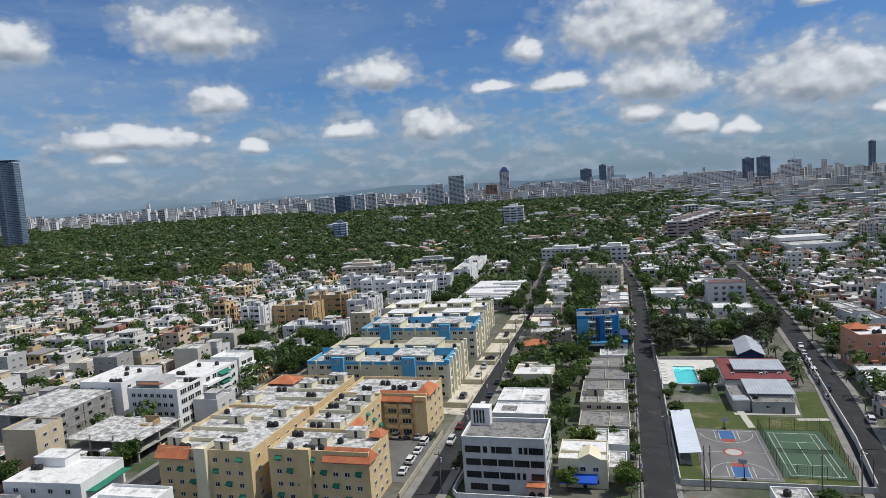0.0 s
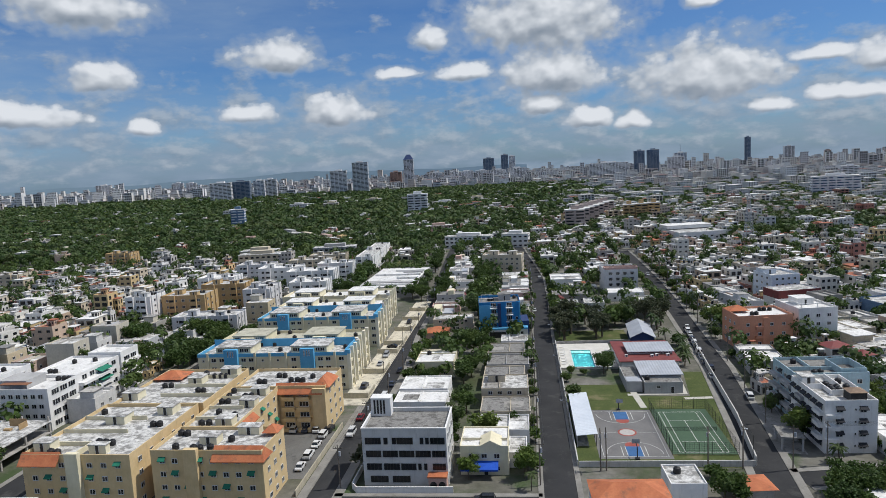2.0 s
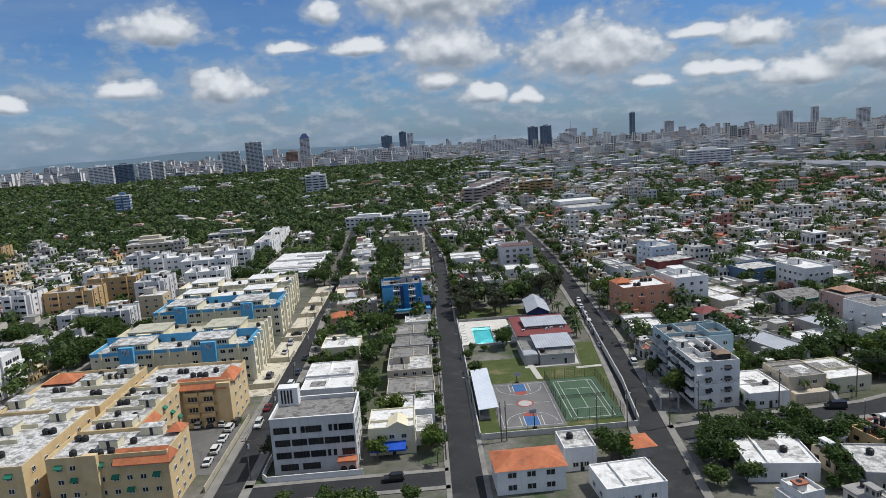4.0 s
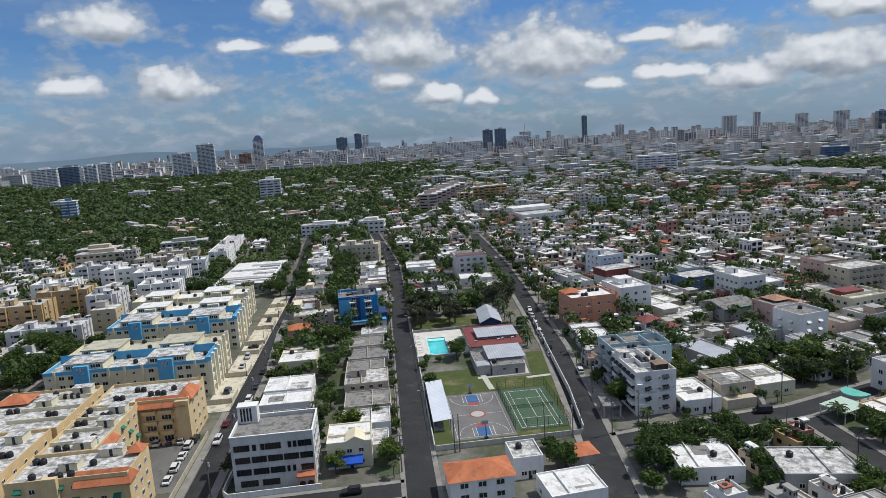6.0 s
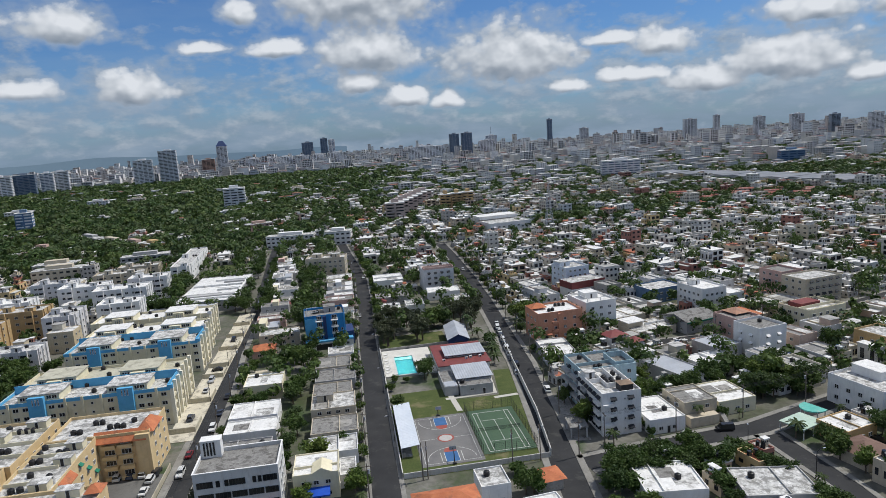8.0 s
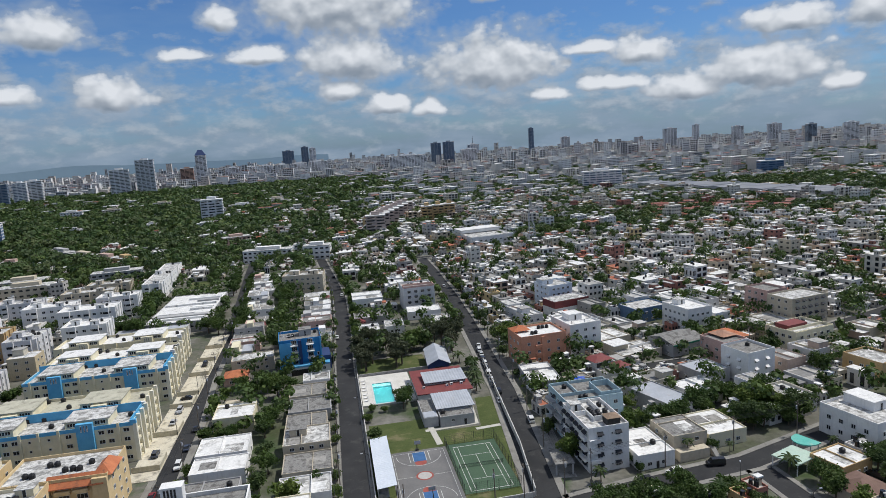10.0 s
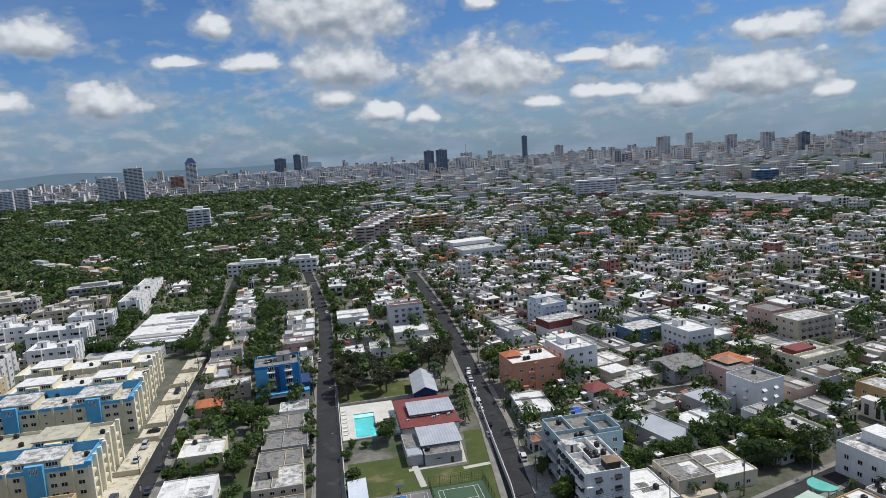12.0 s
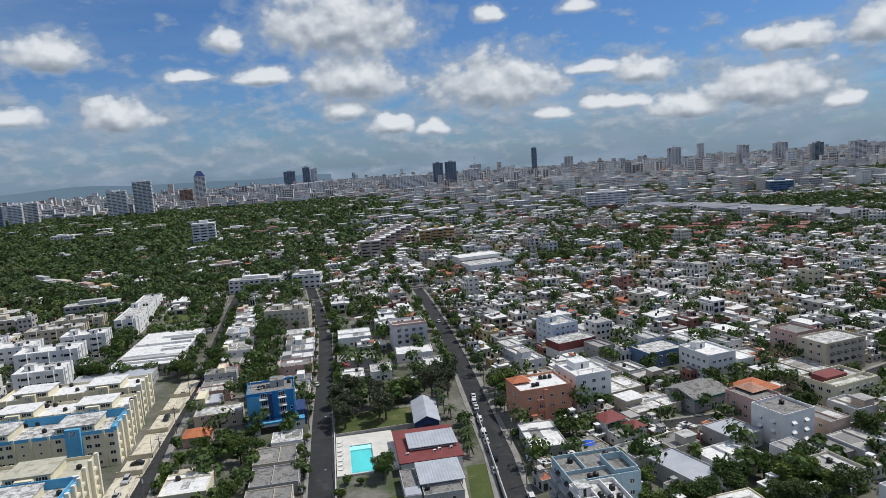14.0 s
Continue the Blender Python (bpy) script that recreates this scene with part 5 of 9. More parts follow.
# ---- middle block: grey office, blue building, houses ----
def grey_office():
    w, d, h = 19, 12.4, 12.6
    b = building("grey four-storey office block with ribbon windows", -62.8, -12.5, w, d, h, 0, surface("pale_grey_render", [(0.54, 0.535, 0.52), (0.66, 0.655, 0.64)], 0.3, 0.85, grain=1.5, grain_amount=0.1, streak=0.35), roof_grey, category="office building", name="office_building", parapet=0.9)
    part("coping", Shape().ring(-w / 2 - 0.12, -d / 2 - 0.12, w / 2 + 0.12, d / 2 + 0.12, h + 0.903, h + 1.0, 0.4), white_wall, b)
    rows = ((9.9, ((-7, 3.6), (-4.1, 0.9), (-2.2, 0.9), (0.2, 3.6), (4.0, 0.8), (5.2, 0.8), (7.5, 3.2))),
            (6.9, ((-7, 3.4), (-3.2, 3.4), (0.5, 3.4), (4.2, 3.4), (7.7, 3.0))),
            (3.9, ((-7, 3.4), (-3.0, 3.6), (0.8, 3.4), (3.3, 0.7), (4.6, 0.7), (6.6, 0.8), (8.0, 2.2))),
            (1.0, ((-6, 4), (-1, 4))))
    for z, row in rows:
        for u, ww in row:
            part("window", window_mesh(ww, 1.45, max(1, int(ww / 0.7)), dark_metal), None, b, m=on_wall(w, d, "s", u, z))
    windows(b, w, d, "e", 4, 3, 1.6, 1.3, 1.2, 3.0, 2)
    windows(b, w, d, "w", 4, 3, 1.6, 1.3, 1.2, 3.0, 2)
    part("stair_tower", Shape().box(-9.3, 3.2, h + 0.004, -4.6, 6.0, h + 4.2), white_wall, b)
    for i in range(4):
        part("louvre", Shape().box(-8.6 + 0.75 * i, 3.05, h + 0.6, -8.2 + 0.75 * i, 3.196, h + 3.9), dark_metal, b, "tall dark louvre")
    part("stair_tower_roof", Shape().box(-9.4, 3.1, h + 4.204, -4.5, 6.1, h + 4.4), white_wall, b)
    part("porch", Shape().box(5.4, -8.6, -0.2, 9.4, -6.204, 3.2), pink_wall, b, "brick-red porch with arches")
    part("porch_roof", Shape().box(5.2, -8.8, 3.204, 9.5, -6.204, 3.5), tile_orange, b)
    # flat dark plates paint the shade inside the two porch archways
    for u in (6.5, 8.4):
        part("arch", Shape().tube((u, -8.604, 1.6), (u, -8.64, 1.6), 0.75, 0.75, 14).box(u - 0.75, -8.64, 0, u + 0.75, -8.604, 1.6), dark_metal, b, "dark plate painting the shade of a porch archway")
    tagged(part("boundary_wall", strip([(-74.6, -8), (-74.8, -20), (-73.3, -22.0), (-52, -21.6)], 0.25, 1.5, 1.7), white_wall), "white curved boundary wall with railings", "wall", kind="structure")


grey_office()


def blue_building():
    w, d, h = 20.5, 14, 13.2
    b = building("bright blue apartment building with white balconies", -46.4, 114.5, w, d, h, 4, blue_wall, roof_grey, parapet=0.9)
    b.matrix_basis = b.matrix_basis @ Matrix.Diagonal((0.82, 1, 1, 1))
    part("bay", Shape().box(-1.0, -8.2, -0.2, 0.6, -7.004, h + 0.5), navy_wall, b, "dark recessed stair strip")
    for k in range(4):
        for u in (-2.6, 5.2):
            part("balcony_slab", Shape().box(u - 2.2, -8.6, 2.9 + 2.9 * k, u + 1.4, -7.004, 3.1 + 2.9 * k), white_wall, b)
            rail = Shape().box(u - 2.2, -8.62, 3.95 + 2.9 * k, u + 1.4, -8.54, 4.02 + 2.9 * k)
            for i in range(9):
                x = u - 2.16 + 3.5 * i / 8
                rail.box(x - 0.03, -8.6, 3.104 + 2.9 * k, x + 0.03, -8.56, 3.95 + 2.9 * k)
            part("railing", rail, white_wall, b)
            part("window", window_mesh(2.6, 2.1, 3), None, b, m=on_wall(w, d, "s", u - 0.4, 3.15 + 2.9 * k) if k < 3 else on_wall(w, d, "s", u - 0.4, 11.6))
        part("window", window_mesh(1.1, 1.2, 1), None, b, m=on_wall(w, d, "s", -8.2 + 16.6 * (k % 2), 3.7 + 2.9 * k)) if k < 3 else None
    windows(b, w, d, "e", 4, 3, 1.4, 1.2, 3.6, 2.9, 2)
    windows(b, w, d, "w", 4, 3, 1.2, 1.2, 3.6, 2.9, 2)
    part("ground_floor", Shape().box(-10.6, -10.4, -0.2, 13.4, -7.004, 3.2), white_wall, b, "white ground-floor frontage")
    part("band", Shape().box(-10.7, -10.5, 3.204, 13.5, -7.004, 3.9), sky_blue, b, "azure fascia band")
    part("garage_door", Shape().box(-5.5, -10.5, 0, 2.5, -10.404, 2.4), dark_metal, b)
    part("window", window_mesh(1.4, 1.2, 2), None, b, m=pose(5.5, -10.404, 1.2))
    part("window", window_mesh(1.4, 1.2, 2), None, b, m=pose(10.5, -10.404, 1.2))
    part("side_wing", Shape().box(10.254, -7, -0.2, 14.4, 4, 5.8), navy_wall, b, "purple-blue side wing")
    roof_room(b, 0, 0, 6, 5, h, 2.4, grey_wall, roof_grey)
    part("roof_frame", Shape().box(-9, -5, h + 1.9, -3, -4.8, h + 2.1).box(-9, 3, h + 1.9, -3, 3.2, h + 2.1).box(-9, -5, h + 0.004, -8.8, -4.8, h + 1.9).box(-9, 3, h + 0.004, -8.8, 3.2, h + 1.9), white_wall, b)
    tanks_on(b, [(-5, 0), (-3.2, 0.4), (8, 3)], h)
    part("front_panel", Shape().box(-w / 2 + 0.1, -d / 2 - 0.16, 3.3, -w / 2 + w * 0.3, -d / 2 - 0.012, h - 0.3), sky_blue, b, "lighter blue front panel")
    part("base_band", Shape().box(-w / 2 - 0.12, -d / 2 - 0.2, 2.7, w / 2 + 0.12, -d / 2 - 0.012, 3.2), white_wall, b, "white band above the ground floor")
    part("garage_door", Shape().box(-1.6, -d / 2 - 0.1, 0.1, 2.6, -d / 2 - 0.012, 2.4), dark_metal, b)
    part("edge_pier", Shape().box(w / 2 - 0.7, -d / 2 - 0.3, 3.204, w / 2 - 0.1, -d / 2 - 0.012, h + 0.7), sky_blue, b)


blue_building()


def named_house(label, x, y, w, d, h, turn, wall, roof, sides="se", n=3, floors=1, parapet=0.35, tanks=(), awn=None, category="house", name="house", wz=1.0):
    b = building(label, x, y, w, d, h, turn, wall, roof, category, parapet, name)
    for s in sides:
        windows(b, w, d, s, floors, n if s in "sn" else max(2, int(d / 4.5)), 1.3, 1.1, wz, 3.0, 2, awn=awn)
    part("door", door_mesh(1.0, 2.1), None, b, m=on_wall(w, d, sides[0], 0.3, 0))
    tanks_on(b, tanks, h)
    rr = random.Random(int(x * 31 + y * 17))
    if h < 7 and w * d > 70 and roof not in (tile_orange, tile_red, zinc):
        for i in range(2):
            pw, pd = rr.uniform(0.2, 0.42) * w, rr.uniform(0.25, 0.5) * d
            px, py = rr.uniform(-0.5, 0.5) * (w - pw - 1), rr.uniform(-0.5, 0.5) * (d - pd - 1)
            part("roof_patch", Shape().box(px - pw / 2, py - pd / 2, h + 0.004, px + pw / 2, py + pd / 2, h + 0.03 + 0.02 * i), rr.choice((roof_bright, roof_white, roof_grey, concrete)), b)
        if w > d:
            u = rr.uniform(-0.25, 0.25) * w
            part("roof_wall", Shape().box(u, -d / 2 + 0.25, h + 0.06, u + 0.16, d / 2 - 0.25, h + rr.uniform(0.3, 0.7)), wall, b)
        else:
            u = rr.uniform(-0.25, 0.25) * d
            part("roof_wall", Shape().box(-w / 2 + 0.25, u, h + 0.06, w / 2 - 0.25, u + 0.16, h + rr.uniform(0.3, 0.7)), wall, b)
    return b


def middle_block():
    b = named_house("two-storey cream house with a blue awning", -45.6, -7.6, 11, 11, 6.6, 0, cream_wall, roof_bright, "se", 3, 2)
    part("awning", Shape().add([(-5.3, -5.51, 3.4), (3.2, -5.51, 3.4), (3.2, -8.2, 2.5), (-5.3, -8.2, 2.5), (-5.3, -5.51, 3.3), (3.2, -5.51, 3.3), (3.2, -8.2, 2.1), (-5.3, -8.2, 2.1)],
                              [(0, 3, 2, 1), (4, 5, 6, 7), (3, 7, 6, 2), (0, 4, 7, 3), (1, 2, 6, 5)]), blue_cloth, b, "bright blue canvas awning")
    part("gable", Shape().add([(-1, -5.6, 6.95), (4, -5.6, 6.95), (1.5, -5.6, 8.2), (-1, 0, 6.95), (4, 0, 6.95), (1.5, 0, 8.2)], [(0, 1, 2), (0, 2, 5, 3), (1, 4, 5, 2), (3, 5, 4)]), cream_wall, b)
    named_house("low white house annexe with flat roof", -38.0, -5, 4.2, 9, 3.4, 0, white_wall, roof_white, "se", 1)
    named_house("white single-storey house with patched flat roof", -42.0, 7.6, 13.5, 10, 3.8, 0, white_wall, roof_white, "es", 3, tanks=((-4, -3), (-4, -1.5)))
    named_house("grey house with stained concrete roof", -41.6, 20.4, 13.5, 11.5, 3.8, 0, beige_wall, roof_grey, "es", 3)
    b = named_house("two-storey beige house with roof terrace", -42.0, 34, 13.5, 12.5, 5.6, 0, beige_wall, roof_white, "es", 4, 2)
    roof_room(b, -5, 0, 0, 5, 5.6, 2.0, beige_wall, roof_grey)
    named_house("low house with weathered grey flat roof", -42.6, 48.4, 13.0, 12, 3.8, 0, beige_wall, roof_grey, "es", 3)
    named_house("flat-roofed grey house with yard", -41.8, 62.6, 14.0, 12, 3.6, 0, grey_wall, roof_grey, "es", 3)
    named_house("low house with cluttered grey roof", -42.8, 77.2, 13.0, 12, 3.4, 0, beige_wall, roof_grey, "es", 2)
    named_house("small whitewashed outbuilding", -40.0, 91.0, 10, 9, 3.2, 0, white_wall, roof_white, "es", 2)
    named_house("workshop with dark stained flat roof", -66.4, -2.4, 15.5, 8.4, 4.2, 0, grey_wall, roof_grey, "ws", 2)
    named_house("workshop with grey flat roof", -66.4, 9.6, 15, 13.4, 4.2, 0, grey_wall, roof_grey, "ws", 2, tanks=((5, 3),))
    named_house("warehouse with bright white roof", -66.0, 25.6, 15, 9.2, 4.2, 0, white_wall, roof_bright, "we", 2, category="warehouse", name="warehouse")
    named_house("warehouse with white sealed roof", -66.4, 37.4, 14.6, 12, 4.4, 0, white_wall, roof_bright, "we", 2, category="warehouse", name="warehouse")
    b = named_house("cream house with white L-shaped roof", -66.2, 62.0, 13, 13, 5.2, 0, cream_wall, roof_bright, "se", 3, 1, tanks=((-3, 3),))
    part("side_wing", Shape().box(-6.4, 6.504, -0.2, 0, 12, 4.4), beige_wall, b)
    b = building("small house with an orange tiled roof", -71.5, 105, 9, 8, 3.4, 0, pink_wall, tile_orange, "house", 0.0, "house")
    part("hip_roof", Shape().hip(-4.5, -4, 4.5, 4, 3.41, 5.2), tile_orange, b)
    windows(b, 9, 8, "s", 1, 2, 1.3, 1.1)
    named_house("two-storey beige row house", -66.5, 120, 17, 9, 5.2, 3, beige_wall, roof_white, "se", 4, 2)
    # terraces up the street
    tones = [beige_wall, white_wall, grey_wall, cream_wall, pink_wall, white_wall]
    roofs = [roof_grey, roof_white, roof_grey, roof_white, roof_bright, roof_grey]
    for lane in (0, 1):
        y = 131.0
        while y < 322:
            dd, w, h = random.uniform(6.5, 11), random.uniform(11, 17), random.choice((3.2, 3.5, 3.8, 4.3, 6.2))
            if lane == 0:
                x, turn, label = along(LEFT_ROAD, y) + 5.4 + w / 2, 1, "row house with long flat roof up the side street"
            else:
                x, turn, label = along(MID_ROAD, y) - 5.4 - w / 2, 1, "row house with flat roof facing the street"
            if not (lane == 1 and 238 < y < 268):
                b = named_house(label, x, y + dd / 2, w, dd, h, turn + random.uniform(-1, 1), random.choice(tones), random.choice(roofs), "se", 3, 2 if h > 6 else 1, parapet=random.choice((0.15, 0.3, 0.6)))
                if random.random() < 0.45:
                    x0 = random.uniform(-w / 2 + 0.6, w / 2 - 5)
                    part("upper_room", Shape().box(x0, -dd / 2 + 0.5, h + 0.004, x0 + random.uniform(2.6, 4.4), dd / 2 - random.uniform(0.5, 3), h + 2.3), random.choice(tones), b)
                if random.random() < 0.5:
                    part("sheet_patch", Shape().box(w / 2 - 4.4, -dd / 2 + 0.4, h + 0.1, w / 2 - 0.4, dd / 2 - 0.4, h + 0.22), random.choice((zinc, roof_bright, tile_red, zinc)), b)
            y += dd + random.choice((0.5, 0.8, 1.5, 3.0))


middle_block()


# ---- houses beyond the sports ground and along the curved street ----
def upper_block():
    b = building("mauve four-storey apartment house with dark awnings", 13.9, 195.5, 17, 18, 11.6, 2, lavender, roof_white, parapet=0.9)
    windows(b, 17, 18, "s", 4, 4, 1.5, 1.2, 0.9, 2.9, 2, awn=surface_awn())
    windows(b, 17, 18, "e", 4, 5, 1.4, 1.2, 1.0, 3.0, 2)
    part("roof_terrace", Shape().ring(-8.4, -8.9, 8.4, -3, 12.504, 13.6, 0.2), pink_wall, b, "pink roof terrace wall")
    tanks_on(b, [(-4, 2), (-2.2, 2), (4, 6)], 11.6)
    named_house("white house with long flat roof", -12.7, 214, 17, 18, 4.6, 0, white_wall, roof_bright, "se", 4)
    named_house("white cottage with patched roof", -16.0, 149, 10, 12, 3.8, 0, white_wall, roof_bright, "se", 2, tanks=((2, 2),))
    named_house("white cottage beside a brick patio", -3.6, 152, 9, 11, 3.8, 0, white_wall, roof_white, "se", 2)
    named_house("white flat-roofed house with metal shade", 14.0, 173, 17, 12, 4.0, -3, white_wall, roof_bright, "se", 4)
    named_house("small brown house with white roof", 5.0, 131, 10, 10, 3.6, -3, raw_wall, roof_bright, "se", 2)
    named_house("grey house with a red shed roof", -13.0, 172, 18, 13, 4.2, 0, grey_wall, roof_grey, "se", 3)
    b = building("small house with a dark red roof", -20.0, 164, 6, 6, 3.2, 0, pink_wall, tile_red, "house", 0, "house")
    part("hip_roof", Shape().hip(-3, -3, 3, 3, 3.21, 4.6), tile_red, b)
    b = building("beige four-storey apartment block with roof rooms", -48.8, 257, 25, 13, 12.4, -7, beige_wall, roof_white, parapet=0.9)
    windows(b, 25, 13, "s", 4, 7, 1.5, 1.2, 1.0, 3.0, 2)
    windows(b, 25, 13, "e", 4, 3, 1.4, 1.2, 1.0, 3.0, 2)
    tanks_on(b, [(-6, 2), (-4, 2), (3, 3), (5, 3)], 12.4)
    roof_room(b, -9, 0, -3, 5, 12.4, 2.3, beige_wall)
    roof_room(b, 4, -2, 9, 2, 12.4, 2.3, beige_wall)


def surface_awn():
    return dark_cloth


upper_block()


# ---- east side of the curved street ----
def east_side():
    b = building("salmon three-storey apartment house with white roof", 48.0, 89.4, 19, 14.4, 11.4, 5, orange_wall, roof_bright, parapet=0.8)
    windows(b, 19, 14.4, "s", 3, 4, 1.2, 1.1, 1.6, 3.4, 2)
    windows(b, 19, 14.4, "w", 3, 3, 1.2, 1.1, 1.6, 3.4, 2)
    part("hip_roof", Shape().hip(-9.2, 0.6, -2.6, 6.2, 12.25, 13.9), tile_orange, b, "orange tiled corner roof")
    for k in range(2):
        part("balcony", Shape().box(-3.6, -8.1, 4.0 + 3.4 * k, -1.0, -7.204, 4.9 + 3.4 * k), orange_wall, b)
    part("corner_pier", Shape().box(-1.0, -7.7, -0.2, 0.6, -7.204, 11.4), orange_wall, b)
    tanks_on(b, [(-3, -3), (-1.4, -2.8), (4, 3), (2.4, 3.2), (5.8, 2.8)], 11.4)
    b = building("white four-storey house with roof terraces", 66.6, 94.2, 14, 16, 12.8, 8, white_wall, roof_bright, parapet=0.8)
    windows(b, 14, 16, "s", 4, 3, 1.4, 1.2, 1.0, 3.05, 2, frame_mat=lavender)
    windows(b, 14, 16, "w", 4, 3, 1.2, 1.2, 1.0, 3.05, 2)
    roof_room(b, -3, 0, 3, 6, 12.8, 2.4, white_wall, roof_bright)
    part("roof_frame", Shape().box(-6, -7.6, 14.9, 6, -7.4, 15.1).box(-6, -1, 14.9, -5.8, -0.8, 15.1).box(-6, -7.6, 13.604, -5.8, -7.4, 14.9).box(5.8, -7.6, 13.604, 6, -7.4, 14.9).box(-0.1, -7.6, 13.604, 0.1, -7.4, 14.9).box(-6, -7.4, 14.9, -5.8, -1, 15.1), white_wall, b, "white pergola frame")
    # white tower with awnings and the pale blue block behind it
    w, d, h = 11.4, 18.0, 11.8
    b = building("white four-storey corner house with charcoal awnings", 37.5, 7.4, w, d, h, 1, white_wall, roof_white, parapet=0.9)
    windows(b, w, d, "s", 4, 2, 1.5, 1.2, 1.1, 2.9, 2, awn=dark_cloth, margin=0.6)
    windows(b, w, d, "w", 4, 6, 1.8, 1.3, 1.1, 2.9, 2, awn=dark_cloth, margin=0.5)
    windows(b, w, d, "e", 4, 3, 1.3, 1.2, 1.1, 2.9, 2)
    for k in range(4):
        for u in (0.9, 1.8):
            part("window", window_mesh(0.5, 0.6, 1), None, b, m=on_wall(w, d, "s", u, 1.5 + 2.9 * k))
        if k:
            part("balcony", Shape().box(-w / 2 - 0.9, -d / 2 + 1.0, 2.9 * k - 0.1, -w / 2 - 0.004, -4.4, 2.9 * k + 0.8), white_wall, b)
            part("balcony", Shape().box(-w / 2, -d / 2 - 0.9, 2.9 * k - 0.1, -w / 2 + 3.0, -d / 2 - 0.004, 2.9 * k + 0.8), white_wall, b)
            part("balcony", Shape().box(-w / 2 - 0.9, 1.8, 2.9 * k - 0.1, -w / 2 - 0.004, 5.2, 2.9 * k + 0.8), grey_wall, b)
    part("roof_hut", Shape().box(0.4, -7.6, h + 0.004, 4.0, -4.4, h + 2.1), dark_metal, b, "dark roof hut")
    part("roof_hut_top", Shape().hip(0.4, -7.6, 4.0, -4.4, h + 2.104, h + 2.9, 0, 0.3), surface("brown_shingle", [(0.24, 0.17, 0.12), (0.3, 0.22, 0.16)], 1, 0.9), b, "brown shingled hut roof")
    part("roof_wall", Shape().box(-1.6, -3.6, h + 0.004, 5.4, -3.4, h + 1.4).box(-1.8, -3.4, h + 0.004, -1.6, 7, h + 1.2), white_wall, b)
    part("roof_wall", Shape().box(-5.4, 1.0, h + 0.004, -1.9, 1.2, h + 1.3).box(1.8, 1.0, h + 0.004, 2.0, 8.6, h + 1.3), white_wall, b)
    roof_room(b, -5.2, 4.0, -2.2, 7.4, h, 2.0, white_wall, roof_white)
    tanks_on(b, [(-0.6, -1.2), (0.9, -1.0), (-0.3, 0.4), (1.2, 0.6), (3.4, 0.6), (-0.4, 2.6), (3.6, 5)], h)
    w, d, h = 18.0, 14.0, 12.1
    b = building("pale blue stained apartment block with grey roof", 41.5, 23.8, w, d, h, 1, pale_blue, roof_grey, parapet=0.9)
    windows(b, w, d, "w", 4, 4, 1.5, 1.2, 1.2, 2.95, 2, awn=dark_cloth, awn_every=2)
    windows(b, w, d, "e", 4, 3, 1.4, 1.2, 1.2, 2.95, 2)
    for k in range(4):
        part("window", window_mesh(1.3, 1.2, 2), None, b, m=on_wall(w, d, "s", 6.6, 1.2 + 2.95 * k))
    for k in range(1, 4):
        part("balcony", Shape().box(-w / 2 - 1.4, -6.4, 2.95 * k - 0.1, -w / 2 - 0.004, -0.6, 2.95 * k + 0.8), grey_wall, b)
        part("balcony", Shape().box(-w / 2 - 1.4, 0.6, 2.95 * k - 0.1, -w / 2 - 0.004, 6.4, 2.95 * k + 0.8), grey_wall, b)
    part("roof_terrace", Shape().ring(2.4, -6.4, 8.6, 2.4, h + 0.004, h + 1.8, 0.2), pale_blue, b, "pale blue roof terrace wall")
    part("roof_wall", Shape().box(-8.7, -2.2, h + 0.004, 2.2, -2.0, h + 1.0).box(-3.2, -1.8, h + 0.004, -3.0, 6.7, h + 1.0), pale_blue, b)
    tanks_on(b, [(-2, -5), (-5, 4), (5, 4.8), (-3.6, -5.4)], h)
    gar = thing("carport", "open concrete carport beside the white corner house", "carport", pose(26.6, 8.0, 0, 0, 0, -7))
    claim(26.6, 8, 5, 22, -7)
    part("roof", Shape().box(-2.6, -9, 3.2, 2.6, -2, 3.5), roof_grey, gar)
    for x, y in ((-2.2, -8.5), (2.2, -8.5), (-2.2, -2.5), (2.2, -2.5)):
        part("column", Shape().box(x - 0.2, y - 0.2, -0.2, x + 0.2, y + 0.2, 3.196), grey_wall, gar)
    part("floor", Shape().box(-2.9, -10, -0.2, 2.9, 20, 0.1), concrete, gar)
    # low houses
    H = named_house
    H("low white house with flat roof and walled yard", 40.6, 64.4, 11.5, 19, 3.8, -3, grey_wall, roof_bright, "ws", 3)
    H("house with a blue tarpaulin on its roof", 52, 54, 9, 9, 3.4, 12, beige_wall, roof_grey, "ws", 2)
    part("tarpaulin", Shape().add([(50, 52, 3.5), (53.6, 52.6, 3.48), (54.2, 55.4, 3.75), (52, 56.6, 3.5), (49.6, 55, 3.7), (51.9, 54.2, 4.15)], [(0, 1, 5), (1, 2, 5), (2, 3, 5), (3, 4, 5), (4, 0, 5), (4, 3, 2, 1, 0)]), blue_cloth)
    tagged(bpy.data.objects["tarpaulin"], "crumpled bright blue tarpaulin on a flat roof", "tarpaulin")
    b = building("white house with dark red roofs", 66.0, 62.5, 11, 13, 3.4, 14, white_wall, roof_grey, "house", 0.5, "house")
    part("upper_storey", Shape().box(-5.4, -0.5, 3.404, 2.0, 6.3, 6.2), white_wall, b)
    part("hip_roof", Shape().hip(-5.7, -0.8, 2.3, 6.5, 6.21, 7.3), tile_red, b)
    part("hip_roof", Shape().hip(0.6, -6.4, 5.4, -0.9, 4.9, 6.0), tile_red, b)
    part("porch_room", Shape().box(0.9, -6.1, 3.404, 5.2, -1.1, 4.9), white_wall, b)
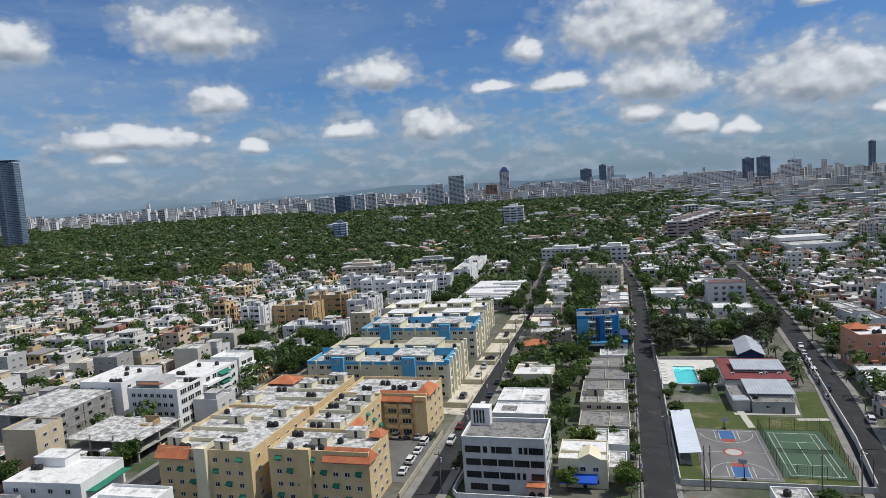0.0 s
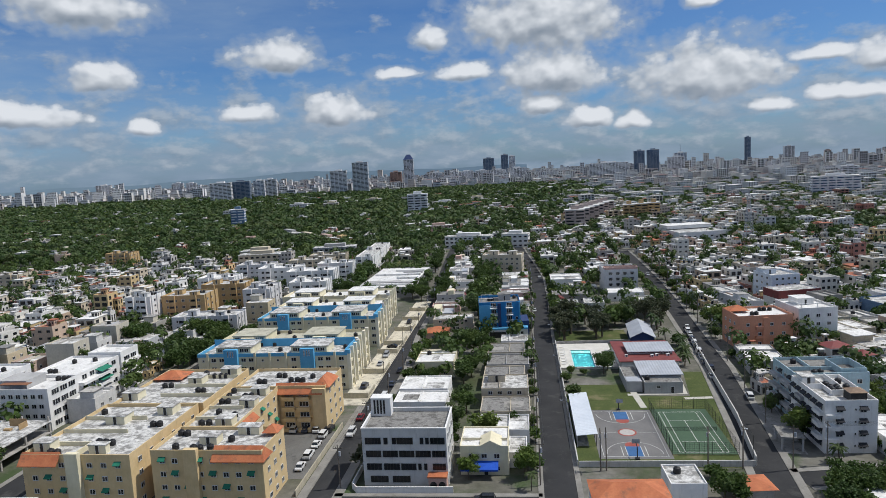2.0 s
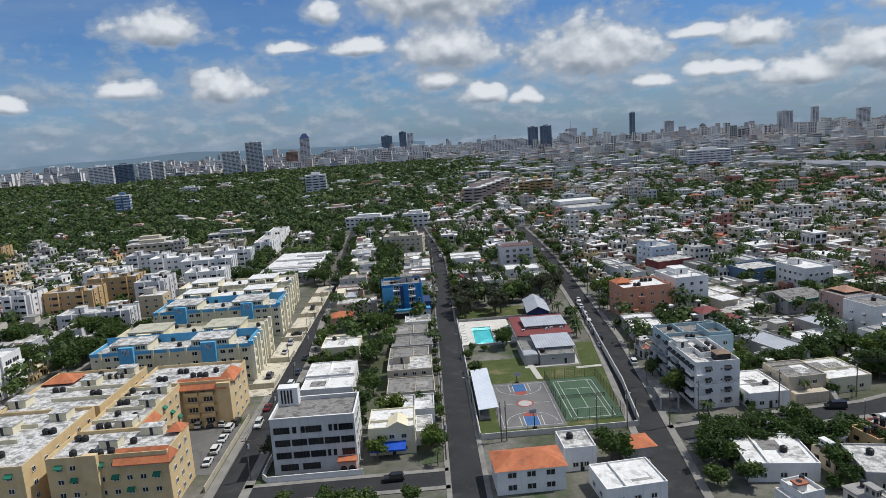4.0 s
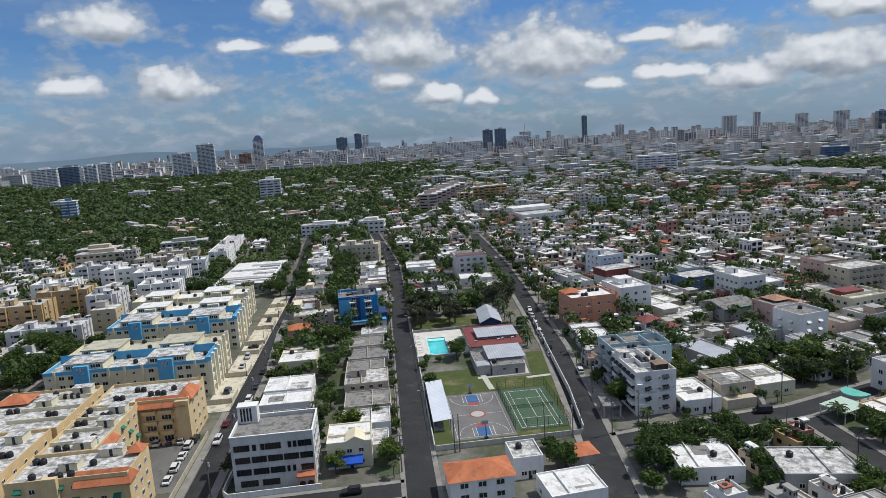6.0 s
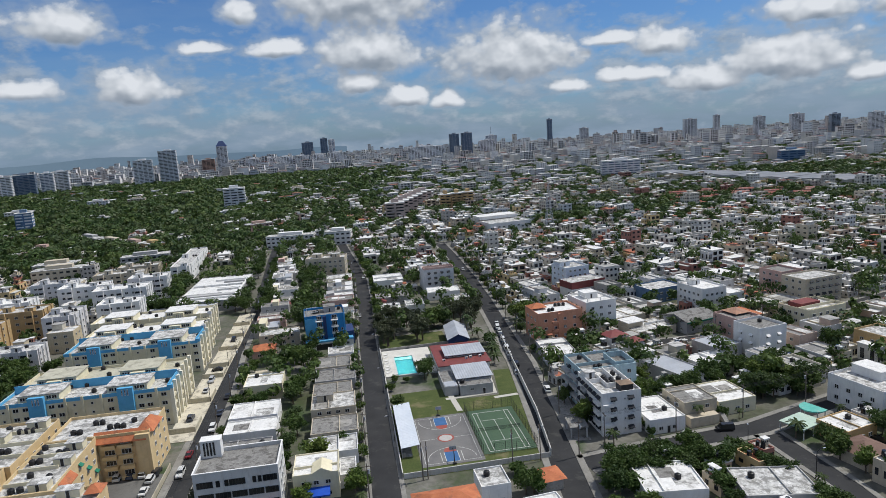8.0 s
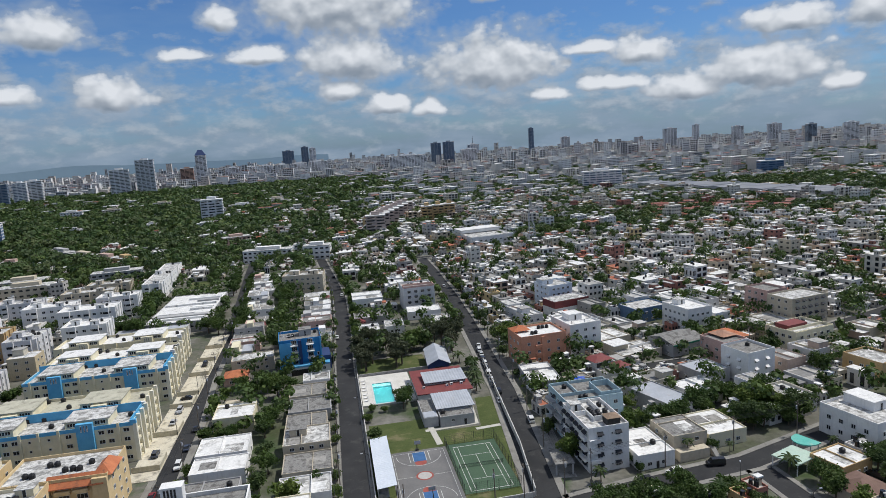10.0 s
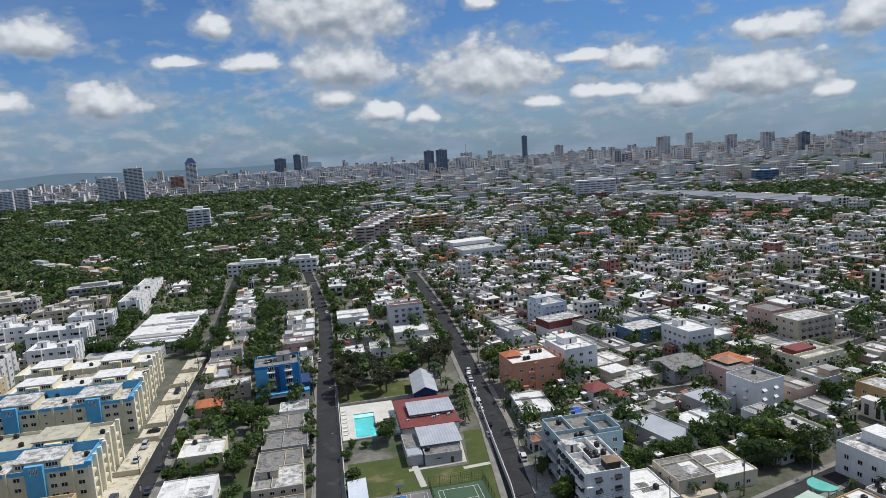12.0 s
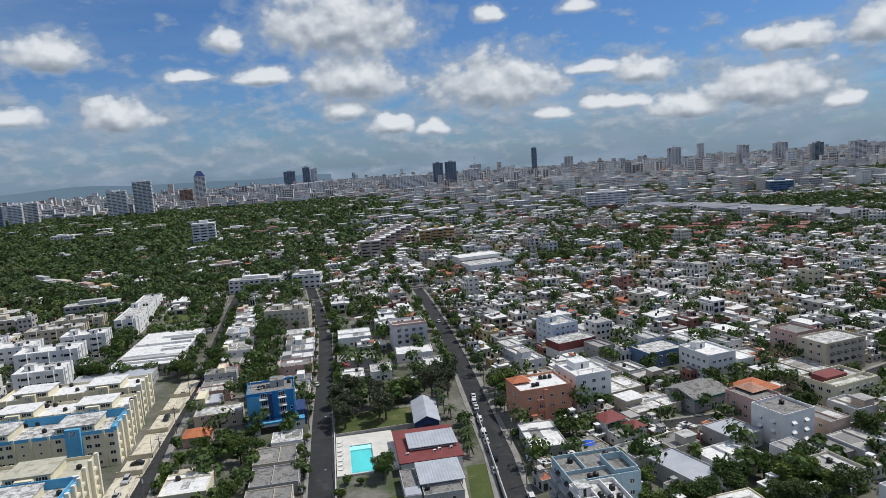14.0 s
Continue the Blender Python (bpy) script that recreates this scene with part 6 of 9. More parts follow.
    windows(b, 11, 13, "s", 1, 3, 1.3, 1.1)
    windows(b, 11, 13, "w", 1, 3, 1.3, 1.1)
    # dark sheet on the solid wall in place of the veranda's inner shade
    part("shaded_opening", Shape().box(-5.0, -0.6, 4.0, 0.0, -0.504, 5.6), glass, b, "dark panel painting the shade inside a veranda")
    b = H("long low house with white roof", 84.0, 79, 19, 13, 3.2, 14, beige_wall, roof_white, "sw", 5)
    part("upper_room", Shape().box(-9.2, 0.5, 3.204, -1.5, 6.3, 5.6), beige_wall, b)
    part("upper_room_roof", Shape().box(-9.6, -1.0, 5.604, -1.1, 6.7, 5.85), roof_bright, b)
    part("roof_wall", Shape().box(-1.2, -0.1, 3.204, 9.3, 0.1, 4.3), white_wall, b)
    H("low house with grey flat roof", 80.0, 96, 17, 13, 4.2, 14, beige_wall, roof_white, "sw", 4)
    b = H("grey gabled garage house", 103.6, 80, 16, 14, 5.0, 14, grey_wall, roof_grey, "sw", 4, 2, parapet=0.05)
    part("gable_roof", Shape().add([(-8.5, -7.6, 5.1), (8.5, -7.6, 5.1), (8.5, 7.6, 5.1), (-8.5, 7.6, 5.1), (-8.5, 0, 7.2), (8.5, 0, 7.2)], [(0, 1, 5, 4), (3, 4, 5, 2), (0, 4, 3), (1, 2, 5), (0, 3, 2, 1)]), roof_grey, b, "grey gabled roof")
    part("fascia", Shape().box(-8.5, -7.75, 4.5, 8.5, -7.604, 5.1), green_cloth, b, "dull green fascia")
    H("small white house with patched roof", 49.6, 3.4, 10.6, 15, 4.0, 2, white_wall, roof_bright, "sw", 2, tanks=((2, -2),))
    b = H("beige two-storey house with brown stained roof", 61.4, 5.4, 10.4, 11.5, 6.0, 4, beige_wall, roof_grey, "sw", 2, 2)
    part("porch", Shape().box(-5, -8.6, -0.2, 4, -6.004, 2.8), beige_wall, b)
    part("stair", Shape().add([(5.26, -6, 2.9), (6.6, -6, 2.9), (6.6, -10, 0), (5.26, -10, 0), (5.26, -6, -0.1), (6.6, -6, -0.1), (6.6, -10, -0.1), (5.26, -10, -0.1)], [(0, 3, 2, 1), (0, 4, 7, 3), (1, 2, 6, 5), (0, 1, 5, 4), (3, 7, 6, 2)]), concrete, b, "outside stair")
    H("house with white sealed roof and low parapet", 73.8, 8.6, 12.4, 14, 4.0, 5, cream_wall, roof_bright, "sw", 3)
    H("long shed with a blue-grey sheet roof", 70.3, 32.0, 10.5, 17, 4.4, 18, grey_wall, zinc, "sw", 3, category="shed", name="shed")
    H("low house with white roof among trees", 86.0, 34.0, 15, 12, 4.2, 14, white_wall, roof_bright, "sw", 3)
    H("house with pale sheet roof", 96.0, 48.0, 12, 12, 4.6, 14, grey_wall, zinc, "sw", 3)
    b = H("pink three-storey apartment house with roof terrace", 110.4, 58.4, 11, 12, 10.2, 12, pink_wall, roof_grey, "sw", 3, 3, parapet=0.8)
    part("hip_roof", Shape().hip(-1, -1, 5.5, 6, 11.02, 12.6), surface("faded_salmon_tiles", [(0.40, 0.22, 0.15), (0.50, 0.29, 0.20)], 0.5, 0.85, grain=2.5, stain=(0.26, 0.16, 0.12), stain_amount=0.3), b, "salmon tiled roof")
    b = H("white four-storey house with white awnings", 111.4, 45.6, 12.5, 12, 10.2, 12, white_wall, roof_grey, "sw", 2, 3, parapet=0.9, awn=white_wall, tanks=((2, 2),))
    b = building("house with a large red hipped roof", 123.0, 76, 13, 12, 5.2, 14, beige_wall, tile_orange, "house", 0, "house")
    part("hip_roof", Shape().hip(-6.5, -6, 6.5, 6, 5.21, 7.6), tile_orange, b)
    b = building("blue-trimmed house with flat roof", 113.0, 126.5, 19, 14, 6.4, 12, blue_side(), roof_white, "house", 0.6, "house")
    windows(b, 20, 14, "s", 2, 5, 1.5, 1.1)
    b = building("white three-storey house with roof room", 123.4, 105.4, 13, 17, 10.2, 10, white_wall, roof_bright, parapet=0.8)
    windows(b, 13, 17, "s", 3, 4, 1.3, 1.1, 1.2, 3.1)
    windows(b, 13, 17, "w", 3, 5, 1.3, 1.1, 1.2, 3.1)
    roof_room(b, -3, 2, 1, 6, 10.2, 2.2, white_wall)
    H("white low house with flat roof", 135.4, 103, 8, 10, 7.0, 12, white_wall, roof_bright, "sw", 4)
    H("wide flat-roofed house with white parapet", 150.0, 88, 20, 17, 4.6, 12, beige_wall, roof_white, "sw", 5, parapet=0.6)
    b = building("cream three-storey apartment house with brown terrace", 147.0, 64.5, 20, 14, 8.8, 12, cream_wall, roof_white, parapet=0.9)
    windows(b, 20, 14, "w", 3, 4, 1.5, 1.2, 1.0, 2.9)
    windows(b, 20, 14, "s", 3, 5, 1.5, 1.2, 1.0, 2.9)
    part("roof_hut", Shape().box(-8, -2, 8.804, 2, 4, 10.8), tile_red, b, "brown terrace room")
    part("terrace_wall", Shape().ring(-9.8, -6.8, 9.8, -2.2, 8.804, 9.9, 0.2), cream_wall, b)
    tanks_on(b, [(4, 3), (5.8, 3), (-5, 6)], 8.8)
    b = building("olive four-storey apartment block with window hoods", 171.0, 95.6, 21, 13, 12.0, 10, beige_wall, roof_white, parapet=0.8)
    windows(b, 21, 13, "s", 4, 5, 1.7, 1.2, 1.2, 3.1, awn=dark_cloth)
    windows(b, 21, 13, "w", 4, 3, 1.4, 1.2, 1.2, 3.1)
    b = building("ochre apartment house with terraces", 167, 111.4, 12, 13, 12.0, 12, pink_wall, roof_grey, parapet=0.9)
    windows(b, 12, 13, "s", 4, 3, 1.7, 1.2, 1.2, 3.0)
    windows(b, 12, 13, "w", 4, 3, 1.4, 1.2, 1.2, 3.0)
    b = building("orange-yellow two-storey house", 150.0, 32, 12, 14, 6.8, 12, yellow_wall, roof_white, "house", 0.7, "house")
    windows(b, 12, 14, "w", 2, 3, 1.4, 1.2)
    windows(b, 12, 14, "s", 2, 3, 1.4, 1.2)
    b = building("white three-storey house with balcony rails", 112.5, -5.0, 15, 17, 8.0, 11, white_wall, roof_white, parapet=0.8)
    windows(b, 15, 17, "w", 2, 4, 1.3, 1.3, 1.6, 3.2)
    windows(b, 15, 17, "s", 2, 4, 1.3, 1.3, 1.6, 3.2)
    roof_room(b, 0, -2, 6, 7, 8.0, 2.6, white_wall, roof_bright)
    H("low orange house with white roof and round tank", 92.6, -18.4, 11, 9, 3.8, 14, yellow_wall, roof_bright, "sw", 3, tanks=((2, 1),))
    turquoise = surface("turquoise_paint", [(0.10, 0.42, 0.36), (0.16, 0.5, 0.43)], 0.4, 0.8, grain=1.5, stain=(0.3, 0.42, 0.36), stain_amount=0.2)
    b = thing("canopy", "round-ended turquoise concrete canopy beside a yard", "canopy", pose(90.5, -8.5, 0, 0, 0, 20))
    rim = [(3.4 * math.cos(math.pi * (0.5 + i / 10)), 3.4 * math.sin(math.pi * (0.5 + i / 10))) for i in range(11)] + [(1.5, -3.4), (1.5, 3.4)]
    n = len(rim)
    part("roof", Shape().add([(x, y, 4.0) for x, y in rim] + [(x, y, 3.7) for x, y in rim], [tuple(range(n)), tuple(range(2 * n - 1, n - 1, -1))] + [(i, i + n, (i + 1) % n + n, (i + 1) % n) for i in range(n)]), turquoise, b)
    for x, y in ((-1.6, -2.4), (-1.6, 2.4), (1.1, -2.9), (1.1, 2.9)):
        part("column", Shape().tube((x, y, -0.2), (x, y, 3.696), 0.16, 0.16, 8), white_wall, b)
    b = thing("carport", "pale green flat carport roof beside a house", "carport", pose(83.4, -13.5, 0, 0, 0, 20))
    part("roof", Shape().box(-4.5, -3.6, 2.9, 4.5, 3.6, 3.15), surface("pale_green_sheet", [(0.42, 0.55, 0.46), (0.5, 0.62, 0.53)], 0.3, 0.7, stain=(0.4, 0.45, 0.38), stain_amount=0.25), b)
    for x in (-4.2, 0, 4.2):
        for y in (-3.3, 3.3):
            part("post", Shape().box(x - 0.1, y - 0.1, -0.2, x + 0.1, y + 0.1, 2.896), white_wall, b)
    claim(87, -11, 16, 9, 20)
    b = building("house with a brown hipped roof", 87.6, -30.4, 10, 9, 3.2, 14, beige_wall, roof_grey, "house", 0, "house")
    part("hip_roof", Shape().hip(-5, -4.5, 5, 4.5, 3.21, 5.2), surface("brown_tiles", [(0.16, 0.10, 0.08), (0.22, 0.14, 0.11)], 0.6, 0.85), b)
    H("low house with bright white roof among shrubs", 35.5, -31.4, 14, 13, 3.8, -8, white_wall, roof_bright, "sw", 3, tanks=((2, -1),))
    H("low house with white stained roof", 56.4, -39.6, 16, 12, 4.0, -12, grey_wall, roof_white, "sw", 3, tanks=((-4, 2),))
    b = building("light blue four-storey apartment house", 83.6, 168.4, 14, 15, 11.2, 12, pale_wall(), roof_white, parapet=0.8)
    roof_room(b, -6.3, 0, 0, 6.5, 11.2, 2.4, pale_wall(), roof_white)
    windows(b, 14, 15, "s", 4, 4, 1.3, 1.1, 1.0, 2.8)
    windows(b, 14, 15, "w", 4, 3, 1.3, 1.1, 1.0, 2.9)
    b = building("white house with a dark red upper storey", 83.6, 150.4, 20, 11, 7.4, 14, white_wall, roof_white, "house", 0.5, "house")
    part("upper_band", Shape().ring(-10.08, -5.58, 10.08, 5.58, 4.4, 7.95, 0.078), tile_red, b, "dark red upper storey")
    windows(b, 20, 11, "s", 1, 4, 1.4, 1.1)
    # house with the orange roof south of the courts
    b = building("white house with an orange tiled roof", -16.2, -30.0, 14.4, 8.6, 5.4, 2, white_wall, tile_orange, "house", 0, "house")
    part("hip_roof", Shape().hip(-7.2, -4.3, 7.2, 4.3, 5.41, 7.2), tile_orange, b)
    windows(b, 14.4, 8.6, "s", 2, 3, 1.9, 1.3, 0.9, 2.7)
    windows(b, 14.4, 8.6, "e", 2, 2, 1.2, 1.2, 0.9, 2.7)
    H("small white house with cluttered roof", -4.3, -23.0, 7.0, 8.4, 5.2, 2, white_wall, roof_white, "sw", 2, tanks=((-1, 1),))
    b = building("lean-to with an orange tiled roof", 9.4, -21.4, 6.5, 6, 2.8, 6, raw_wall, tile_orange, "shed", 0, "shed")
    part("hip_roof", Shape().hip(-3.7, -3, 3.7, 3, 2.81, 3.9), tile_orange, b)
    H("low house with white sealed roof", 3.0, -36.6, 12.5, 10, 3.8, 6, white_wall, roof_bright, "sw", 3)


def blue_side():
    return kept("slate_blue", lambda: surface("slate_blue_render", [(0.10, 0.17, 0.28), (0.14, 0.22, 0.34)], 0.3, 0.85, grain=1.5, streak=0.3))


def pale_wall():
    return kept("ice_blue", lambda: surface("ice_blue_render", [(0.60, 0.66, 0.74), (0.68, 0.73, 0.80)], 0.3, 0.85, grain=1.5, streak=0.2))


east_side()


# ---- behind the cream blocks ----
def west_apartments():
    def flats(label, x, y, w, d, h, turn, wall, n, m, roof=roof_white, floors=4):
        b = building(label, x, y, w, d, h, turn, wall, roof, parapet=0.8)
        step = h / (floors + 0.15)
        windows(b, w, d, "s", floors, n, 1.6, 1.25, 1.2, step, 2)
        windows(b, w, d, "e", floors, min(m, 10), 1.4, 1.2, 1.2, step, 2)
        roof_room(b, -w / 4 - 2, -1, -w / 4 + 2, 3, h, 2.4, wall)
        roof_room(b, w / 4 - 2.4, -d / 2 + 1, w / 4 + 1.6, -d / 2 + 4, h, 2.2, wall)
        bays = max(2, int(w / 9))
        for i in range(bays):
            u = -w / 2 + w * (i + 0.5) / bays
            part("loggia", Shape().ring(u - 1.5, -d / 2 - 1.1, u + 1.5, -d / 2 - 0.004, 0, h + 0.9, 0.18), wall, b, "projecting balcony stack")
            for k in range(floors):
                # a flat dark panel paints the shade inside each open balcony
                part("balcony_opening", Shape().box(u - 1.2, -d / 2 - 1.14, 1.3 + step * k, u + 1.2, -d / 2 - 1.103, 2.4 + step * k), glass, b, "dark panel painting the shade inside a balcony")
        for i in range(3):
            v = -d / 2 + d * (i + 0.2) / 3
            part("fin", Shape().box(w / 2 + 0.004, v, -0.2, w / 2 + 0.5, v + 0.3, h + 1.1), wall, b)
        tanks_on(b, [(w / 4 - 1, 2), (w / 4 + 0.8, 2.1), (0, d / 2 - 2)], h)
        return b

    flats("tall white apartment block with small windows", -222, 142, 13, 14, 14.6, 0, white_wall, 3, 2, floors=5)
    flats("ochre apartment block with loggias", -204, 152, 22, 16, 13, 3, yellow_wall, 5, 3)
    flats("ochre apartment block behind another", -196, 178, 24, 14, 13.4, 3, yellow_wall, 5, 3)
    flats("long lavender row with flat white roof", -179, 122, 30, 12, 8.6, 4, lavender, 8, 3, floors=3)
    flats("lavender four-storey apartment block", -171.5, 166, 14, 20, 12.8, 4, lavender, 4, 4)
    flats("white apartment block with tall fins", -150, 180, 20, 14, 12.8, 4, white_wall, 5, 3, roof_bright)
    flats("white apartment block among others", -160, 214, 28, 15, 13.4, 4, white_wall, 7, 3, roof_bright)
    flats("white apartment block with roof terraces", -186, 232, 26, 14, 13, 4, white_wall, 6, 3, roof_bright)
    flats("white stepped apartment block", -154, 244, 22, 13, 13, 4, white_wall, 5, 3, roof_bright)
    flats("grey-beige apartment block with open ground floor", -180, 274, 30, 13, 11.5, 4, beige_wall, 7, 3)
    flats("beige apartment block with recessed bays", -176, 300, 26, 13, 11, 4, beige_wall, 6, 3)
    flats("white block behind the apartments", -214, 206, 22, 14, 12.4, 4, white_wall, 5, 3, roof_bright)
    flats("pale apartment block near the woods", -212, 256, 24, 13, 12, 4, lavender, 6, 3)
    b = flats("long white apartment terrace with dark windows", -147.5, 321, 12, 82, 10.6, 3, white_wall, 2, 16, floors=3)
    flats("small yellow apartment house among trees", -372, 352, 22, 14, 12, 0, yellow_wall, 4, 3)
    flats("olive apartment block among trees", -400, 256, 34, 14, 11, 0, beige_wall, 7, 3)
    flats("pale house with dark windows near the woods", -480, 300, 40, 14, 8, 0, lavender, 9, 3, floors=2)
    # long white shed roof and the grey shed beside it
    b = building("long workshop with ribbed white roof", -112.4, 226, 31, 68, 5.6, -1, grey_wall, roof_bright, "workshop", 0.3, "workshop")
    for i in range(9):
        x0 = random.choice((-14, -14, -4, 2))
        x1 = random.choice((14, 14, 6)) if x0 < 0 else 14
        part("roof_wall", Shape().box(x0, -29 + 6.8 * i + random.uniform(-1.5, 1.5), 5.604, x1, -28.4 + 6.8 * i + random.uniform(1.6, 2.2), random.choice((6.2, 6.7))), random.choice((white_wall, roof_bright, grey_wall)), b)
    windows(b, 31, 68, "s", 1, 7, 1.8, 1.2, 2.4)
    windows(b, 31, 68, "e", 1, 12, 1.8, 1.2, 2.4)
    b = building("workshop with grey sheet roof", -122, 182.5, 34, 13, 5.2, 2, grey_wall, zinc, "workshop", 0.2, "workshop")
    windows(b, 34, 13, "e", 1, 3, 1.8, 1.2, 2.0)


west_apartments()


def lawn_patch():
    tagged(part("lawn", Shape().box(-131, 306, -0.2, -115, 334, 0.06), grass), "small bright green lawn beside white flats", "lawn", kind="structure")
    claim(-123, 320, 14, 26)
    tagged(part("lawn", Shape().box(-23.2, 33.0, -0.2, -3.6, 46.5, 0.048), grass), "worn lawn between the pool yard and the courts", "lawn", kind="structure")


lawn_patch()

# ---- ordinary houses of the quarter ----
def house_kind(k):
    """One kind of plain house, built once with its parts: a main block, a lower or higher wing, porch and openings."""
    rnd = random.Random(100 + k)
    floors = (1, 1, 2, 1, 2, 3, 1, 2, 1, 2, 1, 4)[k]
    w, d = rnd.uniform(8, 11.5), rnd.uniform(8.5, 12.5)
    h = 0.5 + 3.0 * floors
    label = ("single-storey concrete house with flat roof and porch", "two-storey concrete house with a stepped flat roof", "small apartment house with flat roof and parapet")[min(floors, 3) - 1]
    b = thing("house", label, "house" if floors < 3 else "apartment building", pose(0, -4000, 0), "houses of the quarter")
    shell(b, w, d, h, walls_mixed, roof_mixed, rnd.choice((0.25, 0.5, 0.8)))
    n = max(2, int(w / 4.4))
    windows(b, w, d, "s", floors, n, 1.4, 1.15, 1.0, 3.0, 2)
    windows(b, w, d, "w", floors, 2, 1.3, 1.1, 1.0, 3.0, 2)
    if floors > 1:
        windows(b, w, d, "e", floors, 2, 1.3, 1.1, 1.0, 3.0, 2)
    hw = h + 2.6 if k % 4 == 1 else max(2.7, h - rnd.choice((0.5, 1.0, 3.0)))
    side = 1 if k % 2 else -1
    x0 = w / 2 + 0.004 if side > 0 else -w / 2 - 3.604
    if k % 4 == 1:
        part("upper_room", Shape().box(-w / 2 + 0.6, 0, h + 0.004, -w / 2 + 5, d / 2 - 0.6, hw), walls_mixed, b)
        part("upper_room_roof", Shape().box(-w / 2 + 0.3, -0.3, hw + 0.004, -w / 2 + 5.3, d / 2 - 0.3, hw + 0.2), roof_mixed, b)
    elif floors < 3:
        y0, y1 = -d / 2 + rnd.uniform(0, 3), d / 2 - rnd.uniform(0, 2)
        part("side_wing", Shape().box(x0, y0, -0.2, x0 + 3.6, y1, hw), walls_mixed, b)
        part("side_wing_roof", Shape().box(x0 - 0.0 if side > 0 else x0 - 0.25, y0 - 0.25, hw + 0.004, x0 + 3.6 + (0.25 if side > 0 else 0), y1 + 0.25, hw + 0.2), roof_mixed, b)
    if k % 3 == 0:
        part("porch_roof", Shape().box(-w / 2, -d / 2 - 2.4, 2.6, w * 0.1, -d / 2 - 0.004, 2.8), roof_mixed, b)
        for x in (-w / 2 + 0.3, w * 0.1 - 0.3):
            part("porch_column", Shape().box(x - 0.14, -d / 2 - 2.3, -0.2, x + 0.14, -d / 2 - 2.02, 2.596), walls_mixed, b)
    if k not in (1, 4):
        part("roof_patch", Shape().box(-w * 0.38, -d * 0.1, h + 0.004, w * 0.05, d * 0.4, h + 0.05), roof_mixed, b)
        part("roof_wall", Shape().box(w * 0.1, -d / 2 + 0.3, h + 0.004, w * 0.1 + 0.16, d / 2 - 0.3, h + 0.5), walls_mixed, b)
    if k == 4:
        part("hip_roof", Shape().hip(-w / 2, -d / 2, w / 2, d / 2, h + 0.81, h + 2.4), tile_orange, b, "terracotta hipped roof")
    return b, w + (3.6 if floors < 3 and k % 4 != 1 else 0), d, h


KINDS = [house_kind(k) for k in range(12)]
USED = set()
SMALL = []  # plots of the houses that stand too far off to pick apart


def in_view(x, y, margin=0):
    """Inside the wedge that the path looks over."""
    return y > -70 and -1.32 * (y + 175) - margin < x + 30 < 1.15 * (y + 175) + margin


def fill_houses():
    plots = []
    for x, y, turn, chance in town_lots():
        k = random.choices(range(12), (4, 3, 4, 4, 0.5, 2, 3, 4, 3, 4, 3, 1))[0]
        b, w, d, h = KINDS[k]
        if random.random() > chance or not in_view(x, y) or not free(x, y, w, d, 0.05):
            continue
        claim(x, y, w, d, turn)
        plots.append((math.hypot(x + 30, y + 150), x, y, turn, k))
    plots.sort()
    for i, (far, x, y, turn, k) in enumerate(plots):
        b, w, d, h = KINDS[k]
        if i >= 92:
            SMALL.append((x, y, w, d, h, turn))
            continue
        m = pose(x, y, rise(x, y), 0, 0, turn + random.choice((0, 0, 180)) + random.uniform(-2, 2))
        if k in USED:
            copy_thing(b, m)
        else:
            USED.add(k)
            b.matrix_basis = m
        if random.random() < 0.55 and k not in (1, 4, 5, 9):
            p = m @ Vector((random.uniform(-2, 2), random.uniform(-2, 2), h))
            water_tank(p.x, p.y, p.z, random.random() < 0.12)


def town_lots():
    """House plots: the quarter west of the white flats, the middle and the whole east side."""
    rows = []
    for j in range(48):
        for i in range(70):
            u, v = 44 + i * 12.3, -60 + j * 12.5
            a = radians(12)
            x, y = u * math.cos(a) - v * math.sin(a) * 0.35, v + (u - 44) * math.sin(a)
            if 40 + 0.05 * y < x and y < 385:
                rows.append((x + random.uniform(-1.2, 1.2), y + random.uniform(-1.0, 1.0), 12, 0.92))
    for j in range(28):
        for i in range(32):
            x, y = -170 - i * 13.4 + j * 0.4, -60 + j * 13.8
            if y < 330:
                rows.append((x + random.uniform(-1.5, 1.5), y + random.uniform(-1.5, 1.5), 2, 0.86 if x > -330 else 0.6))
    for j in range(24):
        for i in range(9):
            x, y = -20 + i * 13.4, 112 + j * 13.6
            if x < 20 + 0.1 * y:
                rows.append((x, y, 2, 0.85))
    for j in range(6):
        for i in range(14):
            rows.append((-142 + i * 13.2 + random.uniform(-1.5, 1.5), 312 + j * 13 + random.uniform(-1.5, 1.5), 3, 0.6 if i > 5 else 0.3))
    random.shuffle(rows)
    return rows


fill_houses()


def fill_yards():
    """Sheds, lean-tos and back rooms in the gaps between the houses."""
    found = 0
    for _ in range(22000):
        x, y = random.uniform(-420, 420), random.uniform(-55, 385)
        if not in_view(x, y) or (-170 < x < 30 and y < 330) or (x < -150 and random.random() < 0.4):
            continue
        w, d = random.uniform(4, 7.5), random.uniform(4, 7.5)
        if free(x, y, w, d, -0.3):
            claim(x, y, w, d, 12 if x > 0 else 2)
            SMALL.append((x, y, w, d, random.choice((2.5, 2.8, 3.2, 3.2, 5.6)), 12 if x > 0 else 2))
            found += 1
            if found > 700:
                break


fill_yards()


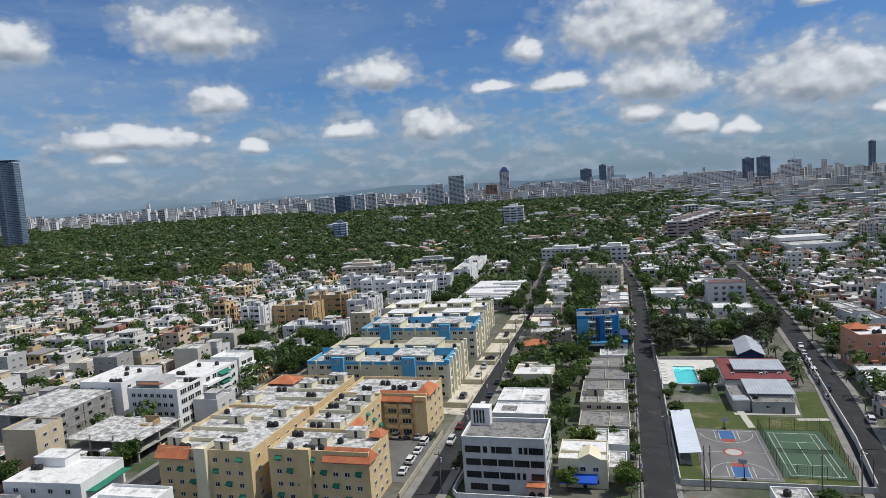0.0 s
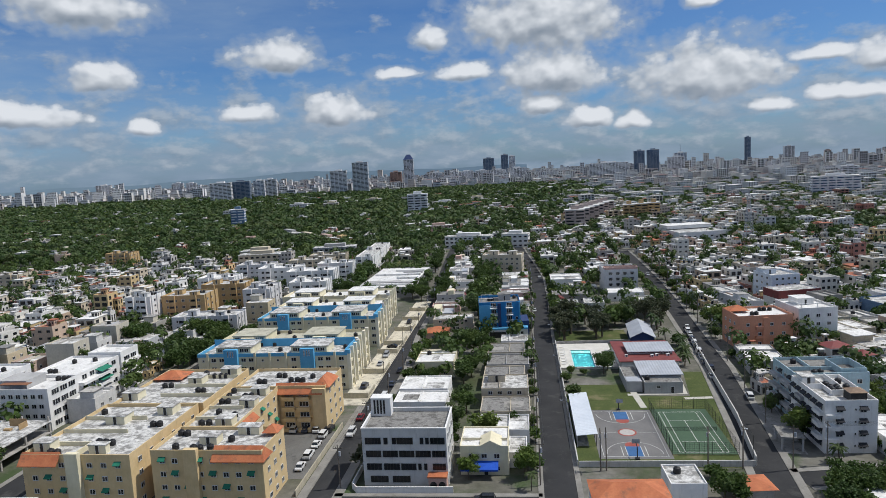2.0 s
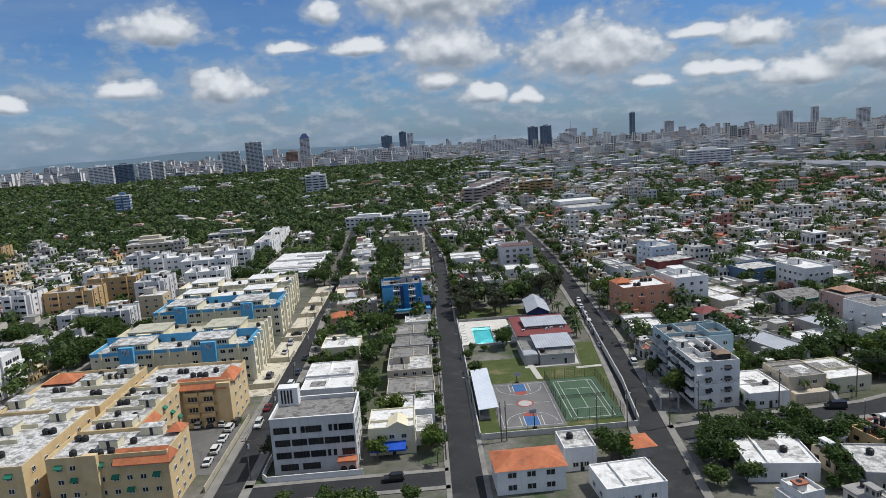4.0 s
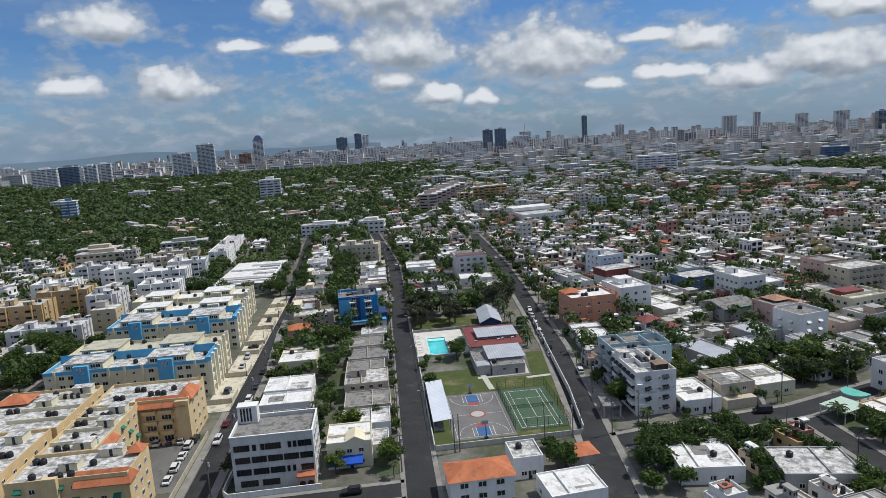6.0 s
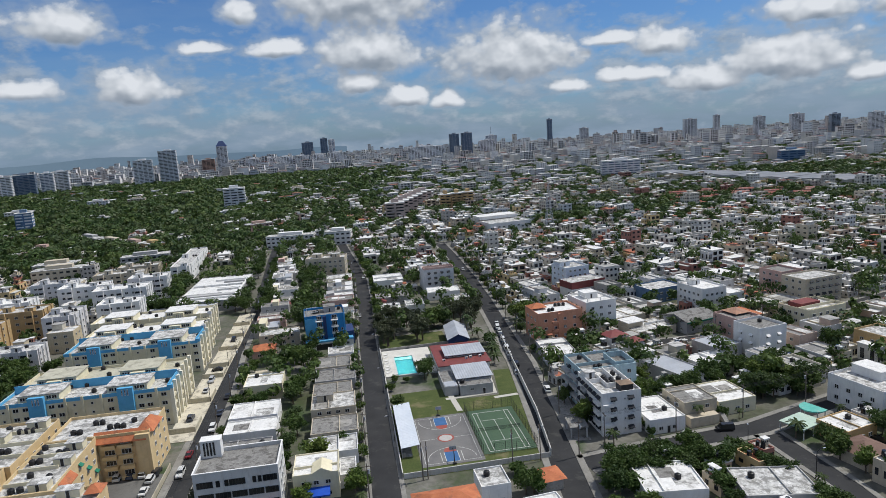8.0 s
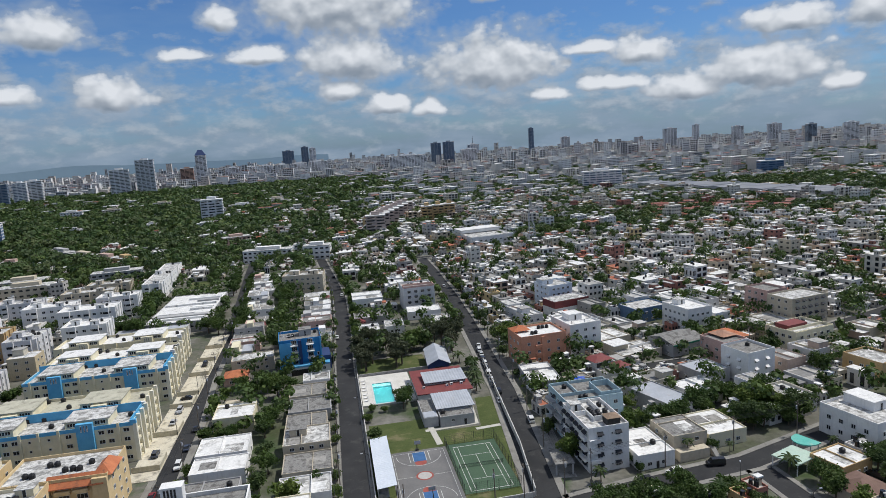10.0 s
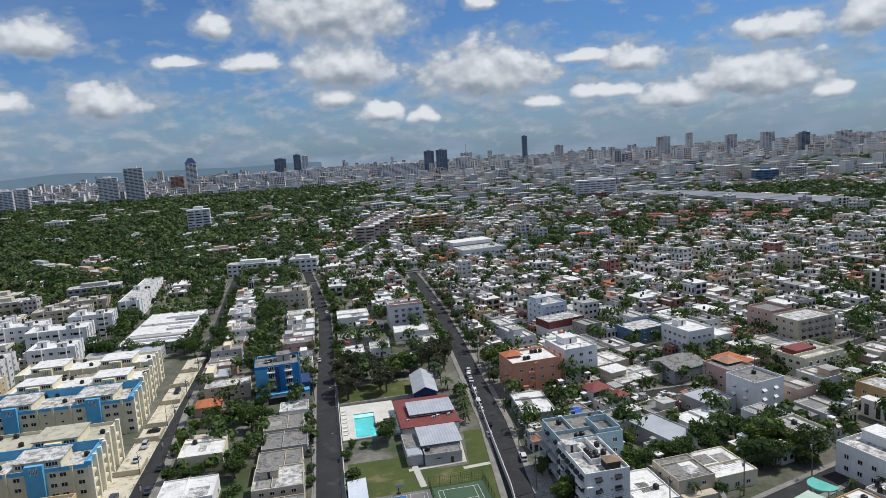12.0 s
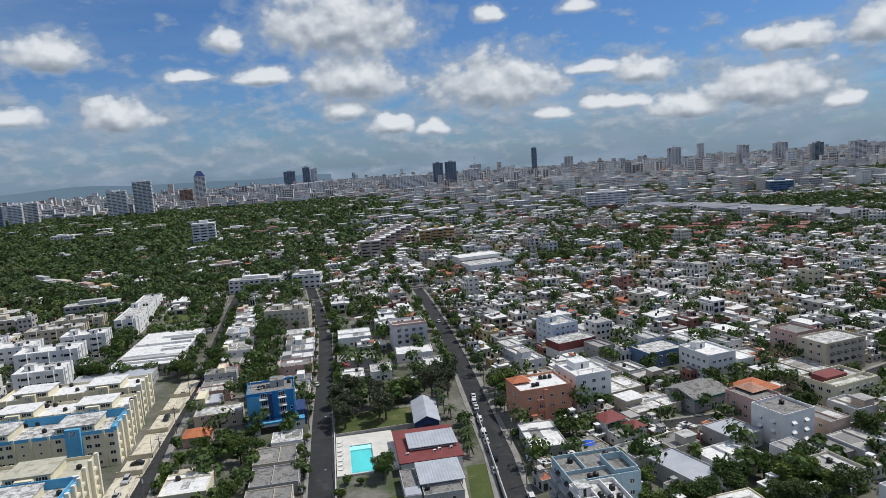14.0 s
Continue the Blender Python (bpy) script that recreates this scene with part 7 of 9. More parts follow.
# ---- trees ----
def leaf_cards(s, centres, per, size, rnd, mat=1, flat=0.0):
    """Small folded leaf clusters round the centres."""
    for c in centres:
        for _ in range(per):
            p = Vector(c) + Vector((rnd.gauss(0, 1), rnd.gauss(0, 1), rnd.gauss(0, 0.8))) * size * 0.75
            a = Vector((rnd.gauss(0, 1), rnd.gauss(0, 1), rnd.gauss(0, 0.6))).normalized()
            b = a.cross(Vector((rnd.gauss(0, 1), rnd.gauss(0, 1), rnd.gauss(0, 1) + flat))).normalized()
            n = a.cross(b)
            r = size * rnd.uniform(0.55, 1.1)
            q = [p - a * r, p + b * r * 0.55 + n * r * 0.2, p + a * r, p - b * r * 0.55 + n * r * 0.2]
            s.add(q, [(0, 1, 2), (0, 2, 3)], mat)


def tree_kind(k, h, r, leaf, lobes, label, name="tree", sparse=1.0, card=0.52):
    rnd = random.Random(500 + k)
    t = thing(name, label, "tree", pose(0, -4000, 0), "trees")
    wood = Shape()
    fork = h * 0.32
    wood.tube((0, 0, -0.2), (0.1, 0.05, fork), 0.05 * h * 0.6 + 0.06, 0.03 * h * 0.6 + 0.05, 8, 0, False)
    centres = []
    for i in range(lobes):
        a = 2 * math.pi * i / lobes + rnd.uniform(-0.4, 0.4)
        q = rnd.uniform(0.25, 0.75) if i else 0.1
        tip = Vector((math.cos(a) * r * q, math.sin(a) * r * q, rnd.uniform(0.5, 0.86) * h))
        mid = Vector((tip.x * 0.45, tip.y * 0.45, fork + (tip.z - fork) * 0.45))
        wood.tube((0.1, 0.05, fork - 0.2), mid, 0.14, 0.1, 6, 0, False)
        wood.tube(mid, tip, 0.1, 0.04, 5, 0, False)
        lr = r * rnd.uniform(0.36, 0.55)
        for _ in range(int(26 * sparse)):
            d = Vector((rnd.gauss(0, 1), rnd.gauss(0, 1), rnd.gauss(0, 1))).normalized()
            rad = lr * rnd.uniform(0.55, 1.05)
            centres.append(tip + Vector((d.x * rad, d.y * rad, d.z * rad * 0.72)))
    crown = Shape()
    leaf_cards(crown, centres, 8, card * 1.06, rnd, 0, 0.6)
    part("trunk", wood, bark, t)
    part("crown", crown, leaf, t)
    return t, r


def palm_kind(k, h, label):
    rnd = random.Random(900 + k)
    t = thing("palm_tree", label, "palm tree", pose(0, -4000, 0), "palms")
    wood = Shape()
    pts = [(0.15 * math.sin(i * 0.6 + k), 0.12 * math.cos(i * 0.5), h * i / 6 - (0.2 if i == 0 else 0)) for i in range(7)]
    for i in range(6):
        wood.tube(pts[i], pts[i + 1], 0.2 - 0.012 * i, 0.19 - 0.012 * i, 7, 0, i == 5)
    part("trunk", wood, bark, t)
    crown = Shape()
    top = Vector(pts[-1])
    for i in range(16):
        a = 2 * math.pi * i / 16 + rnd.uniform(-0.15, 0.15)
        up = rnd.uniform(-0.1, 0.9)
        L = rnd.uniform(2.2, 3.0)
        prev = top
        for j in range(5):
            f = (j + 1) / 5
            nxt = top + Vector((math.cos(a) * L * f, math.sin(a) * L * f, up * L * f - 1.3 * f * f * L * 0.6))
            side = Vector((-math.sin(a), math.cos(a), 0)) * (0.42 - 0.3 * abs(f - 0.5))
            drop = Vector((0, 0, -0.22))
            crown.add([prev, prev + side + drop, nxt + side + drop, nxt, nxt - side + drop, prev - side + drop], [(0, 1, 2, 3), (0, 3, 4, 5)])
            prev = nxt
    part("crown", crown, leaf_palm, t)
    return t, 2.0


TREES = [tree_kind(0, 8.5, 4.6, leaf_green, 8, "broad dark-green mango tree with dense crown"),
         tree_kind(1, 7.0, 3.6, leaf_green, 7, "rounded dark-green garden tree"),
         tree_kind(2, 10.0, 5.4, leaf_green, 10, "large spreading dark-green tree"),
         tree_kind(3, 6.0, 3.0, leaf_light, 6, "light-green garden tree with open crown"),
         tree_kind(4, 4.2, 2.4, leaf_green, 5, "low dark-green shrub-like tree"),
         tree_kind(5, 11.0, 3.6, leaf_dry, 9, "thin grey-green feathery tree with sparse crown", sparse=0.55, card=0.5),
         tree_kind(6, 9.0, 4.0, leaf_light, 8, "yellow-green street tree with a full crown"),
         palm_kind(0, 7.0, "slim coconut palm with drooping fronds"),
         palm_kind(1, 4.2, "short garden palm with drooping fronds")]
PLANTED = set()
SPOTS = []
GARDEN = []  # trees further off, joined into one growth


def plant(k, x, y, scale=1.0, z=None):
    t, r = TREES[k]
    m = pose(x, y, rise(x, y) if z is None else z, 0, 0, random.uniform(0, 360)) @ Matrix.Diagonal((scale, scale, scale * random.uniform(0.9, 1.1), 1))
    SPOTS.append((x, y))
    if k in PLANTED:
        ob = copy_thing(t, pose(0, 0, 0))
    else:
        ob = t
        PLANTED.add(k)
    ob.matrix_basis = m


def plant_trees():
    # the middle block, between the two rows of houses
    for x, y, k, s in ((-56, 49, 2, 0.9), (-54, 56, 0, 1.0), (-53, 24, 0, 0.95), (-54.5, 14, 1, 1.0), (-55, 34, 1, 0.9), (-54.3, 82, 2, 1.0), (-58, 90, 0, 1), (-63, 88, 1, 1), (-68, 94, 0, 0.9), (-50, 88, 1, 1),
                       (-73, 84, 6, 0.8), (-75.5, 78, 4, 1), (-75, 52, 4, 1.2), (-70, 50, 1, 0.7), (-36.4, -14.5, 6, 0.85), (-34.5, -11, 4, 1), (-55, 2, 1, 0.8), (-55.5, -4, 4, 1.1), (-52, 99, 1, 1), (-62, 99, 0, 0.8)):
        plant(k, x, y, 0.8 * s)
    for y in range(135, 320, 9):
        plant(random.choice((0, 1, 2, 3)), -56.5 - (y - 130) * 0.018 + random.uniform(-1.5, 1.5), y + random.uniform(-3, 3), random.uniform(0.7, 1.05))
    for x, y in ((-82 - 14, 186), (-90, 180), (-80.5, 172), (-79, 182), (-80, 192), (-81, 200), (-92, 192)):
        plant(random.choice((0, 2)), x, y, random.uniform(0.8, 1.0))
    for y in range(196, 320, 9):
        plant(random.choice((0, 1, 6, 1)), along(LEFT_ROAD, y) + 4.0 + random.uniform(-0.6, 0.6), y, random.uniform(0.55, 0.85))
        if y > 262:
            plant(random.choice((0, 1, 2)), along(LEFT_ROAD, y) - 5.4 + random.uniform(-0.8, 0.8), y + 4, random.uniform(0.6, 0.9))
    # pool garden and the thin trees behind it
    for x, y, k, s in ((-10.6, 57, 0, 0.75), (-9.0, 60.5, 1, 0.9), (-22.3, 36, 4, 0.9), (-22.6, 30, 4, 0.8), (-21, 57.5, 4, 0.6), (-17, 56.5, 4, 0.5), (-23, 50, 4, 0.7)):
        plant(k, x, y, s)
    for i in range(16):
        plant(5, random.uniform(-23.5, -5), random.uniform(98, 130), random.uniform(0.75, 1.05))
    for x, y in ((17, 112), (20, 118), (14, 120), (22, 127), (18, 133), (25, 138), (12, 127)):
        plant(5, x, y, random.uniform(0.8, 1.0))
    for x, y, k in ((2, 122, 2), (6, 119, 0), (-1, 117, 1), (15.5, 101, 7), (17, 96, 8), (14, 106, 7), (17.5, 70, 8), (18.8, 76, 8), (16.8, 64, 8), (19.5, 82, 8), (20.2, 88, 4)):
        plant(k, x, y, random.uniform(0.9, 1.1))
    # along the streets
    for y in range(114, 330, 8):
        plant(random.choice((1, 3, 4, 8, 6)), along(MID_ROAD, y) + 6.2 + random.uniform(-0.4, 0.4), y, random.uniform(0.5, 0.9))
        if y % 16 == 2:
            plant(random.choice((4, 8, 3)), along(MID_ROAD, y) - 4.6, y, random.uniform(0.5, 0.8))
    for y in range(-8, 100, 11):
        plant(random.choice((4, 8, 3)), -33.9, y + random.uniform(-3, 3), random.uniform(0.4, 0.65))
    for y in range(140, 300, 10):
        plant(random.choice((6, 3, 1, 4)), along(RIGHT_ROAD, y) + 6.2, y + random.uniform(-3, 3), random.uniform(0.6, 1.0))
        plant(random.choice((6, 3, 1, 4)), along(RIGHT_ROAD, y) - 6.0, y + random.uniform(-3, 3), random.uniform(0.5, 0.8))
    for x, y, k, s in ((39, 112, 6, 1), (43, 108, 3, 1), (37, 104, 8, 1), (36, 98, 4, 1), (45, 116, 6, 0.9), (52, 70, 1, 0.8), (48, 68, 4, 1.1), (34, 72, 4, 0.7), (57, 66, 1, 0.7)):
        plant(k, x, y, s)
    # shrubs and trees at the corner opposite the courts, and the green yard further east
    for x, y, k, s in ((30, -24, 1, 0.8), (35, -25, 0, 0.6), (39, -24.5, 4, 1.1), (22.6, -27.5, 4, 1.0), (43.5, -27, 1, 0.8), (47.5, -30, 4, 1.2), (46, -36, 1, 0.8), (28, -30, 4, 1.1), (64, -33, 0, 0.6), (28, -20, 0, 0.8), (33, -21, 0, 0.75), (37, -19.5, 2, 0.62), (41, -21, 1, 0.9), (25.5, -25, 1, 0.85), (24, -31, 0, 0.75), (45, -22, 4, 1.2), (49, -24, 0, 0.7), (53, -26, 1, 0.8), (56, -22.5, 8, 1), (60, -23, 4, 1),
                       (27, -38, 1, 0.8), (21.5, -37, 4, 1), (62, -28, 1, 0.7), (5.5, -24, 1, 0.9), (3.6, -24.0, 0, 0.72), (3.6, -14.6, 4, 0.8)):
        plant(k, x, y, s)
    for i in range(24):
        plant(random.choice((0, 1, 2, 6, 0)), 81 + random.uniform(0, 22), 12 + random.uniform(-5, 18), random.uniform(0.6, 0.95))
    for x, y, k, s in ((64, 44, 4, 1.5), (67, 46, 4, 1.5), (74, 52, 4, 1), (78, 20, 0, 0.8), (79, 24, 1, 1), (58, 17, 1, 0.9), (55, 26, 4, 1), (84, -22, 0, 0.7), (82, -29, 1, 0.9), (83, -36, 6, 0.7), (86, -42, 0, 0.8), (80, -16, 8, 1), (70, 62, 8, 1),
                       (126, 26, 1, 1), (134, 38, 0, 0.9), (130, 58, 0, 0.9), (138, 66, 2, 0.8), (143, 74, 1, 1), (118, 92, 0, 0.8), (165, 78, 1, 1)):
        plant(k, x, y, s)
    # west
    for i in range(30):
        plant(random.choice((0, 1, 2, 2, 7)), random.uniform(-205, -150), random.uniform(62, 112), random.uniform(0.8, 1.15)) if i % 1 == 0 else None
    for i in range(14):
        plant(random.choice((0, 1, 2)), random.uniform(-150, -128), random.uniform(186, 200) + 60 * (i % 2), random.uniform(0.8, 1.1))
    for i in range(12):
        plant(random.choice((0, 1, 6)), random.uniform(-225, -212), random.uniform(-30, 60), random.uniform(0.6, 0.9))
    # between the ordinary houses
    found = []
    tries = 0
    while len(found) < 3000 and tries < 60000:
        tries += 1
        x, y = random.uniform(-560, 520), random.uniform(-50, 410)
        if in_view(x, y) and free(x, y, 0.6, 0.6, 0.0) and not (-24 < x < 27 and y < 112) and not (-165 < x < -84 and y < 180):
            found.append((math.hypot(x + 30, y + 150), x, y))
    found.sort()
    for i, (far, x, y) in enumerate(found):
        if i < 90:
            plant(random.choices(range(9), (4, 4, 1.5, 2, 4, 0.4, 1.2, 1.2, 2))[0], x, y, random.uniform(0.5, 0.9))
        else:
            GARDEN.append((x, y, rise(x, y), *((random.uniform(3.6, 5.4), random.uniform(8, 11.5)) if random.random() < 0.22 else (random.uniform(1.5, 3.6), random.uniform(4.5, 8.5)))))


plant_trees()


# ---- the wide town, the woods and the skyline further off ----
def scatter_cards(name, label, spots, mat, per, size):
    """Crowns of loose leaf clusters joined into one object."""
    rng = np.random.default_rng(9)
    V = []
    for x, y, z, r, h in spots:
        n = int(per * (0.5 + r / 6))
        d = rng.normal(0, 1, (n, 3))
        d /= np.linalg.norm(d, axis=1)[:, None]
        d[:, 2] = np.where(rng.random(n) < 0.75, np.abs(d[:, 2]), d[:, 2])
        c = d * rng.uniform(0.55, 1.05, (n, 1)) * np.array([r, r, h * 0.36]) + np.array([x, y, z + h * 0.62])
        c += rng.normal(0, 0.18 * r, (1, 3)) * (d[:, :1] > 0.2)
        a = np.cross(d, rng.normal(0, 1, (n, 3))) + rng.normal(0, 0.25, (n, 3))
        a /= np.linalg.norm(a, axis=1)[:, None]
        b = np.cross(a, d + rng.normal(0, 0.24, (n, 3)))
        b /= np.linalg.norm(b, axis=1)[:, None]
        q = size * rng.uniform(0.7, 1.3, (n, 1))
        V.append(np.stack([c - a * q * 0.85 - b * q * 0.3, c + b * q * 0.8 - a * q * 0.2, c + a * q * 0.85 + b * q * 0.25, c - b * q * 0.8 + a * q * 0.25], 1).reshape(-1, 3))
    V = np.concatenate(V)
    me = bpy.data.meshes.new(name)
    me.from_pydata(V.tolist(), [], np.arange(len(V)).reshape(-1, 4).tolist())
    me.materials.append(mat)
    return tagged(new(name, me), label, "trees", kind="stuff")


def wooded(x, y):
    """How thick the woods stand at a place."""
    if y > 1560 + 0.06 * abs(x) or y < 335 or x < -330 and y < 380:
        return 0
    if 520 < x - 0.0 and 0.97 * (x - 505) + 0.26 * (y - 620) > 34 and x < 700 and 480 < y < 720:
        return 1.0  # the grove behind the industrial halls
    edge = -150 + (y - 335) * 0.14  # eastern rim of the park
    if x < edge:
        return 0.75 if y < 520 else 1.0
    return 0.35 if x < edge + 110 else 0


def make_woods():
    rnd = random.Random(11)
    near, far, cards = [], [], []
    y = 300.0
    while y < 2500:
        step = 8.5 + (y - 300) * 0.0075
        x = -1.3 * (y + 175) - 40
        while x < 0.95 * (y + 175):
            px, py = x + rnd.uniform(-0.45, 0.45) * step, y + rnd.uniform(-0.45, 0.45) * step
            k = wooded(px, py)
            lots = noise.noise(Vector((px * 0.006, py * 0.006, 3.0)))
            want = 0.5 + 0.5 * k if lots > -0.12 else 0.36 + 0.54 * k
            if k == 0:
                want = 0.8 if lots > 0.15 else 0.55
                if py < 380:
                    want = 0.0
                if py > 1560:
                    want *= 0.8
            if rnd.random() < want and free(px, py, 3, 3, 0):
                r = rnd.uniform(0.5, 0.85) * step
                h = rnd.uniform(6.5, 13.0) if k else rnd.uniform(5, 9.5)
                (cards if py < 600 else near if py < 1000 else far).append((px, py, rise(px, py), min(r, 9), h))
            x += step
        y += step
    scatter_cards("woods", "park trees with loose dark-green crowns", cards, leaf_far, 58, 1.3)
    scatter_cards("garden_trees", "many garden trees between far houses", GARDEN, leaf_green, 66, 0.78)
    scatter_cards("woods", "dense park trees with uneven dark-green crowns", near, leaf_far, 28, 2.1)
    scatter_cards("woods", "distant dark-green woods before the skyline", far, leaf_far, 9, 3.7)


def simple_block(s, x, y, z, w, d, h, turn, floors, rim=0.0):
    """A distant house: walls, roof slab or parapet, and window openings on the sides that show."""
    c, q = math.cos(radians(turn)), math.sin(radians(turn))

    def P(u, v, t):
        return (x + u * c - v * q, y + u * q + v * c, z + t)

    def hull(u0, v0, u1, v1, t0, t1, mat, top=True):
        k = [P(u0, v0, t0), P(u1, v0, t0), P(u1, v1, t0), P(u0, v1, t0), P(u0, v0, t1), P(u1, v0, t1), P(u1, v1, t1), P(u0, v1, t1)]
        s.add(k, [(0, 1, 5, 4), (1, 2, 6, 5), (2, 3, 7, 6), (3, 0, 4, 7)] + ([(4, 5, 6, 7)] if top else []), mat)

    a, b = w / 2, d / 2
    hull(-a, -b, a, b, -1, h, 0, False)
    if rim:
        s.add([P(-a, -b, h), P(a, -b, h), P(a, b, h), P(-a, b, h)], [(0, 1, 2, 3)], 1)
        for u0, v0, u1, v1 in ((-a, -b, a, -b + 0.2), (-a, b - 0.2, a, b), (-a, -b + 0.2, -a + 0.2, b - 0.2), (a - 0.2, -b + 0.2, a, b - 0.2)):
            hull(u0, v0, u1, v1, h, h + rim, 0)
    else:
        hull(-a - 0.25, -b - 0.25, a + 0.25, b + 0.25, h, h + 0.3, 1)
    step = h / floors
    side = -1 if x > 0 else 1
    for k in range(floors):
        style = (int(x * 7) + int(y * 13)) % 4
        z0, z1 = k * step + (0.34, 0.3, 0.12, 0.36)[style] * step, k * step + (0.74, 0.7, 0.76, 0.68)[style] * step
        n = max(2, int(w / (3.4, 2.6, 4.4, 3.0)[style]))
        if y > 1800:
            n = max(2, n // 2)
        e = (0.26, 0.24, 0.16, 0.3)[style]
        for i in range(n):
            u0, u1 = -a + w * (i + e) / n, -a + w * (i + 1 - e) / n
            s.add([P(u0, -b - 0.05, z0), P(u1, -b - 0.05, z0), P(u1, -b - 0.05, z1), P(u0, -b - 0.05, z1)], [(0, 1, 2, 3)], 2)
        n = max(2, int(d / 4.2)) if y < 1300 else 0
        for i in range(n):
            v0, v1 = -b + d * (i + 0.3) / n, -b + d * (i + 0.7) / n
            q4 = [P(side * (a + 0.05), v0, z0), P(side * (a + 0.05), v1, z0), P(side * (a + 0.05), v1, z1), P(side * (a + 0.05), v0, z1)]
            s.add(q4, [(0, 1, 2, 3) if side > 0 else (3, 2, 1, 0)], 2)


def compound(s, rnd, x, y, z, w, d, h, turn, floors):
    """A house of a main block with a lower wing and often a roof room."""
    s.now = rnd.random()
    simple_block(s, x, y, z, w * 0.72, d, h, turn, floors, rnd.choice((0, 0.3, 0.6)))
    c, q = math.cos(radians(turn)), math.sin(radians(turn))
    u = w * 0.5 - w * 0.06
    hw = max(2.6, h - rnd.choice((0.6, 1.0, 3.0)))
    dd = d * rnd.uniform(0.45, 0.85)
    v = rnd.uniform(-0.5, 0.5) * (d - dd)
    sg = rnd.choice((-1, 1))
    simple_block(s, x + sg * u * c - v * q, y + sg * u * q + v * c, z, w * 0.3, dd, hw, turn, max(1, floors - 1), rnd.choice((0, 0, 0.4)))
    if rnd.random() < 0.4:
        simple_block(s, x + rnd.uniform(-0.15, 0.15) * w, y + rnd.uniform(-0.2, 0.2) * d, z + h, w * 0.26, d * 0.3, 2.4, turn, 1)
    for i in range(rnd.choice((0, 1, 2))):
        # patches of sheet, awnings and yard walls laid over a part of the roof
        pw, pd = w * rnd.uniform(0.14, 0.3), d * rnd.uniform(0.2, 0.45)
        px, py = rnd.uniform(-0.2, 0.2) * w, rnd.uniform(-0.27, 0.27) * d
        s.now = rnd.random()
        simple_block(s, x + px * c - py * q, y + px * q + py * c, z + h + 1.0, pw, pd, rnd.choice((0.25, 0.3, 1.2)), turn, 1)
    for i in range(rnd.choice((0, 1, 2, 2))):
        tx, ty, tz, r = x + rnd.uniform(-0.25, 0.25) * w, y + rnd.uniform(-0.35, 0.35) * d, z + h + 0.2, rnd.uniform(0.55, 0.8)
        s.tube((tx, ty, tz), (tx, ty, tz + 1.5), r, r * 0.8, 6, 2)


def far_town():
    rnd = random.Random(21)
    mid, far = Shape(), Shape()
    for x, y, w, d, h, turn in SMALL:
        compound(mid, rnd, x, y, rise(x, y), w, d, h, turn, max(1, int(h / 3)))
    y = 385.0
    while y < 3900:
        step = 15.5 + (y - 385) * 0.011
        x = -1.25 * (y + 175)
        while x < 1.12 * (y + 175):
            px, py = x + rnd.uniform(-0.25, 0.25) * step, y + rnd.uniform(-0.25, 0.25) * step
            k = wooded(px, py)
            patch = noise.noise(Vector((px * 0.006, py * 0.006, 3.0)))
            want = 0.86 if k == 0 else 0.5 if k < 0.5 else ((0.22 if patch > -0.05 else 0.5) if py < 640 else (0.08 if patch > -0.05 else 0.3))
            if py > 1500 and k:
                want *= 0.4
            if py > 1560 + 0.06 * abs(px) and px < 300:
                want = 0.9
            if k == 0 and patch > 0.28:
                want *= 0.6
            if rnd.random() < want and free(px, py, 9, 9, 0):
                tall = rnd.random()
                fl = 1 if tall < 0.32 else 2 if tall < 0.7 else 3 if tall < 0.9 else rnd.choice((4, 4, 5))
                if k:
                    fl = min(fl, 3)
                if py > 1500:
                    fl = rnd.choice((2, 3, 4, 5)) if tall < 0.93 else rnd.choice((6, 7, 9))
                w, d = rnd.uniform(0.62, 1.0) * step, rnd.uniform(0.55, 0.85) * step
                turn = (10 if px > 20 else 3) + rnd.choice((0, 0, 3, 90))
                if py < 800:
                    compound(mid, rnd, px, py, rise(px, py), min(w, 20), min(d, 18), 3.0 * fl + 0.3, turn, fl)
                else:
                    far.now = rnd.random()
                    simple_block(far, px, py, rise(px, py), min(w, 26), min(d, 22), 3.1 * fl + 0.3, turn, fl)
            x += step
        y += step
    tagged(part("town_houses", mid, [walls_mid, roof_mid, glass], kind="stuff"), "many small flat-roofed concrete houses further off", "houses")
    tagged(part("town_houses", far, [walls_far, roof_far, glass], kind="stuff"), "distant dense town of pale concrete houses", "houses")


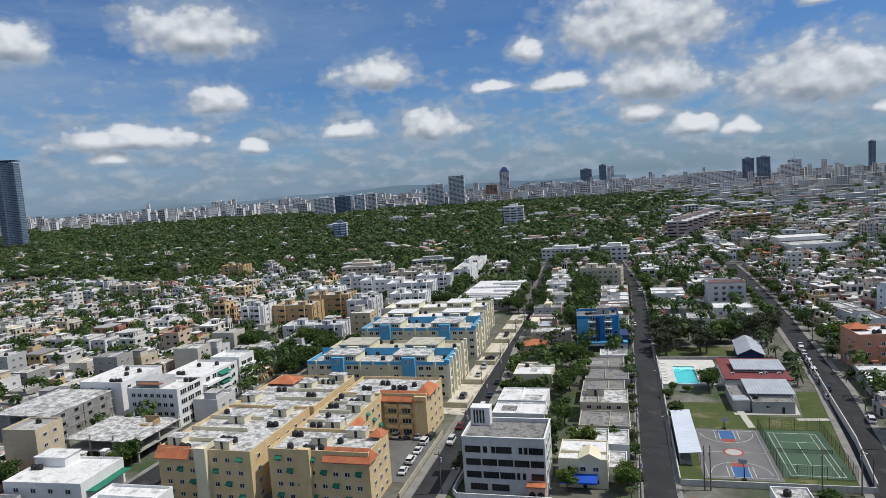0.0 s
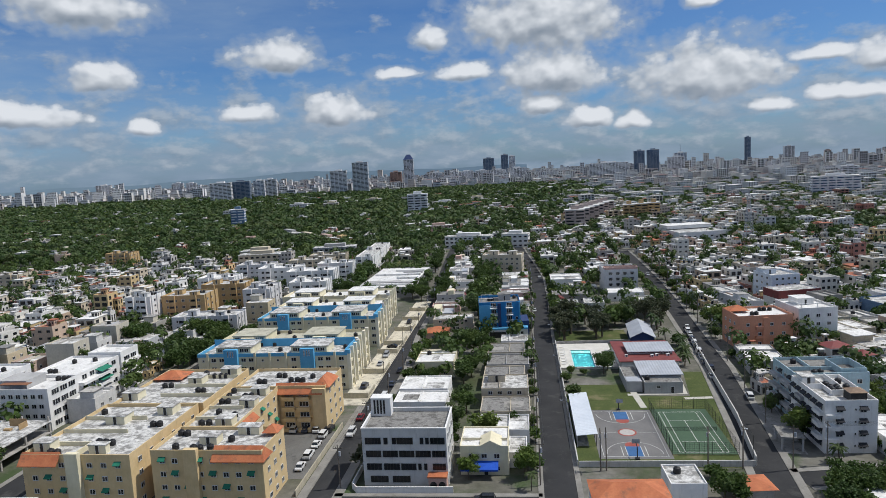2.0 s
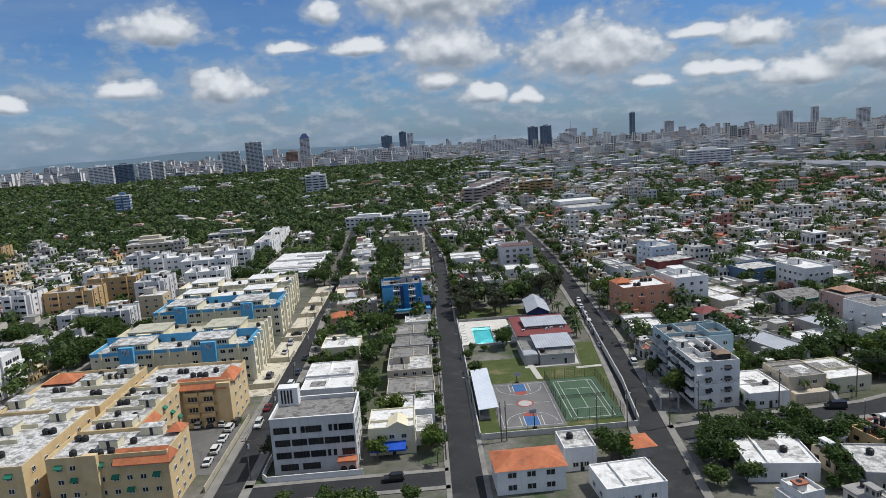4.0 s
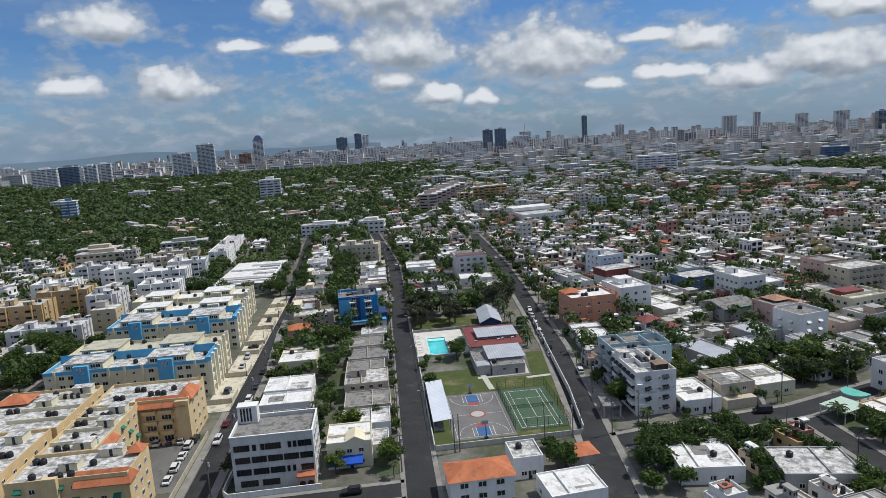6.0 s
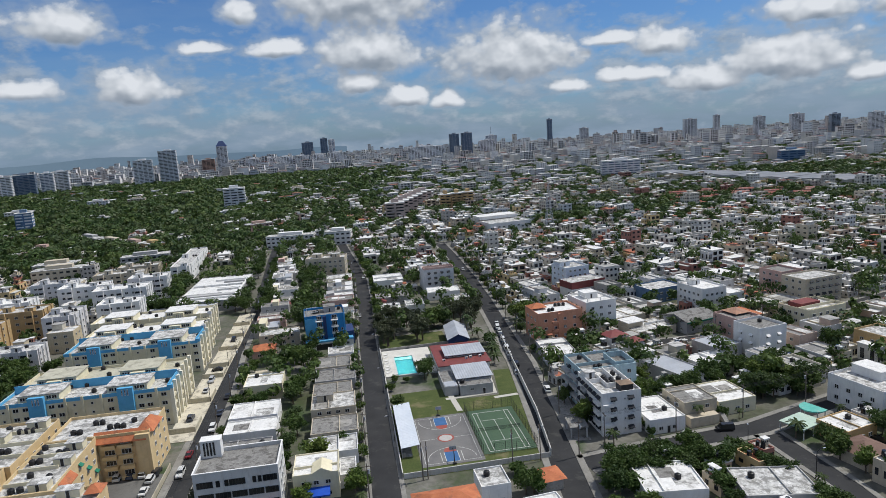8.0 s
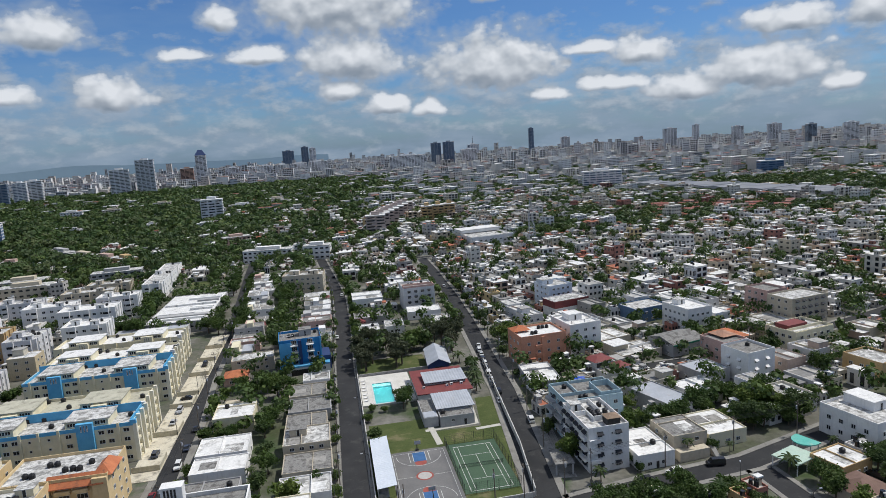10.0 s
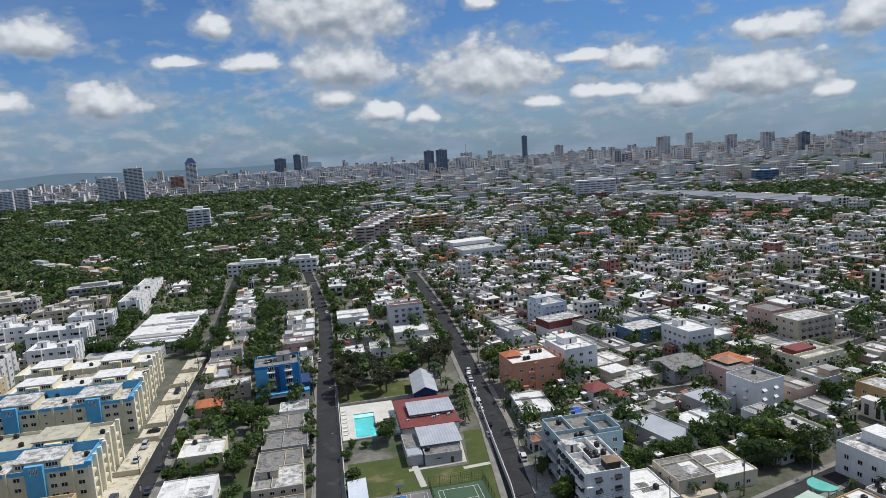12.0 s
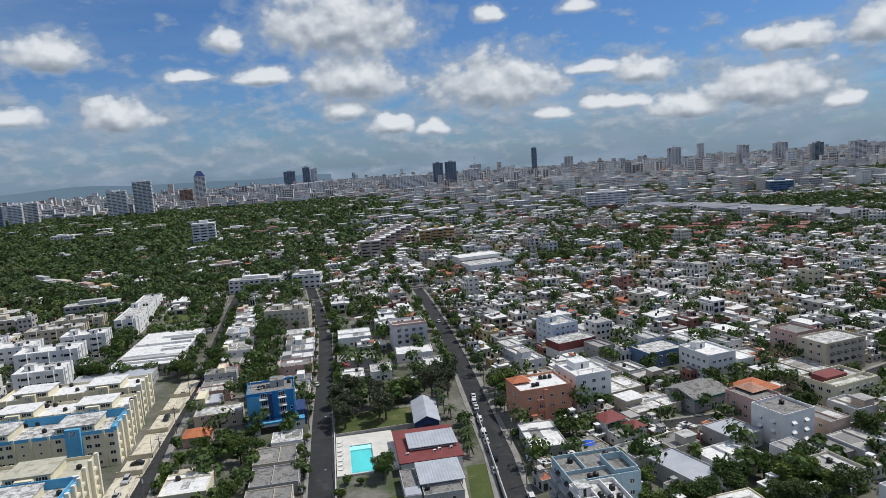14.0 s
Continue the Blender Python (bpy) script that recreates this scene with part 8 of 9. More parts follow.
pink_flats = surface("dull_pink_render", [(0.46, 0.32, 0.27), (0.54, 0.39, 0.33)], 0.1, 0.85, grain=0.8)
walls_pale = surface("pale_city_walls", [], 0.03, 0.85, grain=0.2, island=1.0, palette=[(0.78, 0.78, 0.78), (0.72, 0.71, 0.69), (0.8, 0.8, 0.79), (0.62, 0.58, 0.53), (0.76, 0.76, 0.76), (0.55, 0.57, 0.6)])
PARK_FLATS = [("white three-storey flats among park trees", -82, 398, 40, 12, 10, -8, white_wall), ("white flats beside another long block", -42, 392, 22, 12, 11, -8, white_wall),
              ("dull pink flats behind tall trees", -122, 505, 26, 12, 10, 20, pink_flats), ("ochre flats at the end of a park row", -205, 436, 20, 12, 8.5, -49, yellow_wall),
              ("low red-roofed hall among trees", -322, 498, 18, 12, 5, 0, pink_flats), ("grey flats beside the woods", -188, 356, 34, 12, 10, 8, grey_wall),
              ("beige flats beside the woods", -250, 352, 30, 13, 10, 6, beige_wall), ("beige long flats in a row", -235, 320, 34, 12, 11, 6, beige_wall),
              ("white stepped flats deep in the woods", -500, 850, 34, 16, 13, 10, white_wall), ("white slab deep in the woods", -420, 930, 30, 14, 14, 10, white_wall),
              ("pale slab deep in the woods", -366, 942, 26, 14, 12, 10, beige_wall), ("pale flats near the park road", -306, 1010, 28, 14, 12, 6, beige_wall),
              ("low white flats by the wood edge", -190, 830, 24, 14, 11, 10, white_wall), ("white flats along a park street", -160, 880, 40, 14, 10, 12, white_wall),
              ("pale flats along a park street", -112, 950, 36, 14, 10, 12, beige_wall), ("long low row of grey flats in the park", -292, 534, 50, 10, 7, -49, grey_wall),
              ("long low row of pale flats in the park", -258, 494, 44, 10, 7, -49, beige_wall), ("long low row of brown flats in the park", -228, 461, 36, 10, 7.5, -49, pink_flats)]
for row in PARK_FLATS:
    claim(row[1], row[2], row[3] + 4, row[4] + 4, row[6])
def industrial_area():
    hall = building("large white windowless hall with grey roof", 99, 388, 38, 44, 9.0, 10, white_wall, roof_white, "hall", 0.6, "hall")
    windows(hall, 38, 44, "s", 1, 8, 2.0, 1.2, 5.5)
    part("upper_roof", Shape().box(-18, 4, 9.7, 18, 21, 12.2), white_wall, hall, "raised rear hall")
    part("upper_roof_sheet", Shape().box(-18.4, 3.6, 12.204, 18.4, 21.4, 12.5), roof_bright, hall)
    hall_sheet = surface("grey_hall_sheet", [(0.15, 0.155, 0.17), (0.25, 0.26, 0.28)], 0.04, 0.6, grain=0.4, stain=(0.22, 0.22, 0.23), stain_amount=0.3, stain_scale=0.05)
    for i, (x, y, w, d) in enumerate(((515, 506, 74, 56), (494, 585, 84, 60), (470, 676, 96, 56), (446, 748, 44, 40))):
        b = building("wide industrial hall with pale sheet roof", x, y, w, d, 9.0, -75, grey_wall, hall_sheet, "industrial hall", 0.3, "industrial_hall")
        gable = Shape()
        for j in range(3):
            x0, x1 = -w / 2 + w * j / 3, -w / 2 + w * (j + 1) / 3
            xm = (x0 + x1) / 2
            gable.add([(x0, -d / 2, 9.31), (xm, -d / 2, 10.3), (x1, -d / 2, 9.31), (x0, d / 2, 9.31), (xm, d / 2, 10.3), (x1, d / 2, 9.31)], [(0, 2, 1), (0, 1, 4, 3), (1, 2, 5, 4), (3, 4, 5)])
        part("gabled_roof", gable, hall_sheet, b)
        windows(b, w, d, "s", 1, 6, 6, 3, 1.5, split=4)
    # rows of long low sheds with rusted red roofs
    rust = surface("rusted_red_sheet", [(0.17, 0.05, 0.04), (0.30, 0.10, 0.075)], 0.12, 0.8, grain=0.8, grain_amount=0.35, stain=(0.33, 0.26, 0.23), stain_amount=0.35, stain_scale=0.15)
    first = None
    rnd = random.Random(77)
    for row in range(6):
        for k in range(5):
            x, y = 300 + 26 * k + row * 11 + rnd.uniform(-3, 3), 470 - 17 * k + row * 15 + rnd.uniform(-2, 2)
            if not free(x, y, 22, 8, 0.5):
                continue
            claim(x, y, 23, 9, -33)
            m = pose(x, y, rise(x, y), 0, 0, -33 + rnd.uniform(-3, 3)) @ Matrix.Diagonal((rnd.uniform(0.8, 1.05), 1, rnd.uniform(0.9, 1.2), 1))
            if first is None:
                first = thing("market_shed", "long low shed with a rusted red sheet roof", "shed", m, "red-roofed sheds")
                part("wall", Shape().ring(-11, -3.6, 11, 3.6, -0.3, 3.4, 0.2), grey_wall, first)
                part("roof", Shape().add([(-11.5, -4.2, 3.3), (11.5, -4.2, 3.3), (11.5, 0, 4.6), (-11.5, 0, 4.6), (11.5, 4.2, 3.3), (-11.5, 4.2, 3.3), (-11.5, -4.2, 3.15), (11.5, -4.2, 3.15), (11.5, 4.2, 3.15), (-11.5, 4.2, 3.15)],
                                         [(0, 1, 2, 3), (3, 2, 4, 5), (6, 7, 1, 0), (8, 9, 5, 4), (0, 3, 5, 9, 6), (1, 7, 8, 4, 2), (9, 8, 7, 6)]), rust, first)
                # dark plates on the closed wall paint the shade inside the shed
                for u in (-8, -3, 2, 7):
                    part("opening", Shape().box(u - 1.4, -3.68, 0.1, u + 1.4, -3.604, 2.6), glass, first)
            else:
                copy_thing(first, m)


industrial_area()
make_woods()
far_town()


EYE = (-30, -150, 80)


def far_block(label, az, dist, top, width, depth=None, wall=walls_far, pane=glass, name="tower_block", floor=3.3, turn=0, crown=None):
    """A distant high building by its heading, distance, and the height of its top above the eye in degrees."""
    x, y = EYE[0] + dist * math.sin(radians(az)), EYE[1] + dist * math.cos(radians(az))
    z = rise(x, y)
    h = EYE[2] + dist * math.tan(radians(top)) - z
    w = dist * math.tan(radians(width))
    d = depth or w * 0.8
    if len(label.split()) < 4:
        label += " on the skyline"
    b = thing(name, label, "high-rise", pose(x, y, z, 0, 0, -az * 0.6 + turn))
    claim(x, y, w + 6, d + 6)
    part("wall", Shape().box(-w / 2, -d / 2, -1, w / 2, d / 2, h), wall, b)
    n = max(2, int(h / floor))
    for side in "se" if az < 0 else "sw":
        length, off = (w, d / 2) if side == "s" else (d, w / 2)
        cs = max(2, int(length / 9))
        s, bands = Shape(), Shape()
        for i in range(n):
            z0, tall = i * h / n + 0.9, h / n * 0.42
            for k in range(cs):
                u0, u1 = -length / 2 + length * (k + 0.1) / cs, -length / 2 + length * (k + 0.9) / cs
                if (k + i) % 5 == 4:
                    u1 = u0 + (u1 - u0) * 0.6
                s.add([(u0, -off - 0.08, z0), (u1, -off - 0.08, z0), (u1, -off - 0.08, z0 + tall), (u0, -off - 0.08, z0 + tall)], [(0, 1, 2, 3)])
            if side == "s":
                for k in range(0, cs, 2):
                    u0, u1 = -length / 2 + length * (k + 0.06) / cs, -length / 2 + length * (k + 0.94) / cs
                    bands.box(u0, -off - 1.3, z0 - 0.9, u1, -off - 0.01, z0 + 0.1)
        if bands.f:
            part("facade_relief", bands, wall, b, kind="stuff")
        part("glazing", s, pane, b, m=pose(0, 0, 0, 0, 0, SIDES[side]), kind="stuff")
    part("roof", Shape().box(-w / 2 - 0.4, -d / 2 - 0.4, h + 0.004, w / 2 + 0.4, d / 2 + 0.4, h + 0.8), roof_far, b)
    part("lift_house", Shape().box(-w / 5, -d / 5, h + 0.804, w / 5, d / 5, h + 4.2), wall, b)
    if crown == "cone":
        part("spire_roof", Shape().hip(-w / 2, -d / 2, w / 2, d / 2, h + 0.81, h + w * 0.55), navy_wall, b)
    if crown == "mast":
        part("mast", Shape().tube((0, 0, h + 4.2), (0, 0, h + 30), 0.8, 0.25, 6), dark_metal, b)
    if crown == "plate":
        part("crown_plate", Shape().box(-w / 2 - 2, -d / 2 - 2, h + 4.21, w / 2 + 2, d / 2 + 2, h + 5.4), navy_wall, b)
    return b


def skyline():
    # tower walls set lighter to make up for shaded faces and missing haze
    white_far = surface("pale_high_rise_render", [(0.74, 0.74, 0.75), (0.80, 0.80, 0.81)], 0.05, 0.8, grain=0.5)
    grey_far = surface("hazed_grey_high_rise_render", [(0.62, 0.63, 0.65), (0.70, 0.71, 0.73)], 0.05, 0.8, grain=0.5)
    dark_far = surface("dark_high_rise_cladding", [(0.16, 0.20, 0.26), (0.2, 0.25, 0.31)], 0.05, 0.4, grain=0.5)
    brown_far = surface("brown_high_rise_render", [(0.34, 0.22, 0.17), (0.42, 0.28, 0.22)], 0.05, 0.8, grain=0.5)
    F = far_block
    F("very tall dark blue glass tower with a roof plate", -49.3, 1500, 3.4, 1.35, 30, dark_far, blue_glass, crown="plate")
    F("slim pale tower with a pointed roof", -10.05, 1928, 0.42, 0.85, 18, grey_far, glass, crown="cone")
    F("round-fronted pale tower with balcony bands", -14.3, 1725, 0.38, 1.35, 26, grey_far, glass)
    F("white slab block of flats", -16.2, 1740, -0.25, 1.4, 20, white_far, glass)
    F("brown apartment tower", -11.2, 2059, -0.55, 1.0, 22, brown_far, glass)
    F("white nine-storey block", -26.0, 1667, -0.75, 1.7, 22, white_far, glass)
    F("dark glazed office slab", -24.4, 1711, -0.7, 1.5, 22, dark_far, blue_glass)
    F("white office tower", -22.9, 1725, -0.7, 0.9, 20, white_far, blue_glass)
    F("grey apartment tower with dark windows", -22.0, 1740, -0.65, 1.1, 20, grey_far, glass)
    F("dark office block on the skyline", -3.0, 2600, 0.25, 0.95, 40, dark_far, blue_glass)
    F("dark twin tower", -1.6, 2600, 0.5, 0.6, 26, dark_far, blue_glass)
    F("pale twin tower", -0.95, 2600, 0.36, 0.55, 26, white_far, blue_glass)
    F("dark office tower", 9.7, 2200, 0.15, 0.85, 30, dark_far, blue_glass)
    F("blue-grey office tower", 10.8, 2200, 0.18, 0.95, 30, dark_far, blue_glass)
    F("office tower with a tall mast", 12.95, 2250, -0.2, 0.95, 34, grey_far, blue_glass, crown="mast")
    F("white tower below the mast tower", 12.6, 2050, -0.55, 1.3, 30, white_far, glass)
    F("tall slim blue tower", 18.0, 2950, 0.82, 0.42, 24, dark_far, blue_glass)
    F("grey tower on the ridge", 20.9, 2600, -0.1, 0.7, 30, grey_far, glass)
    F("long white hotel slab before the skyline", 7.2, 2000, -0.75, 3.2, 26, white_far, glass)
    F("grey twin slabs", 29.4, 2500, 0.05, 1.0, 30, grey_far, glass)
    F("slim grey tower", 31.4, 2500, 0.22, 0.45, 24, grey_far, glass)
    F("broad grey tower", 34.5, 2400, -0.1, 0.75, 30, grey_far, glass)
    F("large grey apartment tower", 37.1, 2400, -0.08, 0.9, 30, grey_far, glass)
    F("dark tower block", 39.6, 2300, -0.25, 0.6, 30, dark_far, glass)
    F("grey tower beside others", 42.2, 2300, -0.3, 0.8, 30, grey_far, glass)
    F("white seven-storey block among the trees", -9.6, 900, -2.95, 1.75, 18, white_far, glass)
    F("navy and white striped block among the trees", -25.0, 880, -3.35, 1.1, 16, blue_side(), white_wall)
    F("white office block with window grid", 23.9, 1040, -2.85, 3.2, 20, white_far, blue_glass)
    F("white cube-like block", 24.9, 1560, -1.95, 1.1, 20, white_far, glass)
    F("blue glazed office box", 36.9, 1212, -2.7, 1.7, 24, blue_side(), blue_glass)
    F("white hotel tower at the edge of the woods", -34.6, 2625, -0.3, 1.1, 22, white_far, glass)
    F("white twin apartment tower", -29.2, 2537, -0.45, 0.8, 22, white_far, glass)
    F("grey twin apartment tower", -28.2, 2537, -0.5, 0.8, 22, white_far, glass)
    for az, width in ((-6.4, 1.2), (-5.0, 1.3), (-3.6, 1.2), (-2.2, 1.4), (-0.6, 1.6), (-7.7, 1.1)):
        F("pale slab block of flats in a long row", az, 2150, -0.78 + 0.04 * math.sin(az * 9), width, 18, white_far, glass)
    # yellow and pink flats nearer, a white box hall, industrial halls
    pinkish = surface("faded_pink_render", [(0.44, 0.36, 0.33), (0.52, 0.43, 0.39)], 0.1, 0.85, grain=0.8)
    for i in range(7):
        F("grey-pink apartment block in a long row", 4.0 + 0.42 * i, 640 + 26 * i, -5.25 + 0.14 * i, 1.7, 12, pinkish, glass, name="apartment_building", floor=2.9)
    for i in range(3):
        F("ochre apartment block with roof edge", 8.6 + 1.0 * i, 735, -4.85 + 0.05 * i, 0.95, 14, yellow_wall, glass, name="apartment_building", floor=2.9)
    # the anonymous rest of the skyline
    rnd = random.Random(31)
    s = Shape()
    for i in range(1500):
        az, dist = rnd.uniform(-54, 48), rnd.uniform(2050, 4300)
        x, y = EYE[0] + dist * math.sin(radians(az)), EYE[1] + dist * math.cos(radians(az))
        z = rise(x, y)
        top = rnd.triangular(-1.6, -0.4, -1.25) + (0.4 if rnd.random() < 0.05 else 0) - (0.08 if az > 8 else 0)
        h = max(11, EYE[2] + dist * math.tan(radians(top)) - z)
        s.now = rnd.random()
        simple_block(s, x, y, z, rnd.uniform(10, 24), rnd.uniform(12, 20), min(h, 90), -az * 0.6 + rnd.uniform(-10, 10), max(3, int(min(h, 90) / 6)))
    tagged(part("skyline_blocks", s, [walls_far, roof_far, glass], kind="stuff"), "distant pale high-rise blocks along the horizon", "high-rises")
    near_city = Shape()
    for i in range(520):
        az, dist = rnd.uniform(-54, -1), rnd.uniform(1640, 2300)
        x, y = EYE[0] + dist * math.sin(radians(az)), EYE[1] + dist * math.cos(radians(az))
        if wooded(x, y) or not free(x, y, 16, 16):
            continue
        h = rnd.triangular(10, 42, 16)
        near_city.now = rnd.random()
        simple_block(near_city, x, y, rise(x, y), rnd.uniform(12, 30), rnd.uniform(12, 18), h, -az * 0.6 + rnd.uniform(-10, 10), max(3, int(h / 5)))
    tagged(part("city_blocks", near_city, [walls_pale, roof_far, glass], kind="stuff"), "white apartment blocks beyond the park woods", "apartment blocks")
    east_city = Shape()
    for i in range(620):
        az, dist = rnd.uniform(7, 48), rnd.uniform(1250, 2900)
        x, y = EYE[0] + dist * math.sin(radians(az)), EYE[1] + dist * math.cos(radians(az))
        if wooded(x, y) or not free(x, y, 14, 14):
            continue
        h = rnd.triangular(8, 34, 13)
        east_city.now = rnd.random()
        simple_block(east_city, x, y, rise(x, y), rnd.uniform(11, 30), rnd.uniform(11, 18), h, 10 + rnd.choice((0, 0, 90)) + rnd.uniform(-6, 6), max(2, int(h / 3.6)))
    tagged(part("city_blocks", east_city, [walls_far, roof_far, glass], kind="stuff"), "dense grey-white mid-rise blocks climbing to the skyline", "apartment blocks")
    # flats that stand among the park trees
    def tree_flats(label, x, y, w, d, h, turn, wall):
        b = thing("apartment_building", label, "apartment building", pose(x, y, rise(x, y), 0, 0, turn))
        part("wall", Shape().box(-w / 2, -d / 2, -1, w / 2, d / 2, h), wall, b)
        part("roof", Shape().box(-w / 2 - 0.3, -d / 2 - 0.3, h + 0.004, w / 2 + 0.3, d / 2 + 0.3, h + 0.4), roof_white, b)
        part("roof_room", Shape().box(-w / 4, -d / 4, h + 0.404, w / 4, d / 4, h + 2.8), wall, b)
        n = max(1, int(h / 3))
        for side in "se":
            length, off = (w, d / 2) if side == "s" else (d, w / 2)
            cs, s = max(2, int(length / 4)), Shape()
            for k in range(cs):
                for i in range(n):
                    z0, u0, u1 = i * h / n + 1.0, -length / 2 + length * (k + 0.22) / cs, -length / 2 + length * (k + 0.78) / cs
                    s.add([(u0, -off - 0.08, z0), (u1, -off - 0.08, z0), (u1, -off - 0.08, z0 + 1.3), (u0, -off - 0.08, z0 + 1.3)], [(0, 1, 2, 3)])
            part("glazing", s, glass, b, m=pose(0, 0, 0, 0, 0, SIDES[side]), kind="stuff")

    for label, x, y, w, d, h, turn, wall in PARK_FLATS:
        tree_flats(label, x, y, w, d, h, turn, wall)
    # low hills on the horizon, tinted and glowing to stand in for haze
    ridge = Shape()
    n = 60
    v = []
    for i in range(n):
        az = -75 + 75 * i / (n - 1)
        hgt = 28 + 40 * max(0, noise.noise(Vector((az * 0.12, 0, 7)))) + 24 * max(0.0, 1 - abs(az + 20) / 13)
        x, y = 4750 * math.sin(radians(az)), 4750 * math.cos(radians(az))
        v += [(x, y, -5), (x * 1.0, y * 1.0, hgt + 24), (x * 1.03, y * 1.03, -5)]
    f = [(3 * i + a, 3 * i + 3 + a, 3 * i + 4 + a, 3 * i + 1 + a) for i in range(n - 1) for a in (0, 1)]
    tagged(part("backdrop", ridge.add(v, f), hill_mat), "low hills on the horizon with blue haze painted in", "hills", kind="structure")


skyline()

# ---- cars, poles, small things ----
def car_thing(kind):
    """A parked car: body with a shaped cabin, glazing, wheels with rims, lamps and bumpers."""
    L, W, H = ((4.3, 1.75, 1.45), (4.7, 1.85, 1.75), (4.9, 1.9, 2.0))[kind]
    c = thing("car", ("small saloon car parked by the kerb", "sport utility car parked by the kerb", "van parked by the kerb")[kind], ("car", "car", "van")[kind], pose(0, -4000, 0), "parked cars")
    sections = {0: ((-0.5, 0.38, 0.72), (-0.46, 0.3, 0.84), (-0.3, 0.28, 0.92), (0.18, 0.28, 0.95), (0.44, 0.3, 0.82), (0.5, 0.38, 0.68)),
                1: ((-0.5, 0.42, 0.95), (-0.47, 0.34, 1.08), (-0.3, 0.32, 1.1), (0.2, 0.32, 1.1), (0.45, 0.34, 1.0), (0.5, 0.42, 0.8)),
                2: ((-0.5, 0.42, 1.0), (-0.48, 0.34, 1.12), (-0.3, 0.32, 1.12), (0.2, 0.32, 1.12), (0.46, 0.34, 1.02), (0.5, 0.42, 0.82))}[kind]
    s = Shape()
    v = []
    for f, z0, z1 in sections:
        w = W / 2 * (0.86 if abs(f) > 0.48 else 1.0)
        v += [(-w, f * L, z0), (w, f * L, z0), (w, f * L, (z0 + z1) / 2 + 0.1), (w * 0.93, f * L, z1), (-w * 0.93, f * L, z1), (-w, f * L, (z0 + z1) / 2 + 0.1)]
    n = len(sections)
    fa = [(6 * i + a, 6 * i + 6 + a, 6 * i + 6 + (a + 1) % 6, 6 * i + (a + 1) % 6) for i in range(n - 1) for a in range(6)]
    s.add(v, fa + [(0, 1, 2, 3, 4, 5), tuple(6 * (n - 1) + a for a in (5, 4, 3, 2, 1, 0))])
    a, b, t0, t1 = {0: (-0.36, 0.24, -0.22, 0.08), 1: (-0.47, 0.24, -0.42, 0.1), 2: (-0.48, 0.36, -0.46, 0.22)}[kind]
    z = sections[2][2] - 0.01
    cab = Shape().add([(-W * 0.45, a * L, z), (W * 0.45, a * L, z), (W * 0.45, b * L, z), (-W * 0.45, b * L, z), (-W * 0.37, t0 * L, H - 0.06), (W * 0.37, t0 * L, H - 0.06), (W * 0.37, t1 * L, H - 0.06), (-W * 0.37, t1 * L, H - 0.06)],
                      [(0, 1, 5, 4), (1, 2, 6, 5), (2, 3, 7, 6), (3, 0, 4, 7)])
    s.box(-W * 0.38, t0 * L - 0.05, H - 0.058, W * 0.38, t1 * L + 0.05, H)
    for x in (-1, 1):
        s.add([(x * W * 0.455, a * L, z), (x * W * 0.455, a * L + 0.12, z), (x * W * 0.375, t0 * L + 0.1, H - 0.05), (x * W * 0.375, t0 * L, H - 0.05)], [(0, 1, 2, 3)])
        s.add([(x * W * 0.455, b * L, z), (x * W * 0.455, b * L - 0.12, z), (x * W * 0.375, t1 * L - 0.1, H - 0.05), (x * W * 0.375, t1 * L, H - 0.05)], [(0, 1, 2, 3)])
    part("body", s, CAR_PAINTS[0], c)
    part("glazing", cab, glass, c, "dark glazing")
    for x in (-W / 2 + 0.08, W / 2 - 0.08):
        for f in (-0.3, 0.31):
            part("wheel", Shape().tube((x - 0.11, f * L, 0.33), (x + 0.11, f * L, 0.33), 0.33, 0.33, 14), tyre_mat, c)
    return c


CARS = [car_thing(0), car_thing(1), car_thing(2)]
PARKED = set()


def park(kind, x, y, turn, z=0.06):
    if kind in PARKED:
        copy_thing(CARS[kind], pose(x, y, z, 0, 0, turn))
    else:
        PARKED.add(kind)
        CARS[kind].matrix_basis = pose(x, y, z, 0, 0, turn)


